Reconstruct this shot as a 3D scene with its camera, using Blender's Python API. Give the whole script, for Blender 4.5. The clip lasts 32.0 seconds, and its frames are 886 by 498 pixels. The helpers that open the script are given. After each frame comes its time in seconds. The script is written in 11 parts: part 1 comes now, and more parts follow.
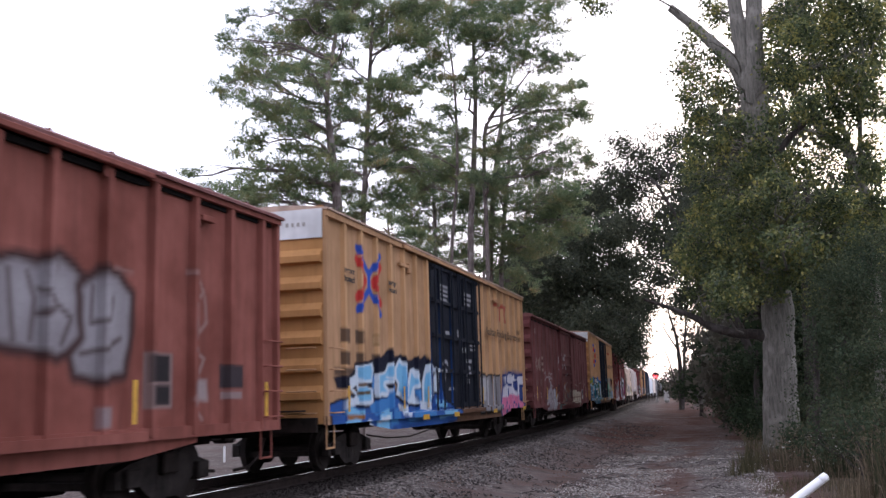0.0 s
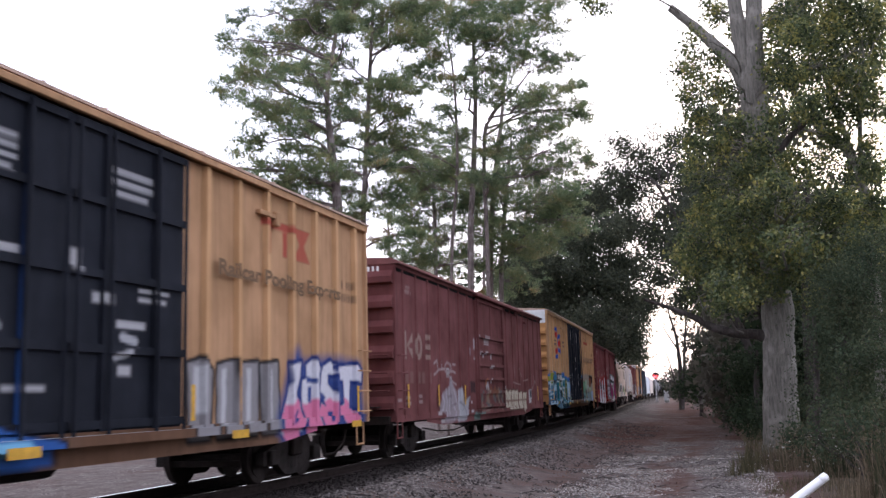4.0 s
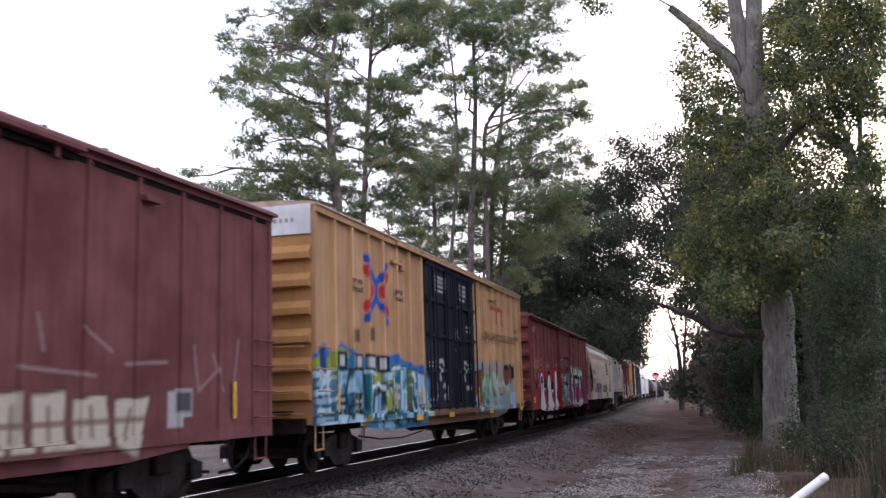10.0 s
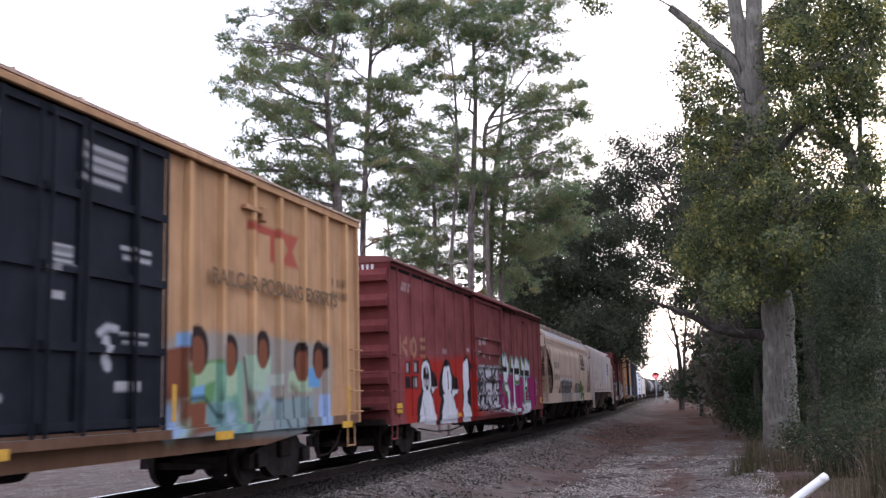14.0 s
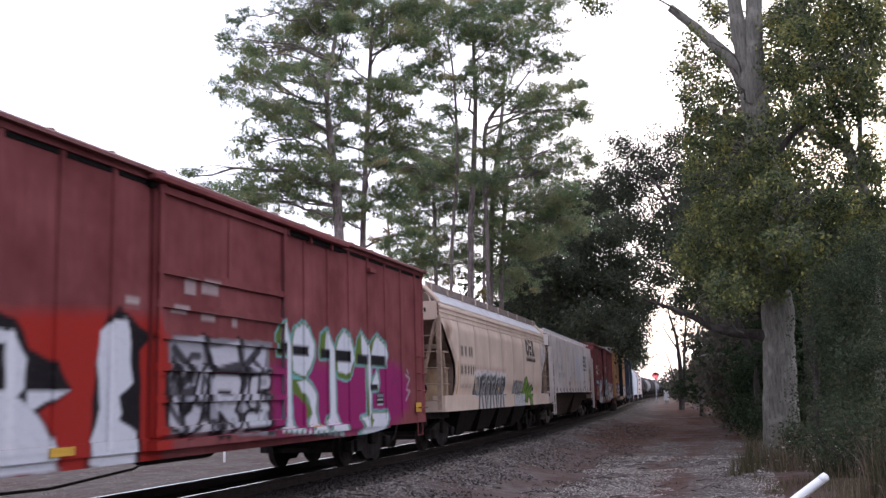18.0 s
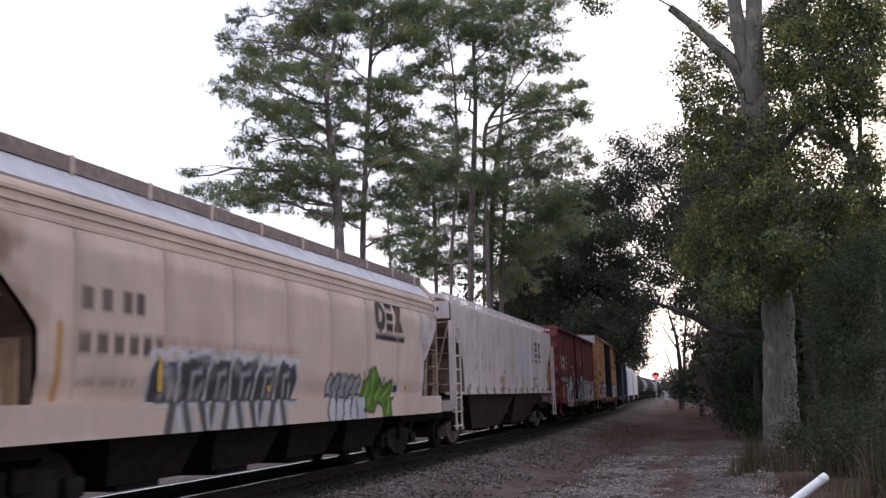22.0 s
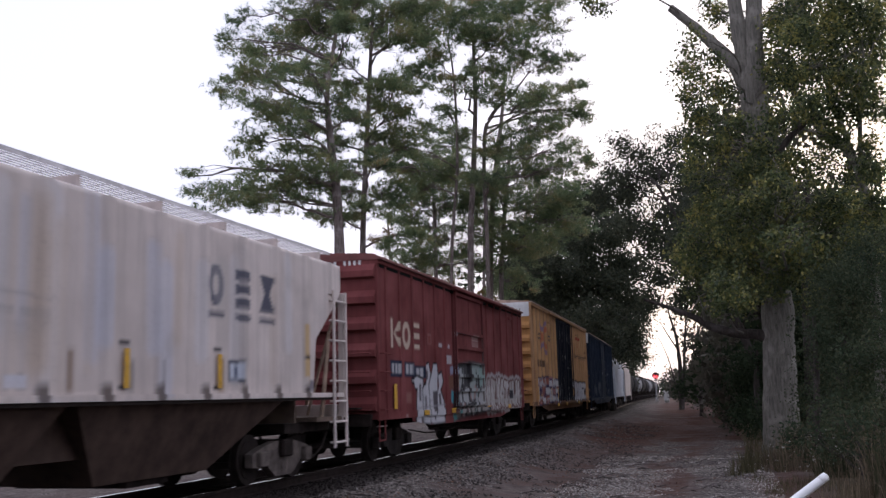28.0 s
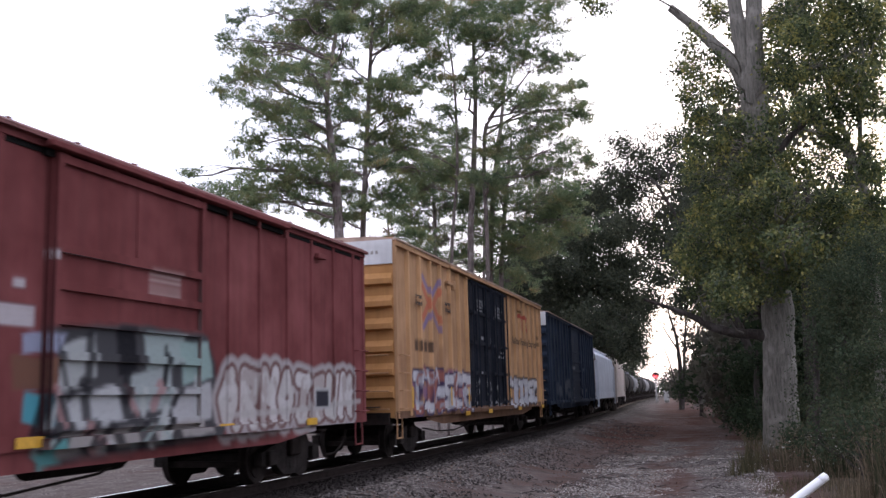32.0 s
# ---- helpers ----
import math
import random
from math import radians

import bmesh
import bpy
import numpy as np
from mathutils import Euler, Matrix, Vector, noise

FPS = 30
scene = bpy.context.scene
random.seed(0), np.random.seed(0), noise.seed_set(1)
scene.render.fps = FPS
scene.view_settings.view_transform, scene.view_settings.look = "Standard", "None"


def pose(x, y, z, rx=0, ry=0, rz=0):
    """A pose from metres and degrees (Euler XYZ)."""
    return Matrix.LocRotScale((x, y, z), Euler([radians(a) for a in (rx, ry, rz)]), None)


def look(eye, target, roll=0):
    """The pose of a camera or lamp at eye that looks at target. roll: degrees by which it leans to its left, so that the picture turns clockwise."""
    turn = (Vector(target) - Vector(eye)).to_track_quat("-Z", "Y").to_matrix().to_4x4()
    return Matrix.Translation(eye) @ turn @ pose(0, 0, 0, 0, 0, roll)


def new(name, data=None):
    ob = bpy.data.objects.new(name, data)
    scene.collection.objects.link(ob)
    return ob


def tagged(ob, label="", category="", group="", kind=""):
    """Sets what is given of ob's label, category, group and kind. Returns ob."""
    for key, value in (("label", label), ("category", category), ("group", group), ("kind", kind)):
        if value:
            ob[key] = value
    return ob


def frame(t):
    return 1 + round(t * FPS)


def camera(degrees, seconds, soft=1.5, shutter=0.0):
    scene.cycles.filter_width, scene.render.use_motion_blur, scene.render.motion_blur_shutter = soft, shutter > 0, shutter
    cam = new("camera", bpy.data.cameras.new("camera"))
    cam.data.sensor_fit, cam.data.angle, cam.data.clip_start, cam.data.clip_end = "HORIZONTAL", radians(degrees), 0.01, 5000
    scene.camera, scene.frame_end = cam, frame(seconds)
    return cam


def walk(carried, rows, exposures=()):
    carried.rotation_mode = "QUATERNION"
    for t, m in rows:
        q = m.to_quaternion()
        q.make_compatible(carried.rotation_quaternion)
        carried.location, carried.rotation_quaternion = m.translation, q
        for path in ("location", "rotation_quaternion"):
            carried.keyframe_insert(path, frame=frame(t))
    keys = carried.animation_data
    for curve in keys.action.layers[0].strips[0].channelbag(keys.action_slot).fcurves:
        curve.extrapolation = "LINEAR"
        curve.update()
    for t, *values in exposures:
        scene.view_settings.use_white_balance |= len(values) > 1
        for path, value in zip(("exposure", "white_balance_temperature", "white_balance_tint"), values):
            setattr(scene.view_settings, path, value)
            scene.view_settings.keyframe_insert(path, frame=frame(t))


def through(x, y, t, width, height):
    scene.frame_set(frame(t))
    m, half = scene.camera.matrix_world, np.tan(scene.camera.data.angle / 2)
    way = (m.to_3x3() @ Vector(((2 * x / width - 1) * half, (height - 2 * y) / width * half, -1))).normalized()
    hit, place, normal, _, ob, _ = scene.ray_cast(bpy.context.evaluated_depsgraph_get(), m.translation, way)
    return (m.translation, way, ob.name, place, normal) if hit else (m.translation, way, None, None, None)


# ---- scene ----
# The camera stands on a tripod beside the track and does not move.
EYE_H = 1.378
cam = camera(49.4, 32.0, soft=1.4, shutter=0.6)
EXPOSURES = [(0, -0.02, 6380, 10), (2, 0.14, 6380, 10), (6, 0.13, 6380, 10), (9.5, 0.06, 6380, 10), (11.5, 0.03, 6380, 10), (12.6, 0.15, 6380, 10), (15, 0.15, 6380, 10), (17, 0.03, 6380, 10), (20, -0.22, 6400, 10), (23, -0.66, 6420, 10), (26, -0.76, 6420, 10), (29, -0.58, 6420, 10), (32, -0.12, 6400, 10)]
STAND = pose(0, 0, EYE_H, 90 + 8.745, 0, 17.37) @ pose(0, 0, 0, 0, 0, -1.611)
walk(cam, [(0, STAND), (32, STAND)], exposures=EXPOSURES)

# ---- light: pale overcast dusk, the low sun behind the trees down the line ----
world = bpy.data.worlds.new("sky")
scene.world = world
world.use_nodes = True
wn, wl = world.node_tree.nodes, world.node_tree.links
SUN_EL, SUN_AZ = radians(14), radians(8)
sky = wn.new("ShaderNodeTexSky")
sky.sky_type = "NISHITA"
sky.sun_disc = False
sky.sun_elevation, sky.sun_rotation = SUN_EL, SUN_AZ
sky.dust_density, sky.air_density = 3.0, 1.0
grey = wn.new("ShaderNodeMixRGB")
grey.inputs[0].default_value = 0.72
grey.inputs[2].default_value = (15.0, 15.0, 18.3, 1)
wl.new(sky.outputs[0], grey.inputs[1])
back = wn["Background"]
back.inputs[1].default_value = 0.14
wl.new(grey.outputs[0], back.inputs[0])
sun_data = bpy.data.lights.new("sun", "SUN")
sun_data.energy, sun_data.angle, sun_data.color = 0.5, radians(25), (1.0, 0.88, 0.8)
sun_ob = new("sun", sun_data)
sun_ob.matrix_world = look((math.sin(SUN_AZ) * 50, math.cos(SUN_AZ) * 50, 50 * math.tan(SUN_EL)), (0, 0, 0))


# ---- materials ----
def nodes_of(name):
    m = bpy.data.materials.new(name)
    m.use_nodes = True
    return m, m.node_tree.nodes, m.node_tree.links, m.node_tree.nodes["Principled BSDF"]


def noise_node(n, l, scale, detail=4.0, rough=0.6, stretch=None, coords="Object"):
    tc = n.new("ShaderNodeTexCoord")
    tex = n.new("ShaderNodeTexNoise")
    tex.inputs["Scale"].default_value, tex.inputs["Detail"].default_value, tex.inputs["Roughness"].default_value = scale, detail, rough
    src = tc.outputs[coords]
    if stretch:
        mp = n.new("ShaderNodeMapping")
        mp.inputs["Scale"].default_value = stretch
        l.new(src, mp.inputs[0])
        src = mp.outputs[0]
    l.new(src, tex.inputs["Vector"])
    return tex.outputs["Fac"]


def ramp(n, l, fac, stops):
    r = n.new("ShaderNodeValToRGB")
    while len(r.color_ramp.elements) < len(stops):
        r.color_ramp.elements.new(0.5)
    for e, (p, c) in zip(r.color_ramp.elements, stops):
        e.position = p
        e.color = (*c, 1) if not isinstance(c, float) else (c, c, c, 1)
    l.new(fac, r.inputs[0])
    return r.outputs[0]


def mixed(n, l, fac, a, b, kind="MIX"):
    m = n.new("ShaderNodeMixRGB")
    m.blend_type = kind
    for slot, v in ((0, fac), (1, a), (2, b)):
        if hasattr(v, "links"):
            l.new(v, m.inputs[slot])
        elif isinstance(v, (int, float)):
            m.inputs[slot].default_value = v if slot == 0 else (v, v, v, 1)
        else:
            m.inputs[slot].default_value = (*v, 1)
    return m.outputs[0]


def bump(n, l, bsdf, height, strength, distance):
    b = n.new("ShaderNodeBump")
    b.inputs["Strength"].default_value, b.inputs["Distance"].default_value = strength, distance
    l.new(height, b.inputs["Height"])
    l.new(b.outputs[0], bsdf.inputs["Normal"])


def plain(name, colour, rough=0.6, metal=0.0, vary=0.25, scale=6.0, grain=0.0):
    m, n, l, b = nodes_of(name)
    f = noise_node(n, l, scale)
    dark = tuple(c * (1 - vary) for c in colour)
    light = tuple(min(1, c * (1 + vary)) for c in colour)
    l.new(ramp(n, l, f, [(0.3, dark), (0.7, light)]), b.inputs["Base Color"])
    b.inputs["Roughness"].default_value, b.inputs["Metallic"].default_value = rough, metal
    b.inputs["Specular IOR Level"].default_value = 0.5 if rough < 0.55 else 0.2
    if grain:
        bump(n, l, b, noise_node(n, l, scale * 8), 0.5, grain)
    return m


def car_paint(name, colour, grime=0.35, rust=0.25, rough=0.55, fade=0.25):
    """Old railcar paint: faded patches, vertical run-down streaks, rust, and the sprayed colours kept in 'paint'."""
    m, n, l, b = nodes_of(name)
    big = noise_node(n, l, 0.9, 3)
    streak = noise_node(n, l, 1.0, 5, 0.65, stretch=(7, 7, 0.45))
    fine = noise_node(n, l, 14, 6, 0.7)
    faded = tuple(min(1, c * (1 + fade) + min(0.02, 0.15 * max(colour))) for c in colour)
    worn = tuple(c * (1 - fade) for c in colour)
    base = ramp(n, l, big, [(0.3, worn), (0.7, faded)])
    base = mixed(n, l, ramp(n, l, streak, [(0.46, 0.0), (0.72, grime)]), base, tuple(c * 0.45 + min(0.01, 0.1 * max(colour)) for c in colour))
    base = mixed(n, l, ramp(n, l, fine, [(0.6, 0.0), (0.78, rust)]), base, (0.09, 0.04, 0.025))
    at = n.new("ShaderNodeAttribute")
    at.attribute_name = "paint"
    old = mixed(n, l, ramp(n, l, fine, [(0.5, 0.0), (0.85, 0.3)]), at.outputs["Color"], (0.08, 0.07, 0.07))
    cover = n.new("ShaderNodeAttribute")
    cover.attribute_name = "sprayed"
    l.new(mixed(n, l, cover.outputs["Fac"], base, old), b.inputs["Base Color"])
    b.inputs["Roughness"].default_value = min(0.95, rough + 0.25)
    b.inputs["Specular IOR Level"].default_value = 0.09
    bump(n, l, b, mixed(n, l, 0.35, big, fine), 0.25, 0.02)
    return m


def leafy(name, tones, through=0.35, rough=0.6, gloss=None, clump=(0.45, 0.5), single=0.6, shift=0.0):
    """Leaf tones that vary leaf by leaf (single) and from clump to clump (scale, weight)."""
    m, n, l, b = nodes_of(name)
    g = n.new("ShaderNodeNewGeometry")
    wide = noise_node(n, l, clump[0], 2)
    mix = n.new("ShaderNodeMath")
    mix.operation = "MULTIPLY_ADD"
    mix.inputs[1].default_value, mix.inputs[2].default_value = single, shift
    l.new(g.outputs["Random Per Island"], mix.inputs[0])
    add = n.new("ShaderNodeMath")
    add.operation = "MULTIPLY_ADD"
    add.inputs[1].default_value = clump[1]
    l.new(wide, add.inputs[0])
    l.new(mix.outputs[0], add.inputs[2])
    stops = [(i / max(1, len(tones) - 1) * 0.8 + 0.1, c) for i, c in enumerate(tones)]
    col = ramp(n, l, add.outputs[0], stops)
    l.new(col, b.inputs["Base Color"])
    b.inputs["Roughness"].default_value = rough
    b.inputs["Specular IOR Level"].default_value = gloss if gloss is not None else (0.35 if through > 0.2 else 0.1)
    tr = n.new("ShaderNodeBsdfTranslucent")
    l.new(col, tr.inputs[0])
    sh = n.new("ShaderNodeMixShader")
    sh.inputs[0].default_value = through
    l.new(b.outputs[0], sh.inputs[1])
    l.new(tr.outputs[0], sh.inputs[2])
    l.new(sh.outputs[0], n["Material Output"].inputs[0])
    return m


def bark_mat(name, colour, patch, depth=0.35):
    m, n, l, b = nodes_of(name)
    furrow = noise_node(n, l, 3.0, 6, 0.7, stretch=(5, 5, 0.7))
    spots = noise_node(n, l, 2.2, 4)
    base = ramp(n, l, furrow, [(0.35, tuple(c * depth for c in colour)), (0.6, colour)])
    l.new(mixed(n, l, ramp(n, l, spots, [(0.52, 0.0), (0.66, 0.7)]), base, patch), b.inputs["Base Color"])
    b.inputs["Roughness"].default_value = 0.9
    bump(n, l, b, furrow, 1.0, 0.06)
    return m


def ground_mat():
    """Leaf-strewn dirt; gravel beside the rails and along the drive, told apart by the sheet's own 'cover' attribute."""
    m, n, l, b = nodes_of("ground_soil")
    at = n.new("ShaderNodeAttribute")
    at.attribute_name = "cover"
    sep = n.new("ShaderNodeSeparateColor")
    l.new(at.outputs["Color"], sep.inputs[0])
    big = noise_node(n, l, 0.35, 4)
    mid = noise_node(n, l, 2.2, 5, 0.7)
    fine = noise_node(n, l, 24, 4, 0.8)
    stones = n.new("ShaderNodeTexVoronoi")
    stones.inputs["Scale"].default_value = 22
    tc = n.new("ShaderNodeTexCoord")
    l.new(tc.outputs["Object"], stones.inputs["Vector"])
    stone_grey = n.new("ShaderNodeSeparateColor")
    l.new(stones.outputs["Color"], stone_grey.inputs[0])
    gravel = ramp(n, l, stone_grey.outputs[0], [(0.0, (0.036, 0.03, 0.029)), (0.6, (0.112, 0.098, 0.089)), (1.0, (0.32, 0.288, 0.268))])
    dirt = ramp(n, l, mid, [(0.3, (0.068, 0.054, 0.049)), (0.5, (0.14, 0.116, 0.106)), (0.7, (0.25, 0.218, 0.202))])
    straw = ramp(n, l, fine, [(0.35, (0.045, 0.022, 0.017)), (0.7, (0.135, 0.064, 0.047))])
    base = mixed(n, l, ramp(n, l, mixed(n, l, 0.5, big, mid), [(0.49, 0.0), (0.6, 0.7)]), dirt, straw)
    base = mixed(n, l, sep.outputs[2], base, straw)
    patch = n.new("ShaderNodeMath")
    patch.operation = "MULTIPLY_ADD"
    patch.inputs[1].default_value = 1.5
    patch.use_clamp = True
    l.new(mid, patch.inputs[0])
    shift = n.new("ShaderNodeMath")
    shift.operation = "SUBTRACT"
    shift.inputs[1].default_value = 0.72
    l.new(sep.outputs[0], shift.inputs[0])
    l.new(shift.outputs[0], patch.inputs[2])
    sharp = ramp(n, l, patch.outputs[0], [(0.3, 0.0), (0.62, 1.0)])
    base = mixed(n, l, sharp, base, gravel)
    grass = ramp(n, l, fine, [(0.3, (0.03, 0.03, 0.014)), (0.7, (0.1, 0.085, 0.04))])
    base = mixed(n, l, sep.outputs[1], base, grass)
    rail_dark = n.new("ShaderNodeAttribute")
    rail_dark.attribute_name = "rail_dark"
    base = mixed(n, l, rail_dark.outputs["Fac"], base, ramp(n, l, stone_grey.outputs[0], [(0.0, (0.007, 0.006, 0.0055)), (1.0, (0.03, 0.024, 0.022))]))
    l.new(base, b.inputs["Base Color"])
    b.inputs["Roughness"].default_value = 1.0
    b.inputs["Specular IOR Level"].default_value = 0.06
    bump(n, l, b, mixed(n, l, 0.5, stones.outputs["Distance"], fine), 0.9, 0.05)
    return m


M_SOIL = ground_mat()
M_STONE = leafy("crushed_stone", [(0.012, 0.01, 0.0095), (0.034, 0.029, 0.027), (0.08, 0.07, 0.065), (0.25, 0.23, 0.218)], 0.0, 0.95)
M_DRIVE = leafy("drive_gravel_stone", [(0.1, 0.088, 0.079), (0.22, 0.196, 0.178), (0.36, 0.328, 0.3), (0.56, 0.522, 0.495)], 0.0, 0.95)
M_DARKSTONE = leafy("dark_ballast_stone", [(0.006, 0.005, 0.005), (0.014, 0.011, 0.01), (0.04, 0.033, 0.031)], 0.0, 0.9)
M_SILL = car_paint("rusty_tan_sill", (0.15, 0.08, 0.047), 0.5, 0.5, fade=0.2)
M_TIE = plain("creosoted_wood", (0.045, 0.035, 0.03), 0.9, 0, 0.5, 5)
# rust brown darkened for the shade of the cars overhead
M_RAIL_SIDE = plain("shaded_rusty_rail", (0.022, 0.015, 0.013), 0.85, 0.1, 0.4, 8)
M_RAIL_TOP = plain("polished_rail", (0.55, 0.54, 0.54), 0.26, 1.0, 0.1, 4)
M_STEEL = plain("dark_truck_steel", (0.022, 0.016, 0.014), 0.9, 0.0, 0.5, 5)
M_PALEFRAME = plain("pale_dusty_casting", (0.13, 0.108, 0.098), 0.9, 0.0, 0.5, 5)
M_FRAME = plain("dusty_truck_casting", (0.03, 0.0245, 0.0225), 0.9, 0.0, 0.5, 5)
M_WHEEL = plain("wheel_steel", (0.03, 0.023, 0.021), 0.75, 0.2, 0.4, 5)
M_ROD = plain("galvanised_rod", (0.3, 0.28, 0.26), 0.55, 0.6, 0.3, 10)
M_WHITE = plain("white_marking", (0.72, 0.72, 0.72), 0.6, 0, 0.15, 12)
M_TUBE = plain("white_marker_plastic", (0.93, 0.94, 0.96), 0.45, 0, 0.03, 12)
M_BLACKMARK = plain("black_marking", (0.025, 0.025, 0.028), 0.6, 0, 0.3, 12)
M_YELLOWMARK = plain("yellow_reflector", (0.62, 0.35, 0.03), 0.5, 0, 0.2, 12)
M_TAN = car_paint("tan_yellow_paint", (0.45, 0.262, 0.14), 0.5, 0.16, fade=0.16)
# the side tan lightened, as if the posts caught more light
M_TANPOST = car_paint("lit_tan_post_paint", (0.56, 0.33, 0.165), 0.35, 0.12, fade=0.12)
M_TANEND = car_paint("yellow_end_paint", (0.47, 0.24, 0.092), 0.35, 0.15, fade=0.12)
M_BLACK = car_paint("black_door_paint", (0.019, 0.022, 0.031), 0.3, 0.08)
M_BROWN = car_paint("brown_boxcar_paint", (0.152, 0.051, 0.05), 0.4, 0.25)
M_RED = car_paint("oxide_red_paint", (0.185, 0.047, 0.048), 0.35, 0.2)
M_REDDARK = car_paint("dulled_oxide_red_paint", (0.168, 0.043, 0.043), 0.4, 0.2)
M_RUST = car_paint("rust_red_paint", (0.24, 0.078, 0.059), 0.45, 0.35)
M_BLUE = car_paint("dark_blue_paint", (0.026, 0.038, 0.062), 0.4, 0.2)
M_CREAM = car_paint("cream_hopper_paint", (0.63, 0.495, 0.4), 0.14, 0.06, fade=0.08)
M_PALE = car_paint("pale_grey_hopper_paint", (0.64, 0.565, 0.53), 0.35, 0.1, fade=0.1)
M_ICE = car_paint("light_blue_white_paint", (0.6, 0.64, 0.7), 0.25, 0.05, fade=0.08)
M_TANK = car_paint("black_tank_paint", (0.018, 0.018, 0.021), 0.3, 0.1, 0.7)
M_TANKGREY = car_paint("grey_tank_paint", (0.2, 0.205, 0.22), 0.3, 0.1, 0.6)
M_ENDWHITE = car_paint("white_end_panel", (0.74, 0.74, 0.74), 0.2, 0.08)
M_ROOF = plain("galvanised_roof", (0.4, 0.29, 0.23), 0.6, 0.3, 0.3, 3)
M_ROOFRED = plain("oxide_roof", (0.17, 0.066, 0.062), 0.65, 0.0, 0.25, 3)
# grating paled for the sky that shows through it
M_WALKPALE = plain("sky_pale_grating", (0.62, 0.6, 0.62), 0.6, 0.1, 0.25, 9)
M_GRATE = plain("grey_grating", (0.27, 0.215, 0.195), 0.7, 0.3, 0.3, 9)
M_ROOFLIT = plain("sky_lit_roof", (0.68, 0.68, 0.72), 0.6, 0.1, 0.15, 3)
M_CAGE = plain("rust_stained_end_frame", (0.34, 0.25, 0.19), 0.8, 0, 0.4, 4)
M_BAY = plain("dark_brown_chute", (0.07, 0.046, 0.037), 0.8, 0.1, 0.4, 3)
# grimy brown, darkened for the shade inside the hopper end recesses
M_ENDSHADE = plain("shaded_grimy_sheet", (0.17, 0.125, 0.1), 0.85, 0, 0.4, 2.5)
# lighter tan for the lower sheet, where the recess catches more light
M_SLOPE = plain("rust_stained_tan_sheet", (0.46, 0.335, 0.21), 0.8, 0, 0.35, 2.0)
M_FADED = plain("faded_brown_stencil", (0.17, 0.105, 0.06), 0.8, 0, 0.3, 9)
# black that stands in for shade under eaves, hoods and in a hole
M_SHADEBLACK = plain("shade_black", (0.006, 0.005, 0.005), 0.95, 0, 0.3, 4)
M_SILVER = plain("aluminium_mast", (0.5, 0.5, 0.52), 0.5, 0.5, 0.15, 5)
M_CONCRETE = plain("concrete", (0.35, 0.34, 0.32), 0.9, 0, 0.2, 8)
M_REDLIGHT, _n, _l, _b = nodes_of("red_signal_lamp")
_b.inputs["Base Color"].default_value = (0.8, 0.02, 0.02, 1)
_b.inputs["Emission Color"].default_value = (1.0, 0.08, 0.1, 1)
_b.inputs["Emission Strength"].default_value = 6.0
M_PINEBARK = bark_mat("pine_bark", (0.26, 0.21, 0.195), (0.36, 0.32, 0.31))
M_OAKBARK = bark_mat("oak_bark", (0.21, 0.194, 0.166), (0.3, 0.282, 0.248), 0.45)
M_DARKBARK = bark_mat("dark_bark", (0.06, 0.047, 0.041), (0.1, 0.086, 0.08))
M_NEEDLE = leafy("pine_needles", [(0.072, 0.114, 0.068), (0.185, 0.255, 0.14), (0.3, 0.345, 0.172), (0.5, 0.35, 0.175)], 0.38, 0.5, 0.3, (0.8, 1.3), 0.35, -0.34)
M_OAKLEAF = leafy("oak_leaves", [(0.014, 0.022, 0.013), (0.05, 0.072, 0.032), (0.125, 0.15, 0.058), (0.36, 0.325, 0.1)], 0.4, 0.5, 0.3, (1.1, 1.35), 0.5, -0.37)
M_DARKLEAF = leafy("dark_evergreen_leaves", [(0.032, 0.04, 0.029), (0.058, 0.07, 0.044), (0.1, 0.108, 0.064)], 0.4)
M_SHRUB = leafy("shrub_leaves", [(0.02, 0.032, 0.02), (0.038, 0.056, 0.031), (0.06, 0.078, 0.04)], 0.35, 0.8, 0.1)
M_THICKET = leafy("thicket_leaves", [(0.026, 0.042, 0.026), (0.056, 0.076, 0.042), (0.105, 0.108, 0.058)], 0.35, 0.7, 0.15, (0.9, 1.0), 0.45, -0.22)
# the haze over the far wood is put into these paler leaf tones
M_WOOD = leafy("haze_pale_leaves", [(0.05, 0.046, 0.036), (0.095, 0.088, 0.066), (0.15, 0.132, 0.1)], 0.4)
M_AUTUMN = leafy("autumn_leaves", [(0.07, 0.06, 0.025), (0.16, 0.12, 0.04), (0.24, 0.14, 0.06)], 0.45)
M_STRAW = leafy("dry_grass", [(0.07, 0.055, 0.035), (0.14, 0.108, 0.07), (0.27, 0.21, 0.145)], 0.3)
M_WEED = leafy("dark_weed_leaves", [(0.02, 0.028, 0.016), (0.045, 0.055, 0.03), (0.12, 0.11, 0.065)], 0.35, 0.7, 0.15)
M_SEDGE = leafy("olive_brown_grass", [(0.036, 0.036, 0.018), (0.08, 0.074, 0.036), (0.15, 0.13, 0.07)], 0.3)
M_FLECK = leafy("pale_seed_heads", [(0.3, 0.29, 0.26), (0.55, 0.53, 0.5)], 0.3)
M_LITTER = leafy("fallen_leaves", [(0.05, 0.025, 0.018), (0.11, 0.055, 0.035), (0.2, 0.11, 0.07)], 0.1)


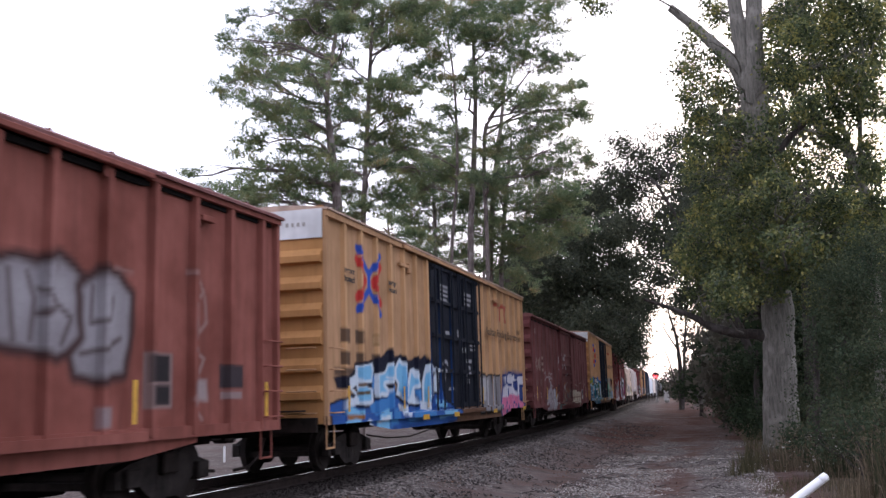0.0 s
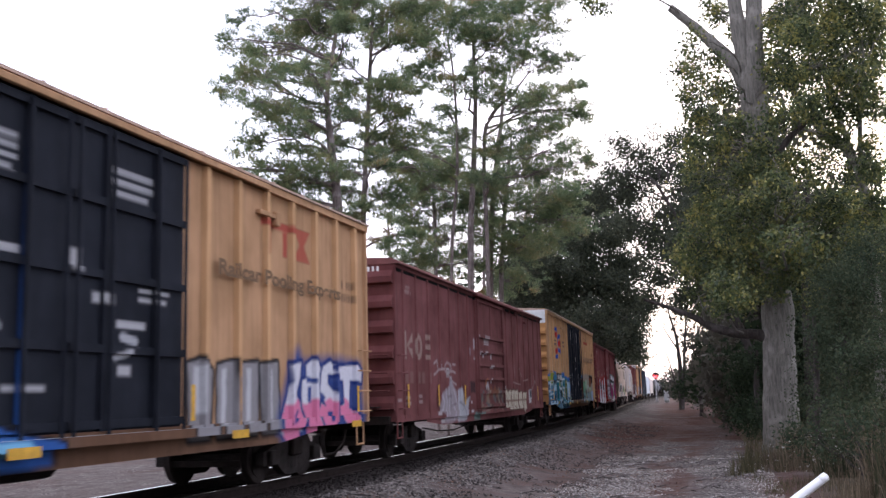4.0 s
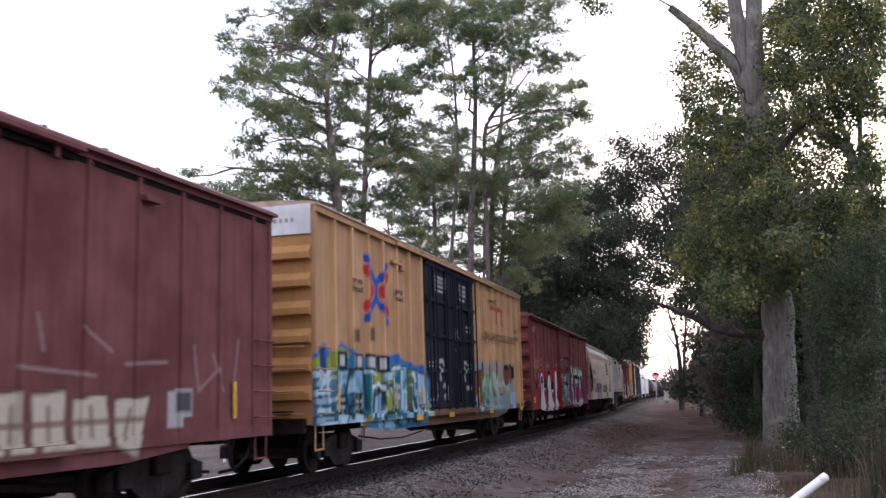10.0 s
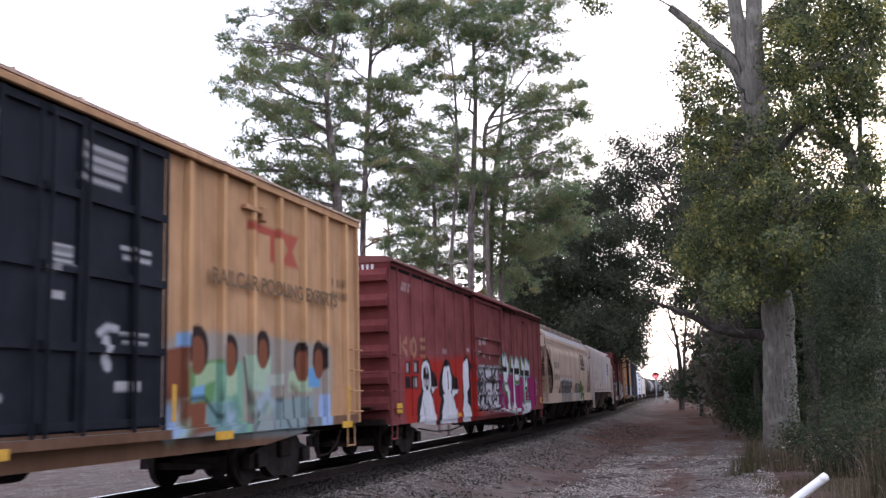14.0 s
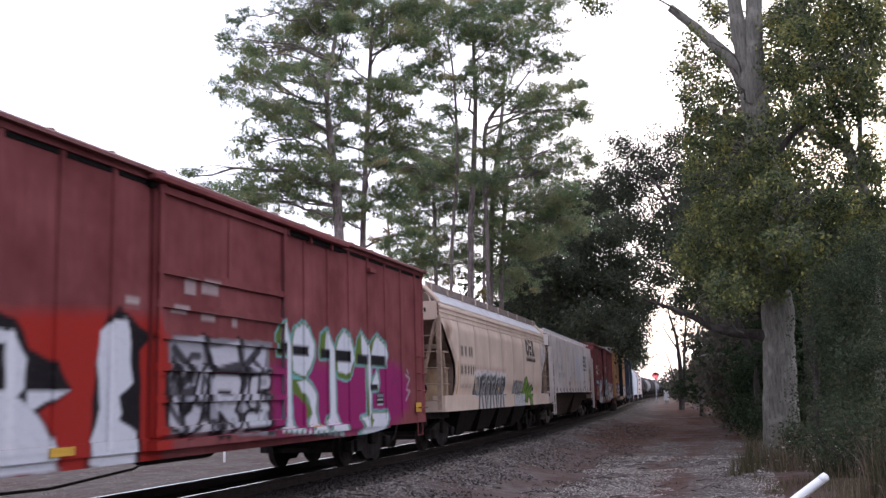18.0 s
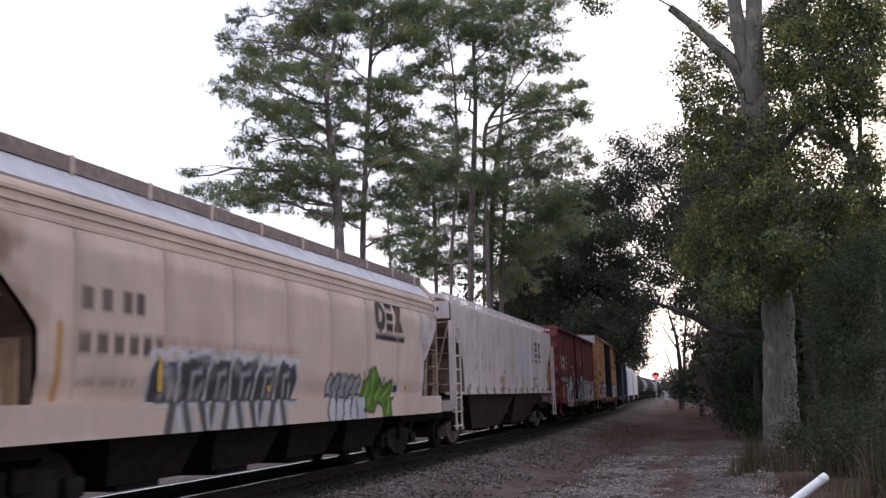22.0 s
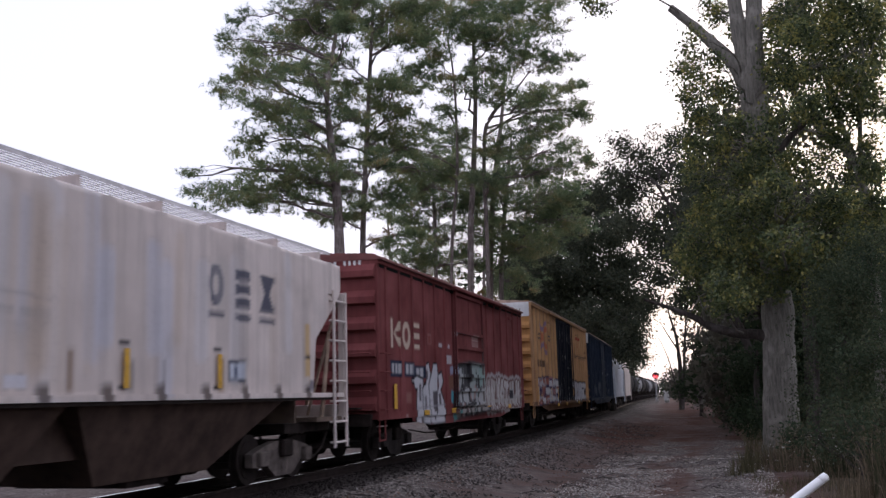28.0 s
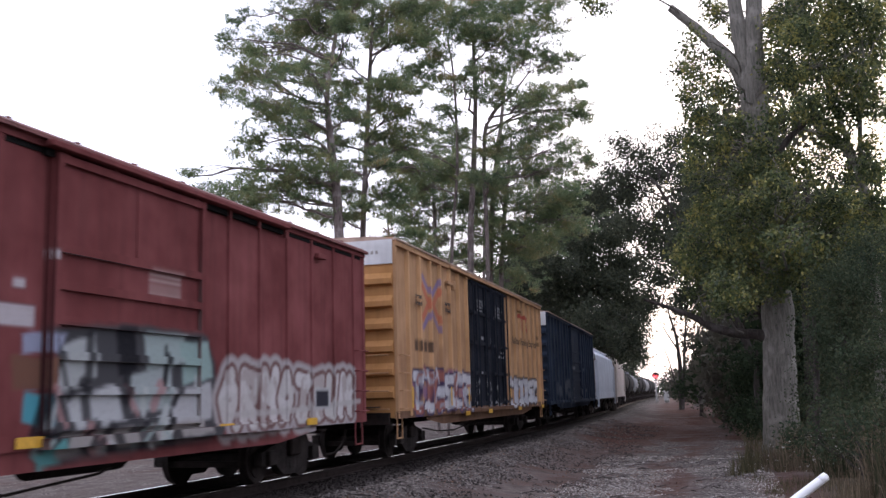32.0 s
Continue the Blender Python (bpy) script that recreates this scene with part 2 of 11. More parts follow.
# ---- mesh helpers ----
def mesh_np(name, verts, faces, mat, smooth=False):
    """A mesh from an (n, 3) array and a list of index arrays, (m, 3) or (m, 4)."""
    me = bpy.data.meshes.new(name)
    verts = np.asarray(verts, np.float32)
    faces = [np.asarray(f, np.int32) for f in faces if len(f)]
    me.vertices.add(len(verts))
    me.vertices.foreach_set("co", verts.ravel())
    loops = np.concatenate([f.ravel() for f in faces])
    sizes = np.concatenate([np.full(len(f), f.shape[1], np.int32) for f in faces])
    me.loops.add(len(loops))
    me.loops.foreach_set("vertex_index", loops)
    me.polygons.add(len(sizes))
    me.polygons.foreach_set("loop_start", np.concatenate([[0], np.cumsum(sizes)[:-1]]).astype(np.int32))
    me.polygons.foreach_set("use_smooth", np.full(len(sizes), smooth))
    me.update(calc_edges=True)
    me.materials.append(mat)
    return me


def child(name, me, parent, label=""):
    ob = new(name, me)
    ob.parent = parent
    return tagged(ob, label) if label else ob


def part(name, bm, mat, parent, label="", smooth=False):
    me = bpy.data.meshes.new(name)
    bm.to_mesh(me)
    bm.free()
    me.materials.append(mat)
    if smooth:
        for p in me.polygons:
            p.use_smooth = True
    return child(name, me, parent, label)


def box(bm, x0, x1, y0, y1, z0, z1, bevel=0.0):
    r = bmesh.ops.create_cube(bm, size=1.0)
    bmesh.ops.transform(bm, verts=r["verts"], matrix=Matrix.LocRotScale(((x0 + x1) / 2, (y0 + y1) / 2, (z0 + z1) / 2), None, (abs(x1 - x0), abs(y1 - y0), abs(z1 - z0))))
    if bevel:
        es = list({e for v in r["verts"] for e in v.link_edges})
        bmesh.ops.bevel(bm, geom=es, offset=bevel, segments=1, affect="EDGES")
    return bm


def rod(bm, a, b, r, sides=6):
    a, b = Vector(a), Vector(b)
    m = Matrix.Translation((a + b) / 2) @ (b - a).to_track_quat("Z", "Y").to_matrix().to_4x4()
    bmesh.ops.create_cone(bm, cap_ends=True, segments=sides, radius1=r, radius2=r, depth=(b - a).length, matrix=m)
    return bm


def prism(bm, outline, y0, y1):
    """Extrude an (x, z) outline along y."""
    lo = [bm.verts.new((x, y0, z)) for x, z in outline]
    hi = [bm.verts.new((x, y1, z)) for x, z in outline]
    bm.faces.new(lo)
    bm.faces.new(hi[::-1])
    for i in range(len(lo)):
        j = (i + 1) % len(lo)
        bm.faces.new((lo[j], lo[i], hi[i], hi[j]))
    bmesh.ops.recalc_face_normals(bm, faces=bm.faces[:])
    return bm


def tubes(paths, sides=7):
    """Tapered tubes: each path is (points (n, 3), radii (n,)). Returns verts and one quad array."""
    vs, fs, at = [], [], 0
    ang = np.linspace(0, 2 * np.pi, sides, endpoint=False)
    for pts, rad in paths:
        pts, rad = np.asarray(pts, float), np.asarray(rad, float)
        n = len(pts)
        d = np.gradient(pts, axis=0)
        d /= np.linalg.norm(d, axis=1)[:, None] + 1e-9
        ref = np.where(np.abs(d[:, 2:3]) > 0.9, [[1.0, 0, 0]], [[0, 0, 1.0]])
        a = np.cross(d, ref)
        a /= np.linalg.norm(a, axis=1)[:, None] + 1e-9
        b = np.cross(d, a)
        ring = pts[:, None] + rad[:, None, None] * (np.cos(ang)[None, :, None] * a[:, None] + np.sin(ang)[None, :, None] * b[:, None])
        vs.append(ring.reshape(-1, 3))
        i = np.arange(n - 1)[:, None] * sides
        j = np.arange(sides)[None]
        k = (j + 1) % sides
        fs.append(np.stack([i + j, i + k, i + sides + k, i + sides + j], -1).reshape(-1, 4) + at)
        at += n * sides
    return np.concatenate(vs), np.concatenate(fs)


# ---- the line of the track: arc length s from beside the camera, bending gently left ----
SIDE_X = -7.322


_S = np.linspace(-120, 900, 4081)
_TH = np.interp(_S, [-120, 0, 30, 60, 90, 120, 150, 180, 210, 240, 300], [-0.128, 0.0, 0.0318, 0.0605, 0.0815, 0.0808, 0.0734, 0.0655, 0.0578, 0.0526, 0.0502])
_TH = np.convolve(np.pad(_TH, 40, "edge"), np.ones(81) / 81, "valid")
_X0 = SIDE_X - np.concatenate([[0], np.cumsum((np.sin(_TH[1:]) + np.sin(_TH[:-1])) / 2 * np.diff(_S))])
_Y0 = np.concatenate([[0], np.cumsum((np.cos(_TH[1:]) + np.cos(_TH[:-1])) / 2 * np.diff(_S))])
_I0 = int(np.argmin(np.abs(_S)))
_X0 += SIDE_X - _X0[_I0]
_Y0 -= _Y0[_I0]


def line(s, off=0.0):
    """Place and heading at s; off metres to the right of the near side of the cars (the centre line is at -1.6)."""
    th = np.interp(s, _S, _TH)
    return np.interp(s, _S, _X0) + off * np.cos(th), np.interp(s, _S, _Y0) + off * np.sin(th), th


def off_line(x, y):
    """Offset of points to the right of the centre line, and their s."""
    s = np.array(y, float)
    for _ in range(4):
        cx, cy, th = line(s, -1.6)
        s = s + (y - cy) * np.cos(th) - (x - cx) * np.sin(th)
    cx, cy, th = line(s, -1.6)
    return (x - cx) * np.cos(th) + (y - cy) * np.sin(th), s


# ---- ground, track ----
def relief(x, y):
    o, s = off_line(x, y)
    z = np.interp(o, [-60, -14, -9, -4.2, -2.4, -1.7, -0.95, -0.85, 0.85, 0.95, 1.7, 2.5, 4.3, 6.5, 9.5, 13, 30], [-0.5, -0.55, -0.6, -0.62, -0.24, -0.16, -0.16, -0.2, -0.2, -0.16, -0.16, -0.25, -0.62, -0.72, -0.66, -0.5, -0.3])
    rough = np.array([noise.noise((a * 0.35, b * 0.35, 3.1)) * 0.5 + noise.noise((a * 1.3, b * 1.3, 7.7)) * 0.2 for a, b in zip(x.ravel(), y.ravel())]).reshape(x.shape)
    return z + rough * np.where(np.abs(o) < 2.6, 0.02, 0.11), o, s


def graded(lo, hi, fine, step, reach):
    mid = np.arange(lo, hi, step)
    out = np.geomspace(fine, reach, 34)
    return np.concatenate([lo - out[::-1], mid, hi + out])


def build_ground():
    xs, ys = graded(-26, 12, 0.5, 0.3, 1800), graded(-6, 70, 0.5, 0.4, 1800)
    gx, gy = np.meshgrid(xs, ys, indexing="ij")
    gz, o, s = relief(gx, gy)
    far = np.hypot(gx, gy) > 300
    gz = np.where(far, -0.6, gz)
    nx, ny = gx.shape
    i, j = np.meshgrid(np.arange(nx - 1), np.arange(ny - 1), indexing="ij")
    q = (i * ny + j).ravel()
    me = mesh_np("ground", np.stack([gx, gy, gz], -1).reshape(-1, 3), [np.stack([q, q + ny, q + ny + 1, q + 1], -1)], M_SOIL, True)
    wander = np.array([noise.noise((a * 0.22, b * 0.22, 6.0)) + 0.6 * noise.noise((a * 0.9, b * 0.9, 2.5)) for a, b in zip(gx.ravel(), gy.ravel())]).reshape(gx.shape)
    raw = o
    o = o + np.where(o > 2, 1.1 * wander, 0)
    lane = np.exp(-((np.abs(o - 7.4) - 1.1) / 0.95) ** 2) * np.clip((62 - s) / 25, 0.1, 1)
    straw = 1.2 * np.exp(-((o - 4.1) / 1.3) ** 2 - ((s - 47) / 12) ** 2) + 0.6 * np.exp(-((o - 7.5) / 0.4) ** 2) * (s > 20) * (wander > -0.1) + 0.6 * np.exp(-((o - 9.9) / 0.5) ** 2)
    straw = straw + 0.75 * np.clip((s - 31) / 14, 0, 1) * np.clip((o - 4.0) / 1.0, 0, 1) * (0.7 + 0.5 * wander)
    gravel = np.maximum(np.clip((4.2 - np.abs(o)) / 2.4, 0, 0.7), 0.85 * lane)
    gravel = np.maximum(gravel, 0.35 * np.clip((o + 13) / 3, 0, 1) * (o < -3))
    grass = np.clip((o - 10.3) / 1.0, 0, 1)
    col = np.stack([gravel * (1 - 0.8 * np.clip(straw, 0, 1)), grass, np.clip(straw, 0, 0.9), 1 + 0 * gravel], -1).reshape(-1, 4).astype(np.float32)
    # the ballast is much darker in a band along the rails
    rail_dark = np.clip((2.2 - np.abs(raw + 0.12 * wander)) / 0.35, 0, 0.95)
    me.attributes.new("rail_dark", "FLOAT", "POINT").data.foreach_set("value", rail_dark.ravel().astype(np.float32))
    at = me.attributes.new("cover", "FLOAT_COLOR", "POINT")
    at.data.foreach_set("color", col.ravel())
    tagged(new("ground", me), "brown dirt ground with gravel strips and pine straw", "ground", kind="structure")


def build_track():
    for off in (-0.7525, 0.7525):
        s = np.concatenate([np.arange(-40, 80, 2.0), np.arange(80, 420, 6.0)])
        prof = np.array([(-0.036, 0), (-0.036, -0.035), (-0.01, -0.045), (-0.01, -0.15), (-0.07, -0.168), (-0.07, -0.18), (0.07, -0.18), (0.07, -0.168), (0.01, -0.15), (0.01, -0.045), (0.036, -0.035), (0.036, 0)])
        x, y, th = line(s, -1.6 + off)
        v = np.stack([x[:, None] + prof[None, :, 0] * np.cos(th)[:, None], y[:, None] + prof[None, :, 0] * np.sin(th)[:, None], np.broadcast_to(prof[None, :, 1], (len(s), 12))], -1)
        n = len(s)
        a = np.arange(n - 1)[:, None] * 12
        b = np.arange(12)[None]
        c = (b + 1) % 12
        quads = np.stack([a + b, a + c, a + 12 + c, a + 12 + b], -1)
        me = mesh_np("rail", v.reshape(-1, 3), [quads[:, :11].reshape(-1, 4)[:, ::-1], quads[:, 11].reshape(-1, 4)[:, ::-1]], M_RAIL_SIDE)
        me.materials.append(M_RAIL_TOP)
        idx = np.zeros(len(me.polygons), np.int32)
        idx[-(n - 1):] = 1
        me.polygons.foreach_set("material_index", idx)
        tagged(new("rail", me), "steel rail with a polished running surface on ties", "rail", "rails of the track", "structure")
    bed = tagged(new("track_bed"), "creosoted wooden ties bedded in ballast", "railroad ties", kind="structure")
    bm = box(bmesh.new(), -1.3, 1.3, -0.115, 0.115, -0.35, -0.182, 0.012)
    me = bpy.data.meshes.new("tie")
    bm.to_mesh(me)
    bm.free()
    me.materials.append(M_TIE)
    rnd = random.Random(4)
    for i in range(230):
        x, y, th = line(-8 + i * 0.54, -1.6)
        t = child("tie", me, bed)
        t.matrix_basis = pose(float(x), float(y), rnd.uniform(-0.012, 0.004), 0, 0, math.degrees(float(th)) + rnd.uniform(-1.5, 1.5))


def build_stones():
    """Loose crushed stone on the shoulders, between the ties and on the drive, one mesh."""
    rng = np.random.default_rng(11)
    oct_v = np.array([(1, 0, -0.3), (-1, 0, -0.3), (0, 1, -0.3), (0, -1, -0.3), (0, 0, 1)], float)
    oct_f = np.array([(0, 2, 4), (2, 1, 4), (1, 3, 4), (3, 0, 4)])

    def lay(name, count, offs, s_range, size, mat, label, thin=1.0, patchy=0.0):
        o = offs[0] + (offs[1] - offs[0]) * rng.random(count) ** thin
        s = s_range[0] + (s_range[1] - s_range[0]) * rng.random(count) ** 1.7
        x, y, th = line(s, -1.6 + o)
        if patchy:
            shy = 0.3 * np.exp(-((o - 7.5) / 0.5) ** 2) if "drive" in name else 0.0
            lying = -shy + np.array([noise.noise((a * 0.55, b * 0.55, 4.0)) + 0.5 * noise.noise((a * 1.9, b * 1.9, 1.0)) for a, b in zip(x, y)]) > patchy - 0.25
            x, y, count = x[lying], y[lying], int(lying.sum())
        z, _, _ = relief(x, y)
        r = rng.uniform(*size, count)
        v = oct_v[None] * r[:, None, None] * rng.uniform(0.55, 1.25, (count, 5, 1))
        ang = rng.uniform(0, 6.28, count)
        c, sn = np.cos(ang)[:, None], np.sin(ang)[:, None]
        v = np.stack([v[..., 0] * c - v[..., 1] * sn, v[..., 0] * sn + v[..., 1] * c, v[..., 2] * 0.7], -1)
        v += np.stack([x, y, z + r * 0.15], -1)[:, None]
        f = oct_f[None] + (np.arange(count) * 5)[:, None, None]
        tagged(new(name, mesh_np(name, v.reshape(-1, 3), [f.reshape(-1, 3)], mat)), label, "gravel", kind="stuff")

    lay("ballast_stones", 24000, (2.05, 5.6), (2, 60), (0.018, 0.045), M_STONE, "grey crushed stone ballast on the track shoulder", 1.5, 0.1)
    lay("dark_stones", 5000, (0.9, 2.15), (2, 40), (0.02, 0.045), M_DARKSTONE, "blackish crushed stone beside the rail")
    lay("track_stones", 4000, (-4.4, -1.6), (2, 40), (0.02, 0.045), M_STONE, "grey crushed stone beyond the rails")
    lay("drive_gravel", 34000, (4.9, 9.6), (8, 32), (0.01, 0.026), M_DRIVE, "pale gravel scattered along the dirt drive", 1.0, 0.05)


def build_litter():
    """Fallen leaves, twigs and clods on the dirt."""
    rng = np.random.default_rng(12)
    n = 30000
    o, s = rng.uniform(2.2, 11.0, n), 6 + 75 * rng.random(n) ** 1.5
    x, y, th = line(s, -1.6 + o)
    z, _, _ = relief(x, y)
    keep = np.array([noise.noise((a * 0.5, b * 0.5, 9.0)) > -0.08 for a, b in zip(x, y)])
    c = np.stack([x, y, z + 0.012], -1)[keep]
    v, f = leaves(c, 0.055, 0.55, rng, flat=True)
    tagged(new("fallen_leaves", mesh_np("fallen_leaves", v, [f], M_LITTER)), "brown fallen leaves lying on the dirt", "leaf litter", kind="stuff")
    paths = []
    for _ in range(190):
        a, b = rng.uniform(2.6, 8.5), 8 + 26 * rng.random() ** 1.3
        x, y, th = line(b, -1.6 + a)
        h, _, _ = relief(np.array([x]), np.array([y]))
        d, ln = rng.uniform(0, 6.28), rng.uniform(0.15, 0.6)
        p = np.array([[x, y, h[0] + 0.02], [x + math.cos(d) * ln / 2, y + math.sin(d) * ln / 2, h[0] + 0.05], [x + math.cos(d + 0.3) * ln, y + math.sin(d + 0.3) * ln, h[0] + 0.02]])
        paths.append((p, [0.012, 0.01, 0.005]))
    v, f = tubes(paths, 5)
    tagged(new("fallen_twigs", mesh_np("fallen_twigs", v, [f], M_DARKBARK)), "dark fallen twigs scattered on the track shoulder", "twigs", kind="stuff")


# ---- foliage ----
def leaves(centres, size, aspect, rng, flat=False, droop=0.0):
    """One kite-shaped leaf at each centre."""
    n = len(centres)
    d = rng.normal(size=(n, 3))
    if flat:
        d[:, 2] *= 0.15
    d[:, 2] -= droop
    d /= np.linalg.norm(d, axis=1)[:, None]
    w = np.cross(d, rng.normal(size=(n, 3)) if not flat else np.array([[0, 0, 1.0]]) + rng.normal(size=(n, 3)) * 0.25)
    w /= np.linalg.norm(w, axis=1)[:, None] + 1e-9
    ln = size * rng.uniform(0.6, 1.35, n)[:, None]
    wd = ln * aspect * 0.5
    v = np.stack([centres - d * ln * 0.5, centres + w * wd, centres + d * ln * 0.5, centres - w * wd], 1)
    f = np.arange(n * 4).reshape(-1, 4)
    return v.reshape(-1, 3), f


def needles(centres, dirs, length, width, per, rng):
    """Tufts of thin needles that fan out from each centre along its twig."""
    n = len(centres)
    c = np.repeat(centres, per, 0)
    d = np.repeat(dirs, per, 0) * 0.7 + rng.normal(size=(n * per, 3)) * 0.75
    d /= np.linalg.norm(d, axis=1)[:, None]
    w = np.cross(d, rng.normal(size=(n * per, 3)))
    w /= np.linalg.norm(w, axis=1)[:, None] + 1e-9
    ln = length * rng.uniform(0.6, 1.3, n * per)[:, None]
    v = np.stack([c + w * width * 0.5, c - w * width * 0.5, c + d * ln], 1)
    return v.reshape(-1, 3), np.arange(n * per * 3).reshape(-1, 3)


def bend(a, b, rng, n=6, wob=0.08, sag=0.0):
    a, b = np.asarray(a, float), np.asarray(b, float)
    t = np.linspace(0, 1, n)[:, None]
    ln = np.linalg.norm(b - a)
    p = a + (b - a) * t + np.sin(np.pi * t) * rng.normal(size=3) * ln * wob
    p[:, 2] += np.sin(np.pi * t[:, 0]) * sag * ln
    p[1:-1] += rng.normal(size=(n - 2, 3)) * ln * 0.02
    return p


def tree(name, label, base, trunks, lobes, squash, bark, leaf_mat, kind, density, leaf, seed, limb_r=0.07, category="tree"):
    """Trunks are lists of (x, y, z, radius) from the base up, lobes (x, y, z, radius) foliage masses that limbs reach for; all from the base."""
    rng = np.random.default_rng(seed)
    root = tagged(new(name), label, category)
    root.location = base
    stems = []
    for tr in trunks:
        a = np.array(tr, float)
        k = np.linspace(0, len(a) - 1, (len(a) - 1) * 5 + 1)
        pts = np.stack([np.interp(k, np.arange(len(a)), a[:, c]) for c in range(3)], -1)
        for _ in range(2):
            pts[1:-1] = (pts[:-2] + pts[1:-1] * 2 + pts[2:]) / 4
        rad = np.interp(k, np.arange(len(a)), a[:, 3])
        stems.append((pts, rad * rng.uniform(0.93, 1.07, len(rad))))
    all_p, all_r = np.concatenate([s[0] for s in stems]), np.concatenate([s[1] for s in stems])
    limbs, twigs, tuft_c, tuft_d = [], [], [], []
    for lx, ly, lz, lr in lobes:
        c = np.array([lx, ly, lz])
        dist = np.linalg.norm((all_p - c) * [1, 1, 1.0], axis=1) + np.where(all_p[:, 2] > lz + 0.3 * lr, 4.0, 0) + np.abs(all_p[:, 2] - (lz - 0.8)) * 0.6
        i = int(np.argmin(dist))
        start = all_p[i]
        ln = np.linalg.norm(c - start)
        r0 = min(all_r[i] * 0.65, limb_r * (0.5 + 0.14 * ln))
        p = bend(start, c, rng, 8, 0.06, 0.04)
        limbs.append((p, np.linspace(r0, r0 * 0.28, 8)))
        n = max(5, int(density * lr * lr))
        g = rng.normal(size=(n, 3))
        g /= np.linalg.norm(g, axis=1)[:, None]
        g *= (rng.random(n) ** 0.45 * lr)[:, None] * [1, 1, squash]
        g += rng.normal(size=(n, 3)) * lr * 0.08
        m = max(3, n // (5 if kind == "needle" else 6))
        g = g[rng.integers(0, m, n)] + rng.normal(size=(n, 3)) * ([0.8, 0.8, 0.3] if kind == "needle" else [1, 1, 0.8]) * min(0.42, lr * 0.25)
        q = c + g
        for j in range(n):
            s = p[rng.integers(3, 8)]
            if j % 3 == 0:
                twigs.append((bend(s, q[j], rng, 4, 0.1, 0.06), [r0 * 0.22 + 0.006, r0 * 0.14 + 0.005, 0.006, 0.004]))
        d = q - p[4]
        d /= np.linalg.norm(d, axis=1)[:, None] + 1e-9
        d[:, 2] += 0.35
        tuft_c.append(q)
        tuft_d.append(d)
    for k, st in enumerate(stems):
        v, f = tubes([st], 12)
        # on leafy trees the later boughs take dark bark to stand for shade
        child("trunk" if k == 0 else "bough", mesh_np("trunk", v, [f], M_DARKBARK if k > 2 and kind == "leaf" else bark, True), root)
    for lb in limbs:
        v1, f1 = tubes([lb], 6)
        child("limb", mesh_np("limb", v1, [f1], bark, True), root)
    if twigs:
        v2, f2 = tubes(twigs, 3)
        tagged(child("twigwork", mesh_np("twigwork", v2, [f2], bark), root), kind="stuff")
    c, d = np.concatenate(tuft_c), np.concatenate(tuft_d)
    if kind == "needle":
        spread, per_c, length, width, per = leaf
        cc = np.repeat(c, per_c, 0) + rng.normal(size=(len(c) * per_c, 3)) * spread * [1, 1, 0.6]
        v, f = needles(cc, np.repeat(d, per_c, 0), length, width, per, rng)
    else:
        spread, per_c, length, aspect, droop = leaf
        cc = np.repeat(c, per_c, 0) + rng.normal(size=(len(c) * per_c, 3)) * spread
        v, f = leaves(cc, length, aspect, rng, droop=droop)
    tagged(child("crown", mesh_np("crown", v, [f], leaf_mat), root), kind="stuff")
    return root


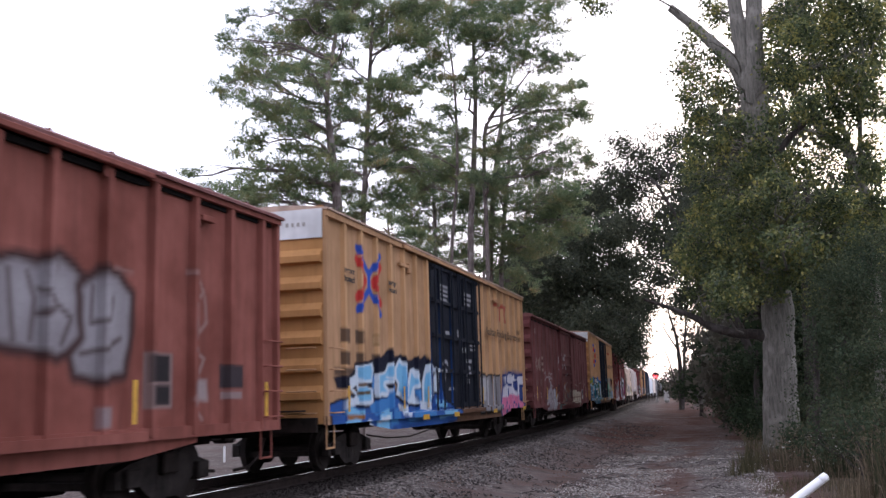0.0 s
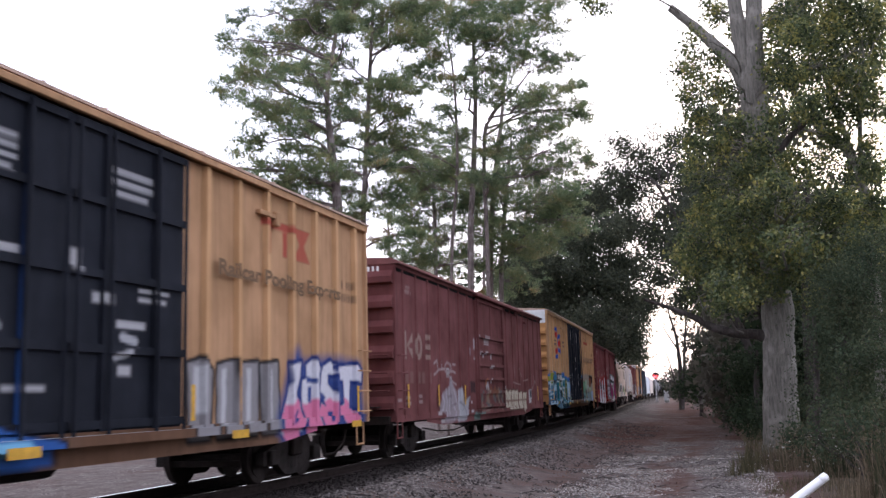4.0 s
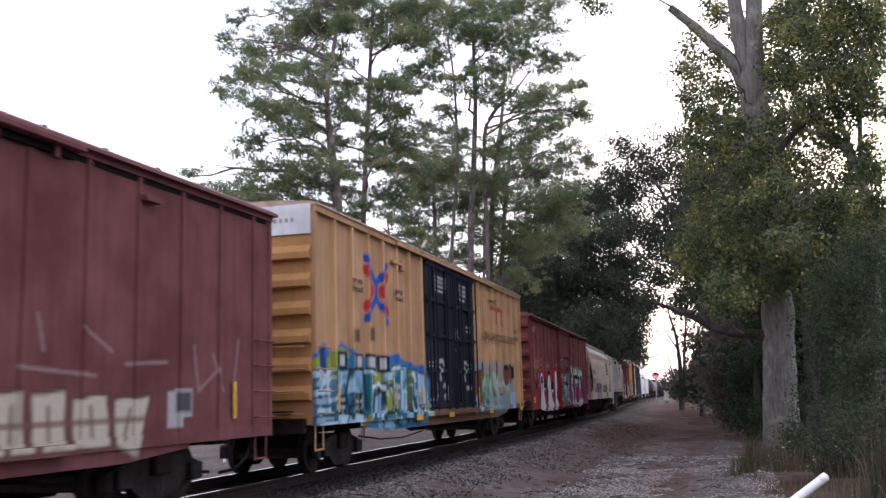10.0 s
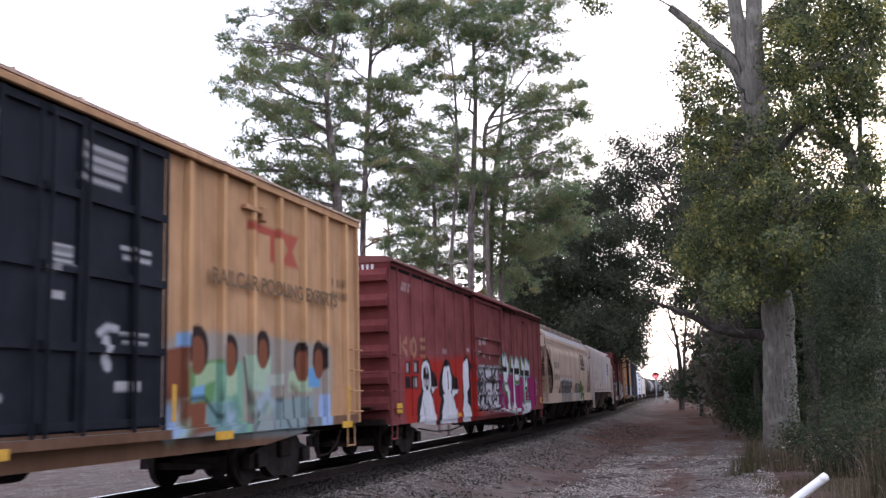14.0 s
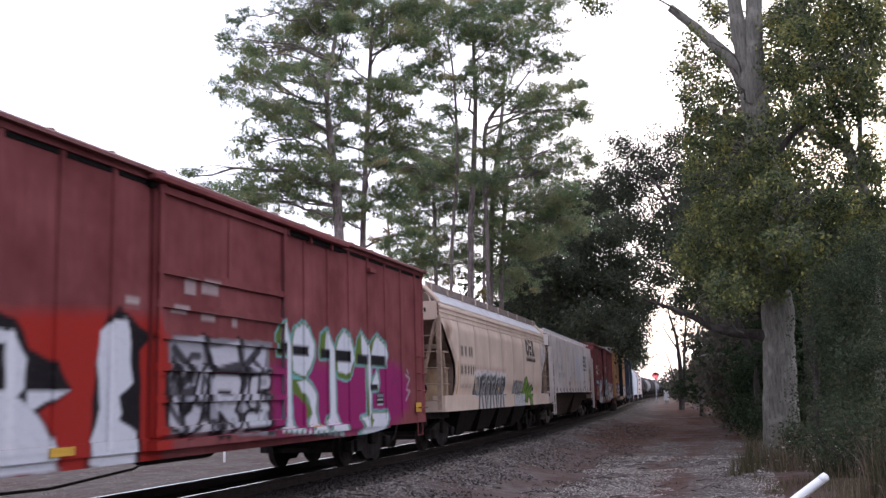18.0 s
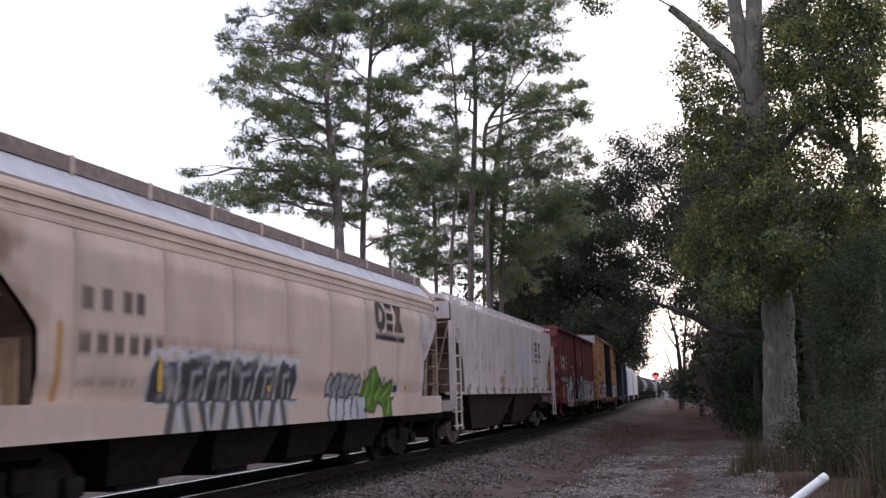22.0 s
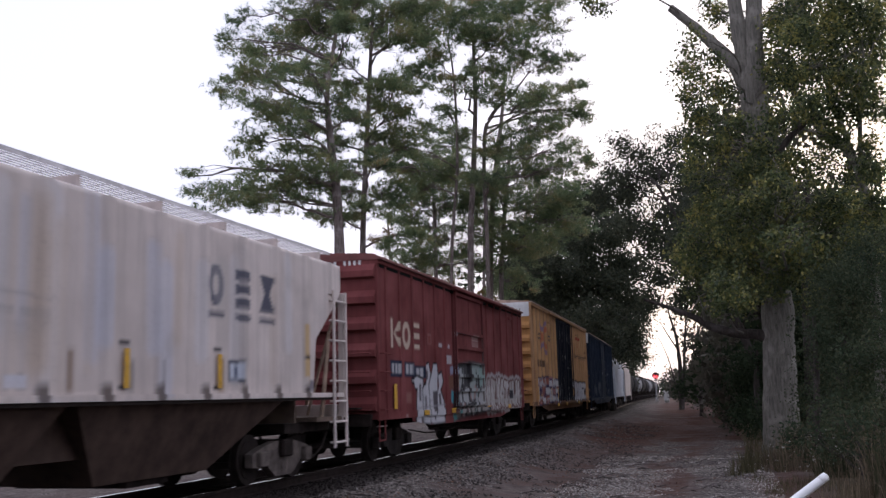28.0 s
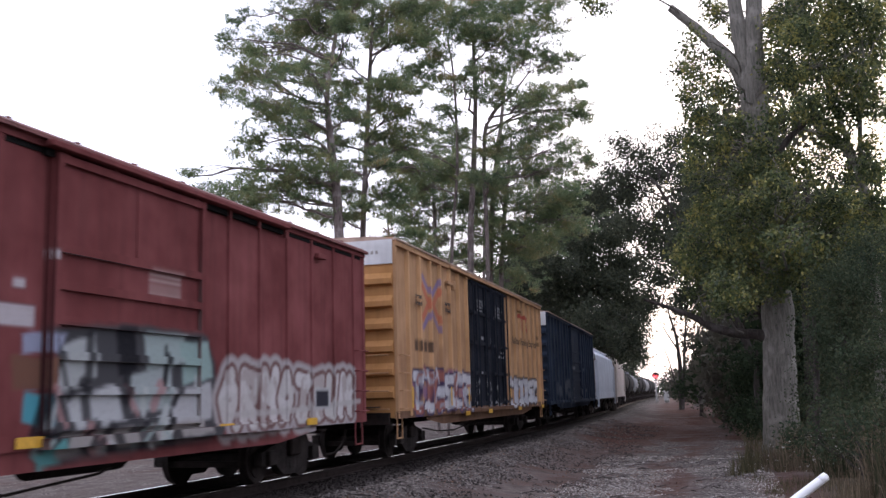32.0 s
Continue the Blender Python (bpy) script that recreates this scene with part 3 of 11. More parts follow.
def build_trees():
    tree('pine_tree', 'tall loblolly pine with upswept needle clumps', (-16.95, 38.43, -0.50),
         [[(0.13, 0.06, -0.3, 0.24), (0.16, 0.07, 8.96, 0.215), (0.05, 0.02, 11.24, 0.2), (-0.16, -0.07, 13.31, 0.17), (-0.33, -0.15, 15.4, 0.113), (-0.01, -0.0, 17.53, 0.091), (0.32, 0.14, 19.96, 0.068), (0.58, 0.25, 23.83, 0.034)]],
         [(-3.32, -0.21, 18.05, 1.7), (-5.61, 0.21, 16.71, 1.22), (-4.51, -1.79, 18.01, 0.67), (-1.86, -3.21, 14.38, 1.77), (-2.6, -3.08, 15.86, 1.3), (-2.8, 1.66, 19.34, 1.76), (-0.83, -0.0, 19.95, 2.27), (0.2, -3.11, 15.43, 1.34), (-0.66, -0.45, 14.82, 1.5), (-1.08, -2.67, 13.3, 1.2), (-2.55, -2.42, 12.98, 1.05), (-0.83, -1.28, 12.77, 1.47), (-2.16, -2.38, 11.71, 1.52), (-5.19, -1.65, 11.01, 1.29), (-2.03, -1.08, 11.01, 2.1), (-2.99, -2.59, 10.61, 1.47), (-1.03, 0.29, 11.61, 1.37), (-6.07, -1.64, 11.94, 0.62), (1.66, -2.29, 17.38, 1.26), (-1.41, -1.13, 21.07, 2.38), (1.38, -1.2, 21.1, 2.31), (-3.46, -2.05, 18.88, 0.72), (2.02, -1.5, 19.3, 1.14), (-0.30, 0.37, 18.78, 1.30), (-1.18, 0.73, 17.80, 1.20), (-0.14, 0.89, 15.41, 1.20), (-1.04, 1.33, 16.75, 1.10), (-2.78, 0.72, 17.19, 1.00), (-0.05, 1.27, 13.63, 1.10), (0.29, -1.41, 11.68, 1.20), (-1.36, -0.10, 18.76, 1.20), (-0.28, 1.33, 20.25, 1.40), (-2.22, 0.45, 15.27, 0.90), (-3.77, 1.20, 17.34, 0.90), (-3.38, -1.16, 17.46, 0.80), (0.95, -0.09, 14.22, 0.90)],
         0.42, M_PINEBARK, M_NEEDLE, 'needle', 36, (0.13, 9, 0.2, 0.026, 7), 21, 0.075, 'tree')
    tree('pine_tree', 'tall straight loblolly pine with sparse lower limbs', (-17.07, 41.64, -0.50),
         [[(-0.07, -0.03, -0.3, 0.146), (0.08, 0.03, 9.45, 0.134), (0.19, 0.08, 11.9, 0.121), (0.35, 0.14, 14.68, 0.109), (0.53, 0.21, 17.79, 0.097), (0.7, 0.28, 20.68, 0.073), (0.86, 0.34, 24.52, 0.036)]],
         [(1.32, 0.95, 20.26, 1.79), (2.93, -1.02, 18.39, 1.39), (-0.22, 2.18, 20.5, 1.35), (-0.74, 1.09, 17.37, 1.13), (2.89, -2.74, 15.72, 1.36), (2.61, 1.49, 17.7, 1.17), (2.07, -1.32, 14.91, 1.29), (-0.11, 0.02, 15.4, 0.77), (2.14, 0.9, 13.78, 1.23), (2.31, -2.94, 12.11, 1.19), (1.9, 0.28, 21.8, 2.39), (1.47, 0.08, 11.38, 1.47), (-0.57, 1.64, 13.44, 0.74), (0.85, -1.95, 10.26, 1.2), (-1.72, 0.71, 10.58, 1.2), (2.68, -1.09, 9.08, 1.05), (3.46, 0.63, 19.25, 1.27), (3.4, -0.36, 20.3, 1.56), (-1.96, 2.0, 13.22, 1.23), (0.32, 1.23, 14.39, 1.19), (1.25, 5.14, 13.74, 1.2), (-1.03, 1.22, 11.97, 1.13), (2.75, 2.62, 15.0, 0.87), (-1.13, -1.68, 14.31, 0.88), (-0.81, -0.48, 18.03, 1.16), (2.17, -0.5, 16.42, 1.2), (1.83, 0.3, 14.42, 1.1), (0.49, 1.2, 16.09, 1)],
         0.42, M_PINEBARK, M_NEEDLE, 'needle', 48, (0.13, 9, 0.2, 0.026, 7), 22, 0.07, 'tree')
    tree('pine_tree', 'tall forked loblolly pine with a broad spreading crown', (-13.74, 48.07, -0.50),
         [[(0.01, 0.0, -0.3, 0.175), (0.2, 0.06, 10.16, 0.162), (0.48, 0.14, 13.8, 0.148), (0.72, 0.2, 17.53, 0.121), (0.69, 0.19, 20.39, 0.094), (0.69, 0.19, 23.29, 0.054)], [(0.96, 0.26, -0.3, 0.121), (1.06, 0.29, 10.13, 0.108), (1.01, 0.28, 13.78, 0.108), (1.14, 0.31, 16.1, 0.108), (1.7, 0.45, 17.01, 0.094), (2.58, 0.66, 17.75, 0.067), (3.51, 0.87, 18.96, 0.04)], [(-1.21, -0.36, -0.3, 0.094), (-0.71, -0.21, 10.19, 0.081), (-0.32, -0.09, 13.83, 0.081), (-0.32, -0.09, 17.89, 0.067), (-0.45, -0.13, 19.79, 0.054), (-0.7, -0.2, 21.41, 0.04)]],
         [(0.22, -2.13, 21.5, 2.4), (2.28, -2.02, 20.31, 2.38), (3.14, 2.04, 20.1, 1.98), (4.71, -1.33, 16.9, 1.7), (2.14, -0.1, 17.52, 1.48), (5.39, 1.21, 16.48, 1.29), (2.95, -0.17, 22.0, 2.11), (4.43, 0.94, 21.24, 1.29), (5.4, 3.94, 20.53, 0.53), (3.8, -0.13, 15.47, 1.89), (5.66, -1.29, 13.79, 1.22), (1.11, -3.5, 17.52, 1.13), (-0.64, -0.61, 16.83, 1.06), (1.97, -0.21, 14.74, 1.55), (3.92, 1.49, 13.7, 1.95), (6.28, 0.43, 13.65, 0.7), (1.13, -0.68, 24.32, 3.86), (-0.83, -1.75, 19.46, 1.25), (6.38, 0.33, 16.57, 0.56), (4.7, 1.43, 23.81, 2.16), (1.32, 0.56, 19.4, 1.29), (2.24, 4.48, 18.25, 1.39), (-0.18, 0.94, 15.94, 1.24), (2.23, -2.66, 12.73, 1.34), (2.46, 4.19, 15.55, 1.38), (-0.92, 0.46, 18.7, 1.09), (6.15, -0.56, 17.55, 0.83), (4.7, 2.95, 20.12, 1.11), (-2.68, -1.2, 14.89, 1.2), (-1.62, 0.5, 13.9, 1.4), (-2.88, 1, 13.21, 1.3)],
         0.42, M_PINEBARK, M_NEEDLE, 'needle', 44, (0.13, 9, 0.2, 0.026, 7), 23, 0.075, 'tree')
    tree('pine_tree', 'loblolly pine with dense drooping needle masses', (-14.84, 56.07, -0.50),
         [[(-0.05, -0.01, -0.3, 0.188), (0.35, 0.09, 12.14, 0.172), (0.9, 0.23, 16.37, 0.157), (1.35, 0.34, 19.59, 0.11), (1.55, 0.39, 22.14, 0.047)], [(0.73, 0.19, -0.3, 0.141), (0.85, 0.22, 9.33, 0.141), (1.31, 0.33, 13.86, 0.125), (1.78, 0.44, 17.4, 0.078)]],
         [(1.68, -2.48, 13.96, 2.84), (2.4, 1.19, 13.14, 3.02), (-0.48, -0.87, 14.49, 2.26), (0.75, -2.34, 11.04, 2.15), (2.62, -1.81, 10.31, 2.15), (-1.8, -0.55, 15.68, 1.66), (-2.74, 0.26, 17.4, 1.52), (4.58, -0.24, 13.8, 2.03), (5.09, 1.23, 12.29, 1.91), (-1.69, 1.27, 13.22, 1.88), (3.26, 1.46, 11.42, 2.1), (0.82, 2.28, 8.86, 2.15)],
         0.5, M_PINEBARK, M_NEEDLE, 'needle', 40, (0.13, 9, 0.2, 0.026, 7), 24, 0.07, 'tree')
    tree('pine_tree', 'smaller pine with thin crown and low limbs', (-17.04, 52.30, -0.50),
         [[(0.1, 0.03, -0.3, 0.134), (0.2, 0.07, 8.74, 0.119), (0.22, 0.07, 11.71, 0.104), (0.14, 0.05, 13.72, 0.074), (0.25, 0.08, 15.75, 0.045)]],
         [(-0.51, 1.48, 15.17, 1.86), (1.41, -1.67, 14.96, 1.37), (-0.44, -0.93, 13.25, 1.79), (0.43, 1.96, 13.31, 1.62), (-0.85, 1.18, 11.91, 1.61), (-2.53, 2.74, 12.65, 1.5), (1.19, 0.4, 10.95, 1.42), (-0.07, -3.42, 9.05, 1.63), (-0.49, 4.34, 9.96, 1.53), (2.02, 3.11, 9.64, 1.4), (-1.17, -2.87, 10.01, 0.98), (-2.77, 2.25, 15.84, 1.25), (1.71, 0.6, 10.02, 0.95), (0.69, -3.98, 9.79, 1.24)],
         0.45, M_PINEBARK, M_NEEDLE, 'needle', 44, (0.13, 9, 0.2, 0.026, 7), 25, 0.06, 'tree')
    tree('pine_tree', 'young pine with orange dying needles in a wooded row', (-19.95, 69.18, -0.50),
         [[(0.17, 0.05, -0.3, 0.155), (0.45, 0.13, 11.21, 0.136), (0.42, 0.12, 15.54, 0.097)], [(1.14, 0.32, -0.3, 0.136), (1.36, 0.38, 11.61, 0.117), (1.55, 0.43, 14.63, 0.078)], [(-5.14, -1.69, -0.3, 0.117), (-5.34, -1.77, 13.09, 0.097), (-5.49, -1.83, 15.7, 0.058)]],
         [(-4.16, 1.95, 12.17, 1.61), (-2.31, 1.18, 10.99, 1.27), (2.14, -2.18, 9.18, 1.49), (-4.16, -4.86, 13.61, 1.18), (-6.65, -1.9, 14.04, 1.14), (0.89, -1.86, 12.62, 1.6), (-0.44, -2.02, 10.18, 1.0)],
         0.5, M_PINEBARK, M_AUTUMN, 'needle', 16, (0.13, 9, 0.2, 0.026, 7), 26, 0.05, 'tree')
    tree('oak_tree', 'dark dense evergreen oak behind the train', (-14.50, 83.75, -0.50),
         [[(-0.95, -0.17, -0.3, 0.718), (-0.49, -0.09, 6.61, 0.628), (-0.06, -0.01, 10.56, 0.449), (1.15, 0.19, 15.53, 0.269)], [(2.85, 0.44, -0.3, 0.539), (2.87, 0.45, 6.48, 0.449), (2.84, 0.44, 10.43, 0.314)]],
         [(-0.88, -3.01, 12.75, 3.47), (2.38, -1.62, 14.57, 3.12), (-0.82, 3.21, 17.62, 3.21), (2.97, -0.17, 18.77, 2.67), (3.62, -0.64, 11.26, 3.05), (0.04, -0.3, 9.53, 3.58), (-5.35, 8.59, 11.67, 2.44), (2.83, 11.55, 9.13, 2.7), (-4.66, -3.69, 10.87, 1.74), (2.06, -4.45, 7.12, 2.54), (-5.35, 12.96, 9.18, 2.9), (4.96, -4.32, 15.51, 1.88), (5.11, -2.22, 6.26, 1.64), (-1.49, -0.08, 6.65, 2.5), (2.26, 2.85, 6.13, 2.05), (-4.98, 4.37, 13.93, 2.12), (4.67, 2.68, 13.07, 1.53)],
         0.8, M_DARKBARK, M_DARKLEAF, 'leaf', 18, (0.5, 58, 0.25, 0.5, 0.2), 31, 0.1, 'tree')
    tree('oak_tree', 'distant rounded dark tree beside the curve', (-17.21, 149.01, -0.50),
         [[(-0.19, -0.02, -0.3, 0.475), (0.07, 0.01, 5.6, 0.396)]],
         [(-0.77, 1.04, 8.06, 2.84), (0.52, 8.56, 8.91, 1.3), (0.44, -0.02, 6.01, 1.58), (-1.01, -6.18, 5.51, 2.53), (-1.49, -4.92, 8.71, 2.56), (1.16, 6.69, 7.3, 0.92), (0.63, -2.37, 10.58, 1.9), (-1.56, -9.74, 3.06, 2.47)],
         0.95, M_DARKBARK, M_DARKLEAF, 'leaf', 8, (0.6, 40, 0.34, 0.6, 0.2), 32, 0.1, 'tree')
    tree('oak_tree', 'dark small-leaved oak leaning over the track clearing', (-2.39, 43.94, -0.50),
         [[(2.69, 0.06, -0.3, 0.209), (2.58, 0.06, 3.03, 0.186), (1.9, 0.06, 5.02, 0.163), (0.53, 0.03, 7.87, 0.116), (-1.0, -0.07, 11.08, 0.07)], [(1.9, 0.06, 5.02, 0.116), (0.6, 0.03, 7.1, 0.093), (0.16, 0.01, 9.69, 0.07)]],
         [(-2.29, 2.95, 13.57, 1.11), (-1.26, 2.95, 12.56, 1.38), (-2.84, 1.27, 11.85, 0.8), (-1.5, 0.48, 9.86, 1.31), (-0.19, 2.0, 11.42, 1.13), (-1.01, -0.32, 7.62, 1.18), (0.03, -0.17, 8.64, 0.93), (-0.53, -1.55, 5.96, 1.0), (-2.2, -0.17, 9.02, 0.88), (-1.62, -0.26, 5.89, 0.77), (-0.21, 4.88, 14.29, 0.98), (-3.0, -0.61, 11.95, 0.46), (-2.12, 2.08, 11.2, 0.92), (0.27, 2.34, 7.66, 1.09), (-1.36, -0.42, 6.67, 0.77), (-3.55, 1.74, 11.27, 0.59)],
         0.8, M_DARKBARK, M_DARKLEAF, 'leaf', 44, (0.22, 42, 0.125, 0.6, 0.2), 33, 0.05, 'tree')
    tree('oak_tree', 'old water oak with a thick grey trunk beside the drive', (0.87, 32.99, -0.50),
         [[(-0.09, 0.0, -0.3, 0.627), (-0.05, 0.0, 0.92, 0.54), (0.03, -0.0, 2.53, 0.488), (0.11, -0.0, 4.17, 0.488), (0.13, -0.0, 5.64, 0.47), (0.06, -0.0, 7.9, 0.418), (-0.06, 0.0, 10.22, 0.436), (-0.14, 0.0, 11.99, 0.453), (0.03, -0.0, 13.36, 0.314), (0.15, -0.0, 14.96, 0.261), (0.35, -0.01, 16.14, 0.209), (0.59, -0.02, 18.16, 0.139)], [(-0.13, 0.0, 11.7, 0.348), (-0.37, 0.01, 13.42, 0.279), (-0.46, 0.01, 14.65, 0.244), (-0.59, 0.01, 16.1, 0.209), (-0.63, 0.01, 18.19, 0.139)], [(-0.18, 0.0, 11.51, 0.279), (-0.63, 0.01, 12.82, 0.244), (-1.18, 0.01, 13.46, 0.209), (-1.84, -0.0, 14.28, 0.17), (-2.62, -0.04, 15.08, 0.135)], [(0.02, -0.0, 3.44, 0.192), (-0.49, 0.01, 3.61, 0.174), (-1.28, 0.01, 3.68, 0.157), (-1.94, -0.01, 3.9, 0.131), (-2.58, -0.03, 4.3, 0.105), (-3.38, -0.08, 4.66, 0.07), (-4.1, -0.15, 4.94, 0.044)], [(0.23, -0.01, 9.22, 0.122), (0.97, -0.04, 10.1, 0.105), (1.71, -0.09, 10.67, 0.087), (2.39, -0.15, 11.01, 0.052)], [(0.06, -0.0, 15.79, 0.157), (-1.05, 0.01, 17.64, 0.105), (-3.16, -0.07, 17.77, 0.07), (-4.61, -0.2, 16.47, 0.044), (-5.29, -0.29, 15.59, 0.017)]],
         [(-1.95, -0.13, 6.9, 1.16), (-0.93, 1.15, 8.8, 1.28), (-1.82, -0.72, 5.32, 0.98), (-0.37, 1.28, 6.41, 1.29), (0.93, 2.63, 7.86, 1.26), (0.93, -1.89, 5.86, 0.99), (-2.24, 2.74, 9.88, 0.71), (-1.94, 0.04, 12.23, 0.47), (-2.36, 1.62, 12.25, 0.41), (1.01, -3.13, 12.04, 0.88), (2.4, 3.87, 13.48, 1.39), (3.47, 1.45, 12.98, 1.1), (2.67, -0.47, 13.79, 1.34), (1.7, -0.9, 14.35, 1.13), (-1.12, -0.63, 5.83, 0.95), (-1.74, -2.59, 13.08, 0.32), (0.39, 2.91, 6.16, 1.05), (-2.65, -0.13, 6.0, 0.58), (-0.64, 0.18, 5.15, 0.86), (-2.1, 0.2, 4.86, 0.7), (-1.14, -5.44, 4.39, 0.65), (1.36, 1.16, 14.61, 0.88), (1.68, -0.85, 10.84, 0.76), (2.69, -0.85, 10.81, 0.76), (3.97, -0.18, 13.13, 0.78), (0.84, -2.28, 11.16, 0.61), (2.54, 1.79, 10.19, 0.7), (1.28, -1.67, 8.56, 0.66), (-2.42, 0.34, 13.0, 0.39), (-1.26, 1.73, 15.44, 0.53), (-2.12, -1.39, 12.98, 0.37), (-1.76, -3.49, 10.14, 0.48), (-2.42, 2.43, 12.93, 0.37), (-1.11, -2.45, 11.54, 0.39), (-0.8, 2.77, 15.33, 0.46), (-5.33, -0.42, 15.48, 0.42), (-4.77, -1.84, 14.67, 0.22), (-1.36, -1.47, 9.61, 0.67), (-2.31, 1.05, 7.9, 0.88), (-0.38, -2.03, 6.5, 0.8), (0.18, 1.03, 5.95, 0.88), (0.29, -6.31, 5.8, 0.63), (-1.12, -4.62, 4.86, 0.67), (0.58, -1.54, 11.99, 0.55), (-1.47, -3.05, 12.14, 0.46), (-1.57, 4.66, 13.16, 0.66), (-2.11, 2.39, 13.63, 0.5), (-0.55, 1.22, 14.29, 0.48), (0.76, -0.68, 13.41, 0.65), (0.54, 1.11, 14.92, 0.52), (-1.35, 1.25, 10.99, 0.68), (-1.94, 0.17, 10.07, 0.66), (-2.21, -2.86, 10.18, 0.42), (0.82, -3.92, 9.97, 0.68), (1.8, -1.73, 12.88, 0.92), (2.94, -1.87, 11.02, 0.92), (-0.85, -0.37, 7.16, 0.96), (-0.05, -2.09, 8.6, 0.73), (-0.37, -2.14, 8.8, 0.72), (-0.1, -4.36, 7.27, 0.74), (-0.99, -3.72, 6.96, 0.76), (0.33, -5.51, 7.33, 0.58), (-0.36, -4.1, 9.03, 0.68), (-0.81, -4.08, 9.33, 0.58), (0.76, 0.23, 10.77, 0.7), (0.15, -2.6, 5.6, 0.75), (-0.25, -1.9, 4.9, 0.6), (0.4, -1.6, 7.3, 0.75), (-0.88, -1.98, 11.29, 0.36), (1.49, -1.45, 6.88, 0.70), (1.98, -2.92, 7.36, 0.60), (2.74, -1.25, 6.20, 0.70), (2.19, -2.41, 6.58, 0.60), (1.85, -1.17, 6.10, 0.65), (3.12, -1.49, 7.18, 0.60), (1.28, -3.00, 7.41, 0.50), (0.69, -1.42, 6.15, 0.55), (0.43, -2.28, 5.27, 0.50), (0.10, -1.92, 5.16, 0.50), (3.10, -1.91, 8.33, 0.60)],
         0.75, M_OAKBARK, M_OAKLEAF, 'leaf', 62, (0.16, 26, 0.122, 0.6, 0.25), 34, 0.04, 'tree')
    tree('oak_tree', 'grey leaning oak with an open leafy crown', (3.83, 37.81, -0.50),
         [[(0.52, -0.06, -0.3, 0.218), (0.68, -0.08, 5.14, 0.205), (0.66, -0.07, 8.05, 0.191), (0.52, -0.06, 9.76, 0.177), (0.03, -0.0, 10.79, 0.150), (-0.88, 0.08, 11.67, 0.137), (-1.41, 0.12, 12.63, 0.109), (-1.58, 0.13, 13.56, 0.082)], [(0.52, -0.06, 9.76, 0.123), (-0.06, 0.01, 12.0, 0.095), (-0.41, 0.04, 13.82, 0.068)]],
         [(-0.52, 1.17, 9.86, 1.06), (0.53, -2.17, 7.65, 0.93), (-0.08, -0.4, 7.17, 1.06), (0.95, -0.69, 10.58, 0.75), (-0.88, -2.28, 10.63, 0.63), (-0.06, -0.7, 12.66, 1.09), (0.98, -2.03, 11.93, 0.85), (-1.69, -2.4, 12.77, 0.62), (1.27, 0.17, 9.31, 0.81), (0.21, -0.09, 6.2, 1.11), (-0.83, -0.97, 5.96, 0.95), (-1.49, -1.33, 5.15, 0.86), (1.41, -1.0, 14.53, 0.87), (0.16, -0.62, 8.41, 0.66), (-0.42, -0.58, 8.26, 0.57), (-1.37, 0.03, 15.76, 0.98), (-0.71, -0.6, 14.27, 0.96), (0.51, 0.54, 13.64, 1.0), (1.56, 0.61, 11.98, 0.91), (-1.82, 0.68, 14.45, 0.77), (-1.31, -0.9, 11.89, 0.78), (-0.09, -0.93, 14.88, 0.96), (1.32, 0.51, 16.11, 1.13), (-1.28, -0.19, 17.03, 1.11), (-1.98, 0.08, 10.47, 0.67)],
         0.75, M_OAKBARK, M_OAKLEAF, 'leaf', 52, (0.18, 26, 0.122, 0.6, 0.25), 35, 0.045, 'tree')
    tree('evergreen_shrub', 'dense dark green evergreen thicket', (2.19, 26.91, -0.50),
         [[(-0.05, 0.0, -0.3, 0.114), (0.07, -0.01, 2.5, 0.086), (0.3, -0.03, 3.66, 0.057)], [(-0.72, 0.05, -0.3, 0.086), (-0.54, 0.04, 2.53, 0.071), (-0.51, 0.04, 3.7, 0.043)]],
         [(-0.02, 0.44, 3.72, 0.8), (0.62, -0.03, 3.93, 0.95), (0.47, -2.75, 2.42, 0.77), (0.05, 1.69, 2.4, 0.77), (0.04, -1.15, 1.43, 0.82), (-0.15, 0.99, 3.16, 0.45), (1.02, 0.28, 4.97, 0.8), (0.95, 0.42, 1.32, 0.81), (-0.25, 1.73, 1.65, 0.67), (0.04, -0.93, 3.04, 0.76), (0.05, -0.71, 4.5, 0.62), (0.86, -1.71, 3.1, 0.6), (0.47, 3.12, 2.41, 0.88)],
         0.9, M_DARKBARK, M_THICKET, 'leaf', 80, (0.24, 56, 0.085, 0.5, 0.1), 41, 0.03, 'shrub')
    tree('evergreen_shrub', 'dark green shrubs along the edge of the drive', (0.19, 42.00, -0.50),
         [[(-0.05, 0.0, -0.3, 0.133), (-0.01, 0.0, 2.06, 0.111), (0.14, -0.0, 3.44, 0.067)]],
         [(-0.2, 1.53, 1.83, 0.87), (0.08, 1.69, 2.54, 0.87), (0.15, -2.13, 0.95, 0.8), (-0.46, 0.78, 0.78, 0.6), (-0.37, 3.34, 2.83, 0.9), (-0.01, -1.46, 0.17, 0.57), (0.21, -0.1, 2.97, 0.64)],
         0.9, M_DARKBARK, M_SHRUB, 'leaf', 50, (0.28, 60, 0.13, 0.55, 0.1), 42, 0.03, 'shrub')
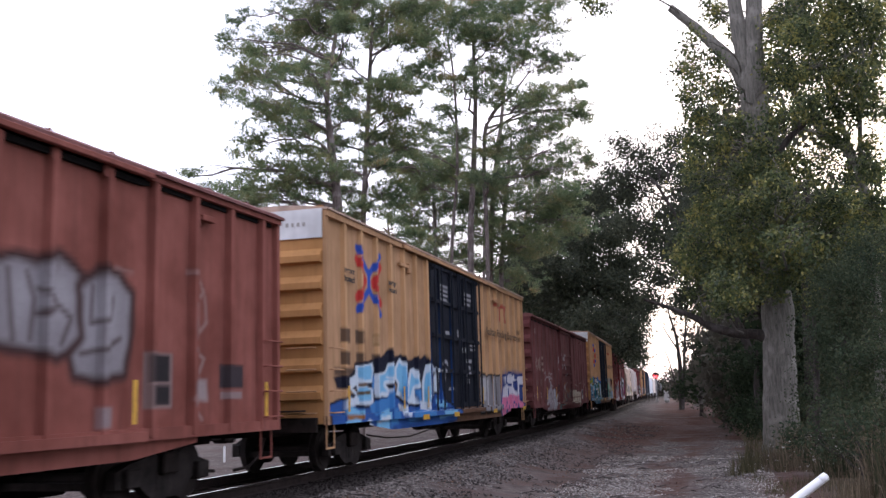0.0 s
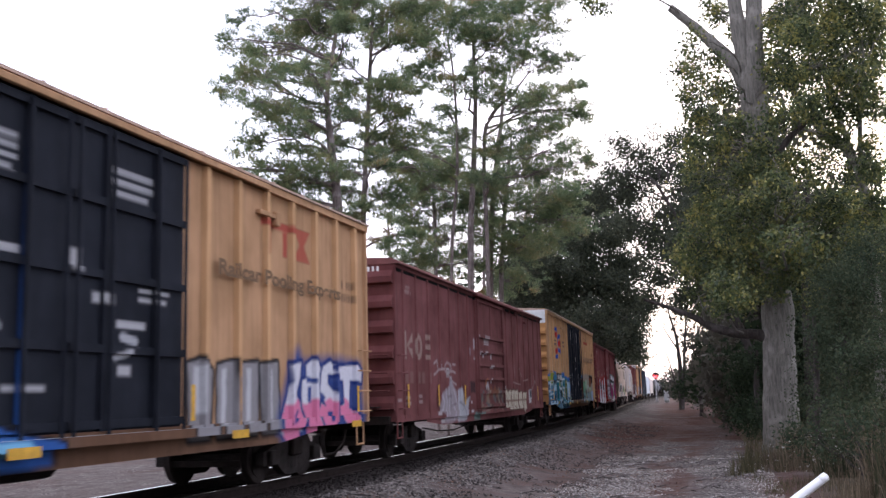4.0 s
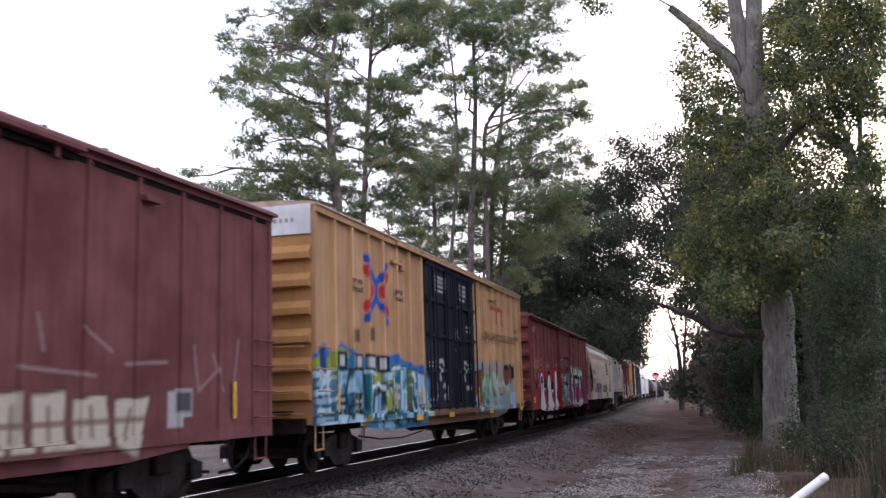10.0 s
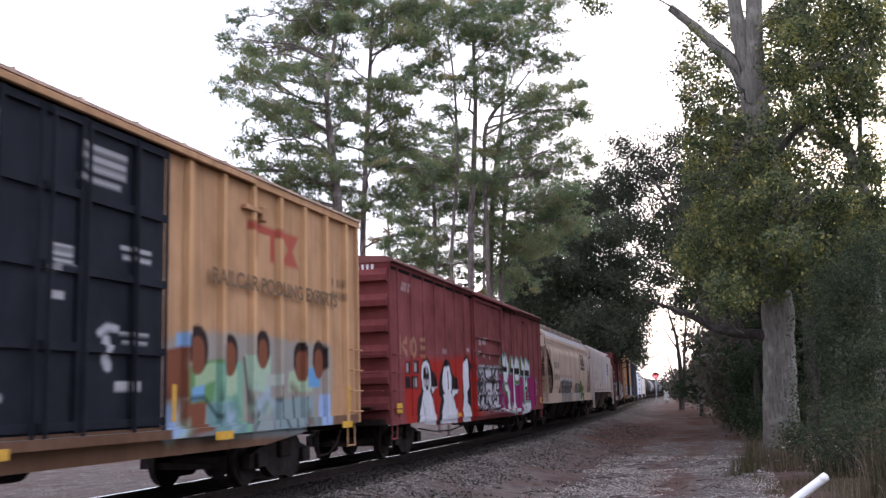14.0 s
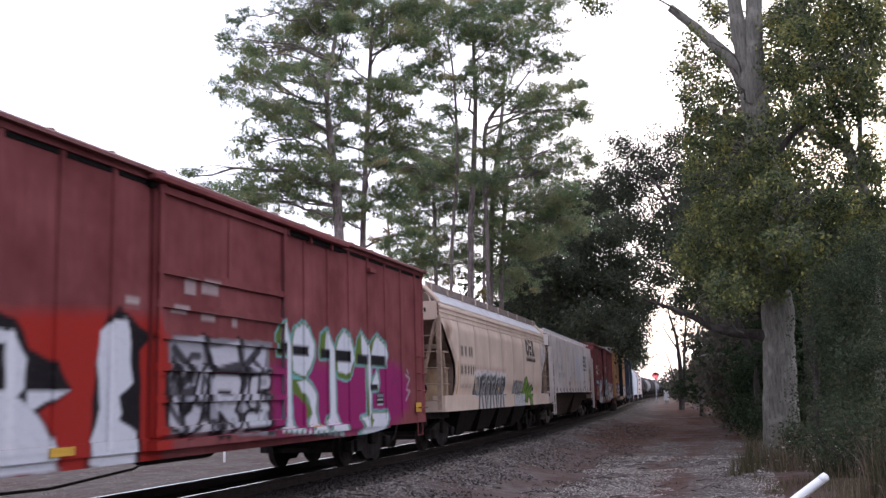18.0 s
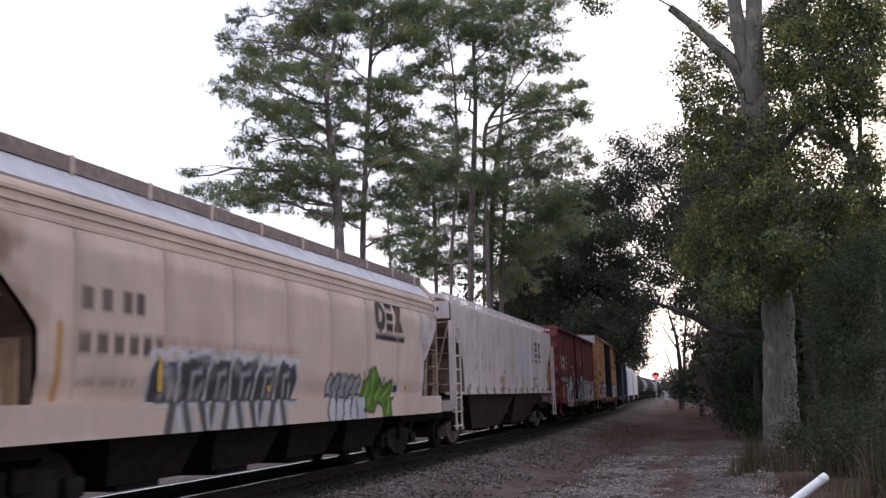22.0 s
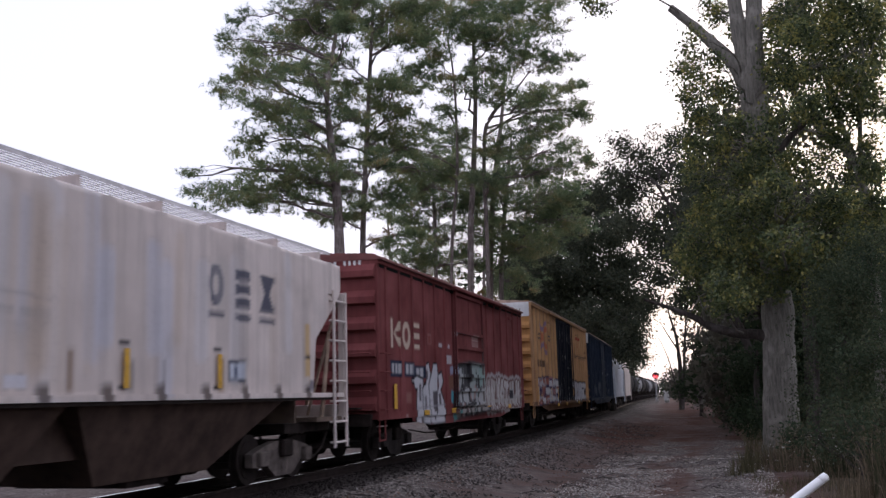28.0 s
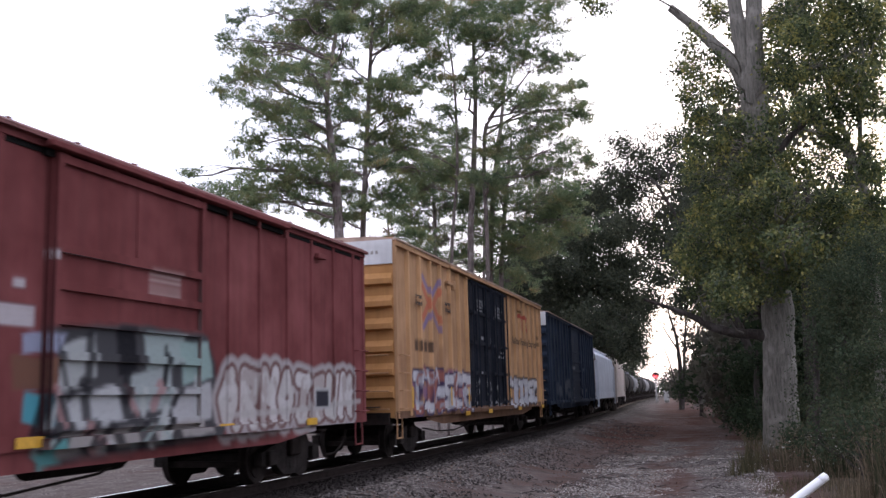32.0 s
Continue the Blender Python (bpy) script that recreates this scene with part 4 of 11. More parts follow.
    tree('evergreen_shrub', 'yellow-green bushes at the bend of the drive', (-3.91, 79.90, -0.50),
         [[(-0.04, -0.0, -0.3, 0.169), (0.12, 0.01, 3.23, 0.127)]],
         [(0.45, -4.3, 3.79, 0.89), (-0.72, 6.41, 2.39, 1.12), (0.82, -1.47, 4.94, 1.2), (-0.39, -6.2, 1.92, 0.69), (-0.11, 7.17, 1.41, 1.13)],
         0.9, M_DARKBARK, M_SHRUB, 'leaf', 18, (0.35, 40, 0.24, 0.55, 0.1), 43, 0.03, 'shrub')
    tree('evergreen_shrub', 'hazy undergrowth closing the far clearing', (-11.55, 169.61, -0.50),
         [[(-0.07, -0.0, -0.3, 0.269), (0.12, 0.01, 2.96, 0.18)]],
         [(-0.63, 3.59, 2.52, 1.63), (1.72, -2.33, 3.84, 1.77), (-1.68, -1.65, 2.07, 1.19), (2.84, 5.1, 5.83, 2.26), (0.06, 6.26, 1.03, 1.86), (4.75, 6.6, 6.78, 2.48), (-1.3, 1.36, 4.46, 0.8)],
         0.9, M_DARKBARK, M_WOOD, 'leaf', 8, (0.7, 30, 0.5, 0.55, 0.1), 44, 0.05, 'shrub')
    tree('evergreen_shrub', 'hazy distant thicket at the end of the line', (-19.78, 279.30, -0.50),
         [[(0.0, 0.0, -0.3, 0.296), (0.1, 0.01, 2.13, 0.222)]],
         [(-8.51, 8.63, 2.37, 2.04), (-5.88, 11.67, 2.29, 2.06), (-1.92, -3.02, 3.12, 2.28), (1.27, -3.93, 4.26, 2.59), (3.55, 10.73, 5.58, 3.07), (6.99, 6.49, 6.7, 3.36), (-11.36, 4.86, 2.13, 2.01), (0.1, -11.05, 1.54, 2.21), (3.34, -2.93, 2.04, 2.6)],
         0.9, M_DARKBARK, M_SHRUB, 'leaf', 3, (1.0, 30, 0.8, 0.55, 0.1), 49, 0.05, 'shrub')
    tree('evergreen_shrub', 'low weedy undergrowth at the foot of the thicket', (2.01, 20.90, -0.55),
         [[(-0.09, 0.01, -0.3, 0.033), (-0.06, 0.01, 1.07, 0.022)]],
         [(-0.06, -1.77, 0.85, 0.5), (-0.35, 1.37, 0.67, 0.45), (0.3, 0.29, 0.12, 0.55), (-0.82, 0.52, 0.93, 0.35), (-0.15, -1.23, 1.33, 0.51), (-1.1, 0.05, 1.09, 0.25), (-0.46, 1.44, 1.2, 0.47), (0.17, -1.68, 1.24, 0.45), (-1.37, 0.41, 0.97, 0.18)],
         0.8, M_DARKBARK, M_THICKET, 'leaf', 60, (0.16, 26, 0.09, 0.5, 0.1), 50, 0.02, 'shrub')
    tree('evergreen_shrub', 'dark green evergreen bushes beside the drive', (-1.20, 71.99, -0.50),
         [[(-0.08, -0.0, -0.3, 0.152), (-0.14, -0.0, 2.23, 0.114)]],
         [(-1.54, 2.31, 3.94, 1.13), (-0.85, -0.97, 2.72, 1.17), (-0.38, 3.54, 1.42, 1.06), (-1.26, 1.49, 1.87, 0.86), (-1.78, 0.59, 2.89, 0.77), (0.21, 5.79, 2.76, 1.37), (-0.19, 2.39, 0.44, 0.79), (0.34, 3.77, 1.4, 1.16), (-0.91, -3.45, 0.8, 0.56)],
         0.9, M_DARKBARK, M_SHRUB, 'leaf', 22, (0.4, 56, 0.17, 0.55, 0.1), 51, 0.03, 'shrub')
    tree('woodland_tree', 'dense dark wood behind the drive', (5.33, 61.77, -0.50),
         [[(-0.06, 0.0, -0.3, 0.295), (0.39, -0.04, 5.96, 0.229), (0.69, -0.06, 11.38, 0.131)], [(-3.17, 0.19, -0.3, 0.229), (-2.59, 0.17, 6.13, 0.164), (-2.4, 0.16, 10.61, 0.098)]],
         [(0.92, -4.38, 9.71, 2.03), (2.29, 0.1, 13.35, 1.6), (-2.54, 1.43, 8.32, 2.0), (-0.27, -1.79, 7.18, 2.12), (1.74, -2.58, 6.99, 1.75), (-2.18, 0.36, 5.1, 2.19), (0.86, 6.71, 4.56, 2.42), (1.59, -3.95, 3.76, 1.71), (-5.26, -2.01, 3.12, 1.75), (-2.9, 4.16, 2.45, 2.32), (-0.71, -1.52, 1.68, 2.13), (2.24, 6.39, 1.22, 2.41), (-6.23, 1.05, 3.57, 1.62), (-4.67, 6.7, 1.41, 1.77)],
         0.9, M_DARKBARK, M_SHRUB, 'leaf', 16, (0.45, 46, 0.27, 0.6, 0.2), 47, 0.08, 'tree')
    tree('woodland_tree', 'dark evergreen tree crowding behind the oak', (1.93, 41.96, -0.50),
         [[(0.18, -0.01, -0.3, 0.177), (0.47, -0.02, 6.12, 0.155), (0.96, -0.05, 10.82, 0.111)], [(2.26, -0.17, -0.3, 0.177), (2.78, -0.22, 8.26, 0.133), (3.18, -0.27, 14.13, 0.089)]],
         [(-0.13, 1.73, 10.56, 0.87), (1.08, 1.0, 8.83, 1.11), (-1.18, 1.38, 9.08, 1.12), (-2.63, -1.1, 7.6, 1.05), (-1.28, 0.75, 10.96, 0.9), (-3.17, -1.87, 9.17, 0.94), (3.3, 0.55, 7.16, 1.0), (-4.38, -1.53, 8.15, 0.71), (-0.11, -0.44, 14.49, 0.59), (0.2, 0.94, 12.11, 0.6), (-3.6, -0.68, 10.39, 0.87), (-2.3, 1.4, 9.93, 1.02), (-4.23, 0.94, 9.51, 0.76), (-1.7, 0.8, 8.29, 1.0), (-2.89, 2.82, 8.94, 1.05), (-4.73, -3.15, 7.7, 0.68), (-2.71, -3.32, 10.23, 0.77)],
         0.8, M_DARKBARK, M_DARKLEAF, 'leaf', 30, (0.25, 30, 0.17, 0.55, 0.2), 48, 0.05, 'tree')
    tree('bare_tree', 'slender bare tree with a few rusty leaves in the clearing', (-7.41, 109.75, -0.50),
         [[(-0.06, -0.0, -0.3, 0.286), (0.07, 0.01, 4.43, 0.236), (-0.09, -0.01, 7.54, 0.168), (-0.73, -0.05, 10.08, 0.102), (-1.04, -0.08, 11.98, 0.051)], [(0.07, 0.01, -0.3, 0.168), (0.75, 0.05, 7.51, 0.135), (1.03, 0.06, 9.99, 0.084), (1.03, 0.06, 11.88, 0.051)], [(-0.05, -0.0, 6.29, 0.102), (-1.15, -0.08, 8.21, 0.067), (-1.8, -0.14, 9.5, 0.042)], [(0.39, 0.03, 5.66, 0.117), (1.54, 0.09, 7.47, 0.084), (2.08, 0.12, 9.32, 0.051)], [(0.97, 0.06, 9.06, 0.084), (1.79, 0.11, 10.46, 0.051), (2.41, 0.14, 11.49, 0.033)], [(-0.02, -0.0, -0.3, 0.093), (-1.04, -0.07, 5.09, 0.059), (-1.71, -0.13, 6.98, 0.033)], [(-0.48, -0.03, 9.12, 0.059), (-0.97, -0.07, 11.03, 0.033)], [(-0.09, -0.01, 7.54, 0.067), (-0.32, -0.02, 9.74, 0.042), (0.02, 0.0, 11.3, 0.033)], [(0.85, 0.05, 8.13, 0.067), (1.48, 0.09, 9.35, 0.042), (1.46, 0.09, 10.91, 0.033)], [(-1.71, -0.13, 6.98, 0.042), (-2.37, -0.19, 8.26, 0.029)], [(1.54, 0.09, 7.47, 0.051), (2.5, 0.14, 8.36, 0.033)]],
         [(-1.33, 0.65, 4.18, 0.78), (-0.82, 1.09, 5.11, 0.65), (-0.86, -8.78, 3.25, 0.59), (0.03, -4.6, 6.12, 0.49), (0.97, -3.22, 4.93, 0.56), (1.4, -0.03, 9.97, 0.52), (1.78, 1.18, 7.52, 0.59), (-2.13, 4.81, 3.96, 0.4), (1.15, 6.08, 6.8, 0.54)],
         0.8, M_DARKBARK, M_AUTUMN, 'leaf', 22, (0.25, 3, 0.2, 0.5, 0.1), 45, 0.055, 'tree')


# ---- spray paint: colour laid over the car's own paint ----
SOFT = 0.034


class Spray:
    """Colour and cover at points (u along the car from its leading end, z up), layer over layer."""

    def __init__(self, u, z):
        self.u, self.z = u, z
        self.rgb = np.zeros((len(u), 3))
        self.a = np.zeros(len(u))

    def lay(self, cover, colour):
        cover = np.clip(cover, 0, 1)
        colour = np.asarray(colour, float)
        out = self.a + cover * (1 - self.a)
        k = np.where(out > 1e-6, cover / np.maximum(out, 1e-6), 0)[:, None]
        self.rgb = self.rgb * (1 - k) + colour * k
        self.a = out

    def rect(self, u0, u1, z0, z1, colour, soft=0.02, opacity=1.0):
        d = np.minimum(np.minimum(self.u - u0, u1 - self.u), np.minimum(self.z - z0, z1 - self.z))
        self.lay(np.clip(d / max(soft, SOFT) + 0.5, 0, 1) * opacity, colour)

    def field(self, pts, r):
        """Distance beyond a stroke of radius r (a number, or one for each point of the path)."""
        pts = np.asarray(pts, float)
        r = np.broadcast_to(np.asarray(r, float), (len(pts),))
        best = np.full(len(self.u), 9.0)
        if len(pts) == 1:
            return np.hypot(self.u - pts[0, 0], self.z - pts[0, 1]) - r[0]
        for (a, ra), (b, rb) in zip(zip(pts[:-1], r[:-1]), zip(pts[1:], r[1:])):
            ab = b - a
            t = np.clip(((self.u - a[0]) * ab[0] + (self.z - a[1]) * ab[1]) / max(ab @ ab, 1e-9), 0, 1)
            best = np.minimum(best, np.hypot(self.u - a[0] - t * ab[0], self.z - a[1] - t * ab[1]) - (ra + (rb - ra) * t))
        return best

    def stroke(self, pts, r, colour, soft=0.04, opacity=1.0):
        self.lay(np.clip(0.5 - self.field(pts, r) / max(soft, SOFT), 0, 1) * opacity, colour)

    def within(self, pts):
        """Distance inside a filled outline, negative outside it."""
        pts = np.asarray(pts, float)
        inside = np.zeros(len(self.u), bool)
        dist = np.full(len(self.u), 9.0)
        for a, b in zip(pts, np.roll(pts, -1, 0)):
            cross = ((a[1] > self.z) != (b[1] > self.z)) & (self.u < (b[0] - a[0]) * (self.z - a[1]) / (b[1] - a[1] + 1e-12) + a[0])
            inside ^= cross
            ab = b - a
            t = np.clip(((self.u - a[0]) * ab[0] + (self.z - a[1]) * ab[1]) / max(ab @ ab, 1e-9), 0, 1)
            dist = np.minimum(dist, np.hypot(self.u - a[0] - t * ab[0], self.z - a[1] - t * ab[1]))
        return np.where(inside, dist, -dist)

    def poly(self, pts, colour, soft=0.03, opacity=1.0):
        self.lay(np.clip(self.within(pts) / max(soft, SOFT) + 0.5, 0, 1) * opacity, colour)

    def shape(self, pts, fill, edge=None, rim=0.05, soft=0.03, opacity=1.0):
        """A filled outline with an edge line round it; the sprayed outline wavers a little."""
        d = self.within(pts) + 0.012 * np.sin(self.u * 11 + 1.3) * np.cos(self.z * 13)
        if edge is not None:
            self.lay(np.clip((d + rim) / max(soft, SOFT) + 0.5, 0, 1), edge)
        self.lay(np.clip(d / max(soft, SOFT) + 0.5, 0, 1) * opacity, fill)


def coated(name, u, z, x, faces, mat, parent, paint, half, label="", smooth=False):
    """A mesh on the car's near side with its sprayed colours; u runs along the car."""
    v = np.stack([x, u - half, z], -1)
    me = mesh_np(name, v, faces, mat, smooth)
    sp = Spray(np.asarray(u, float), np.asarray(z, float))
    if paint:
        paint(sp)
    at = me.attributes.new("paint", "FLOAT_COLOR", "POINT")
    at.data.foreach_set("color", np.concatenate([sp.rgb, sp.a[:, None]], 1).astype(np.float32).ravel())
    me.attributes.new("sprayed", "FLOAT", "POINT").data.foreach_set("value", sp.a.astype(np.float32))
    return child(name, me, parent, label)


def grid_faces(nu, nz):
    i, j = np.meshgrid(np.arange(nu - 1), np.arange(nz - 1), indexing="ij")
    q = (i * nz + j).ravel()
    return np.stack([q, q + nz, q + nz + 1, q + 1], -1)


def wall_sheet(name, us, zs, x, mat, parent, paint, half, label=""):
    gu, gz = np.meshgrid(us, zs, indexing="ij")
    return coated(name, gu.ravel(), gz.ravel(), np.full(gu.size, x), [grid_faces(len(us), len(zs))], mat, parent, paint, half, label)


def post(name, u, w, depth, zs, x, mat, parent, paint, half):
    """A pressed hat-section post standing proud of the side sheet."""
    du = np.array([-0.5, -0.32, 0.32, 0.5]) * w + u
    dx = np.array([0, 1, 1, 0]) * depth + x
    gu, gz = np.meshgrid(du, zs, indexing="ij")
    gx = np.repeat(dx, len(zs))
    return coated(name, gu.ravel(), gz.ravel(), gx, [grid_faces(4, len(zs))], mat, parent, paint, half)


def slab(name, u0, u1, z0, z1, x0, x1, mat, parent, paint, half, label="", step=0.036):
    """A plate with a sprayed face and plain edges, x0 to x1 thick."""
    us, zs = np.linspace(u0, u1, max(2, int((u1 - u0) / step) + 1)), np.linspace(z0, z1, max(2, int((z1 - z0) / step) + 1))
    gu, gz = np.meshgrid(us, zs, indexing="ij")
    n, nz = gu.size, len(zs)
    u = np.concatenate([gu.ravel(), [u0, u1, u1, u0]])
    z = np.concatenate([gz.ravel(), [z0, z0, z1, z1]])
    x = np.concatenate([np.full(n, x1), np.full(4, x0)])
    c = [0, (len(us) - 1) * nz, n - 1, nz - 1]
    rim = np.array([(n + i, n + (i + 1) % 4, c[(i + 1) % 4], c[i]) for i in range(4)])
    return coated(name, u, z, x, [grid_faces(len(us), nz), rim], mat, parent, paint, half, label)


def fine_z(z0, z1, split=2.42, fine=0.033, coarse=0.052):
    if z1 <= split:
        return np.linspace(z0, z1, max(2, int((z1 - z0) / fine) + 1))
    return np.concatenate([np.linspace(z0, split, int((split - z0) / fine) + 1)[:-1], np.linspace(split, z1, max(2, int((z1 - split) / coarse) + 1))])


# ---- running gear, shared by all cars ----
SHARED = {}


def shared(key, make, mat, smooth=False):
    if key not in SHARED:
        bm = bmesh.new()
        make(bm)
        me = bpy.data.meshes.new(key)
        bm.to_mesh(me)
        bm.free()
        me.materials.append(mat)
        if smooth:
            for p in me.polygons:
                p.use_smooth = True
        SHARED[key] = me
    return SHARED[key]


def make_wheel(bm):
    across = Matrix.Rotation(math.pi / 2, 4, "Y")
    for x, r, dep in ((0.0, 0.42, 0.12), (-0.065, 0.45, 0.03), (0.005, 0.33, 0.15)):
        bmesh.ops.create_cone(bm, cap_ends=True, segments=28, radius1=r, radius2=r, depth=dep, matrix=Matrix.Translation((x, 0, 0)) @ across)


def make_axle(bm):
    across = Matrix.Rotation(math.pi / 2, 4, "Y")
    bmesh.ops.create_cone(bm, cap_ends=True, segments=12, radius1=0.09, radius2=0.09, depth=2.2, matrix=across)


def make_side_frame(bm):
    outline = [(-1.15, 0.52), (-1.15, 0.3), (-0.85, 0.28), (-0.72, 0.36), (-0.45, 0.18), (-0.3, 0.1), (0.3, 0.1), (0.45, 0.18), (0.72, 0.36), (0.85, 0.28), (1.15, 0.3), (1.15, 0.52), (0.8, 0.62), (0.35, 0.7), (-0.35, 0.7), (-0.8, 0.62)]
    lo = [bm.verts.new((0.9, y, z)) for y, z in outline]
    hi = [bm.verts.new((1.05, y, z)) for y, z in outline]
    bm.faces.new(lo), bm.faces.new(hi[::-1])
    for i in range(len(lo)):
        j = (i + 1) % len(lo)
        bm.faces.new((lo[j], lo[i], hi[i], hi[j]))
    for y in (-0.86, 0.86):
        box(bm, 0.98, 1.14, y - 0.15, y + 0.15, 0.3, 0.55, 0.02)
    for y in (-0.22, -0.075, 0.075, 0.22):
        rod(bm, (1.0, y, 0.2), (1.0, y, 0.5), 0.06, 8)
    bmesh.ops.recalc_face_normals(bm, faces=bm.faces[:])


def make_bolster(bm):
    box(bm, -1.15, 1.15, -0.2, 0.2, 0.42, 0.72, 0.03)
    box(bm, -0.8, 0.8, -1.25, -1.12, 0.3, 0.4)
    box(bm, -0.8, 0.8, 1.12, 1.25, 0.3, 0.4)


def make_coupler(bm):
    box(bm, -0.09, 0.09, -1.0, 0.4, 0.74, 0.94, 0.02)
    box(bm, -0.2, 0.14, -1.05, -0.74, 0.68, 1.0, 0.05)


def make_hose(bm):
    pts = [(0.35, -0.05, 0.72), (0.36, -0.3, 0.42), (0.3, -0.6, 0.24), (0.15, -0.9, 0.2)]
    for a, b in zip(pts, pts[1:]):
        rod(bm, a, b, 0.028)


SPINNERS = []


def running_gear(car, half, trucks, casting=None):
    """Two trucks with side frames and wheelsets, couplers and air hoses."""
    for y in trucks:
        for sx in (1, -1):
            o = child("side_frame", shared("side_frame" if casting is None else "dusty_side_frame", make_side_frame, casting or M_FRAME), car)
            o.matrix_basis = Matrix.Translation((0, y, 0)) @ Matrix.Rotation(0 if sx > 0 else math.pi, 4, "Z")
        child("bolster", shared("bolster", make_bolster, M_STEEL), car).location = (0, y, 0)
        for dy in (-0.86, 0.86):
            w = child("axle", shared("axle", make_axle, M_WHEEL), car)
            for sx in (1, -1):
                child("wheel", shared("wheel", make_wheel, M_WHEEL), w).matrix_basis = Matrix.Translation((sx * 0.755, 0, 0)) @ Matrix.Rotation(0 if sx > 0 else math.pi, 4, "Z")
            w.location = (0, y + dy, 0.42)
            SPINNERS.append((w, y + dy))
    for turn in (0, math.pi):
        for nm, fn in (("coupler", make_coupler), ("air_hose", make_hose)):
            o = child(nm, shared(nm, fn, M_STEEL), car)
            o.matrix_basis = Matrix.Rotation(turn, 4, "Z") @ Matrix.Translation((0, -half, 0))


def ladder(car, x, u0, u1, zs, half, mat, side=True, r=0.014):
    """Grab irons: a bar at each height with its two stand-offs."""
    for z in zs:
        bm = bmesh.new()
        if side:
            rod(bm, (x + 0.09, u0 - half, z), (x + 0.09, u1 - half, z), r)
            rod(bm, (x, u0 - half, z), (x + 0.095, u0 - half, z), r)
            rod(bm, (x, u1 - half, z), (x + 0.095, u1 - half, z), r)
        else:
            rod(bm, (u0, x - 0.09, z), (u1, x - 0.09, z), r)
            rod(bm, (u0, x, z), (u0, x - 0.095, z), r)
            rod(bm, (u1, x, z), (u1, x - 0.095, z), r)
        part("grab_iron", bm, mat, car)


def marks(car, name, rects, mat, x, half, label=""):
    """Painted or stuck-on plates, each a thin piece of its own: (u0, u1, z0, z1)."""
    for u0, u1, z0, z1 in rects:
        part(name, box(bmesh.new(), x, x + 0.004, u0 - half, u1 - half, z0, z1), mat, car, label)


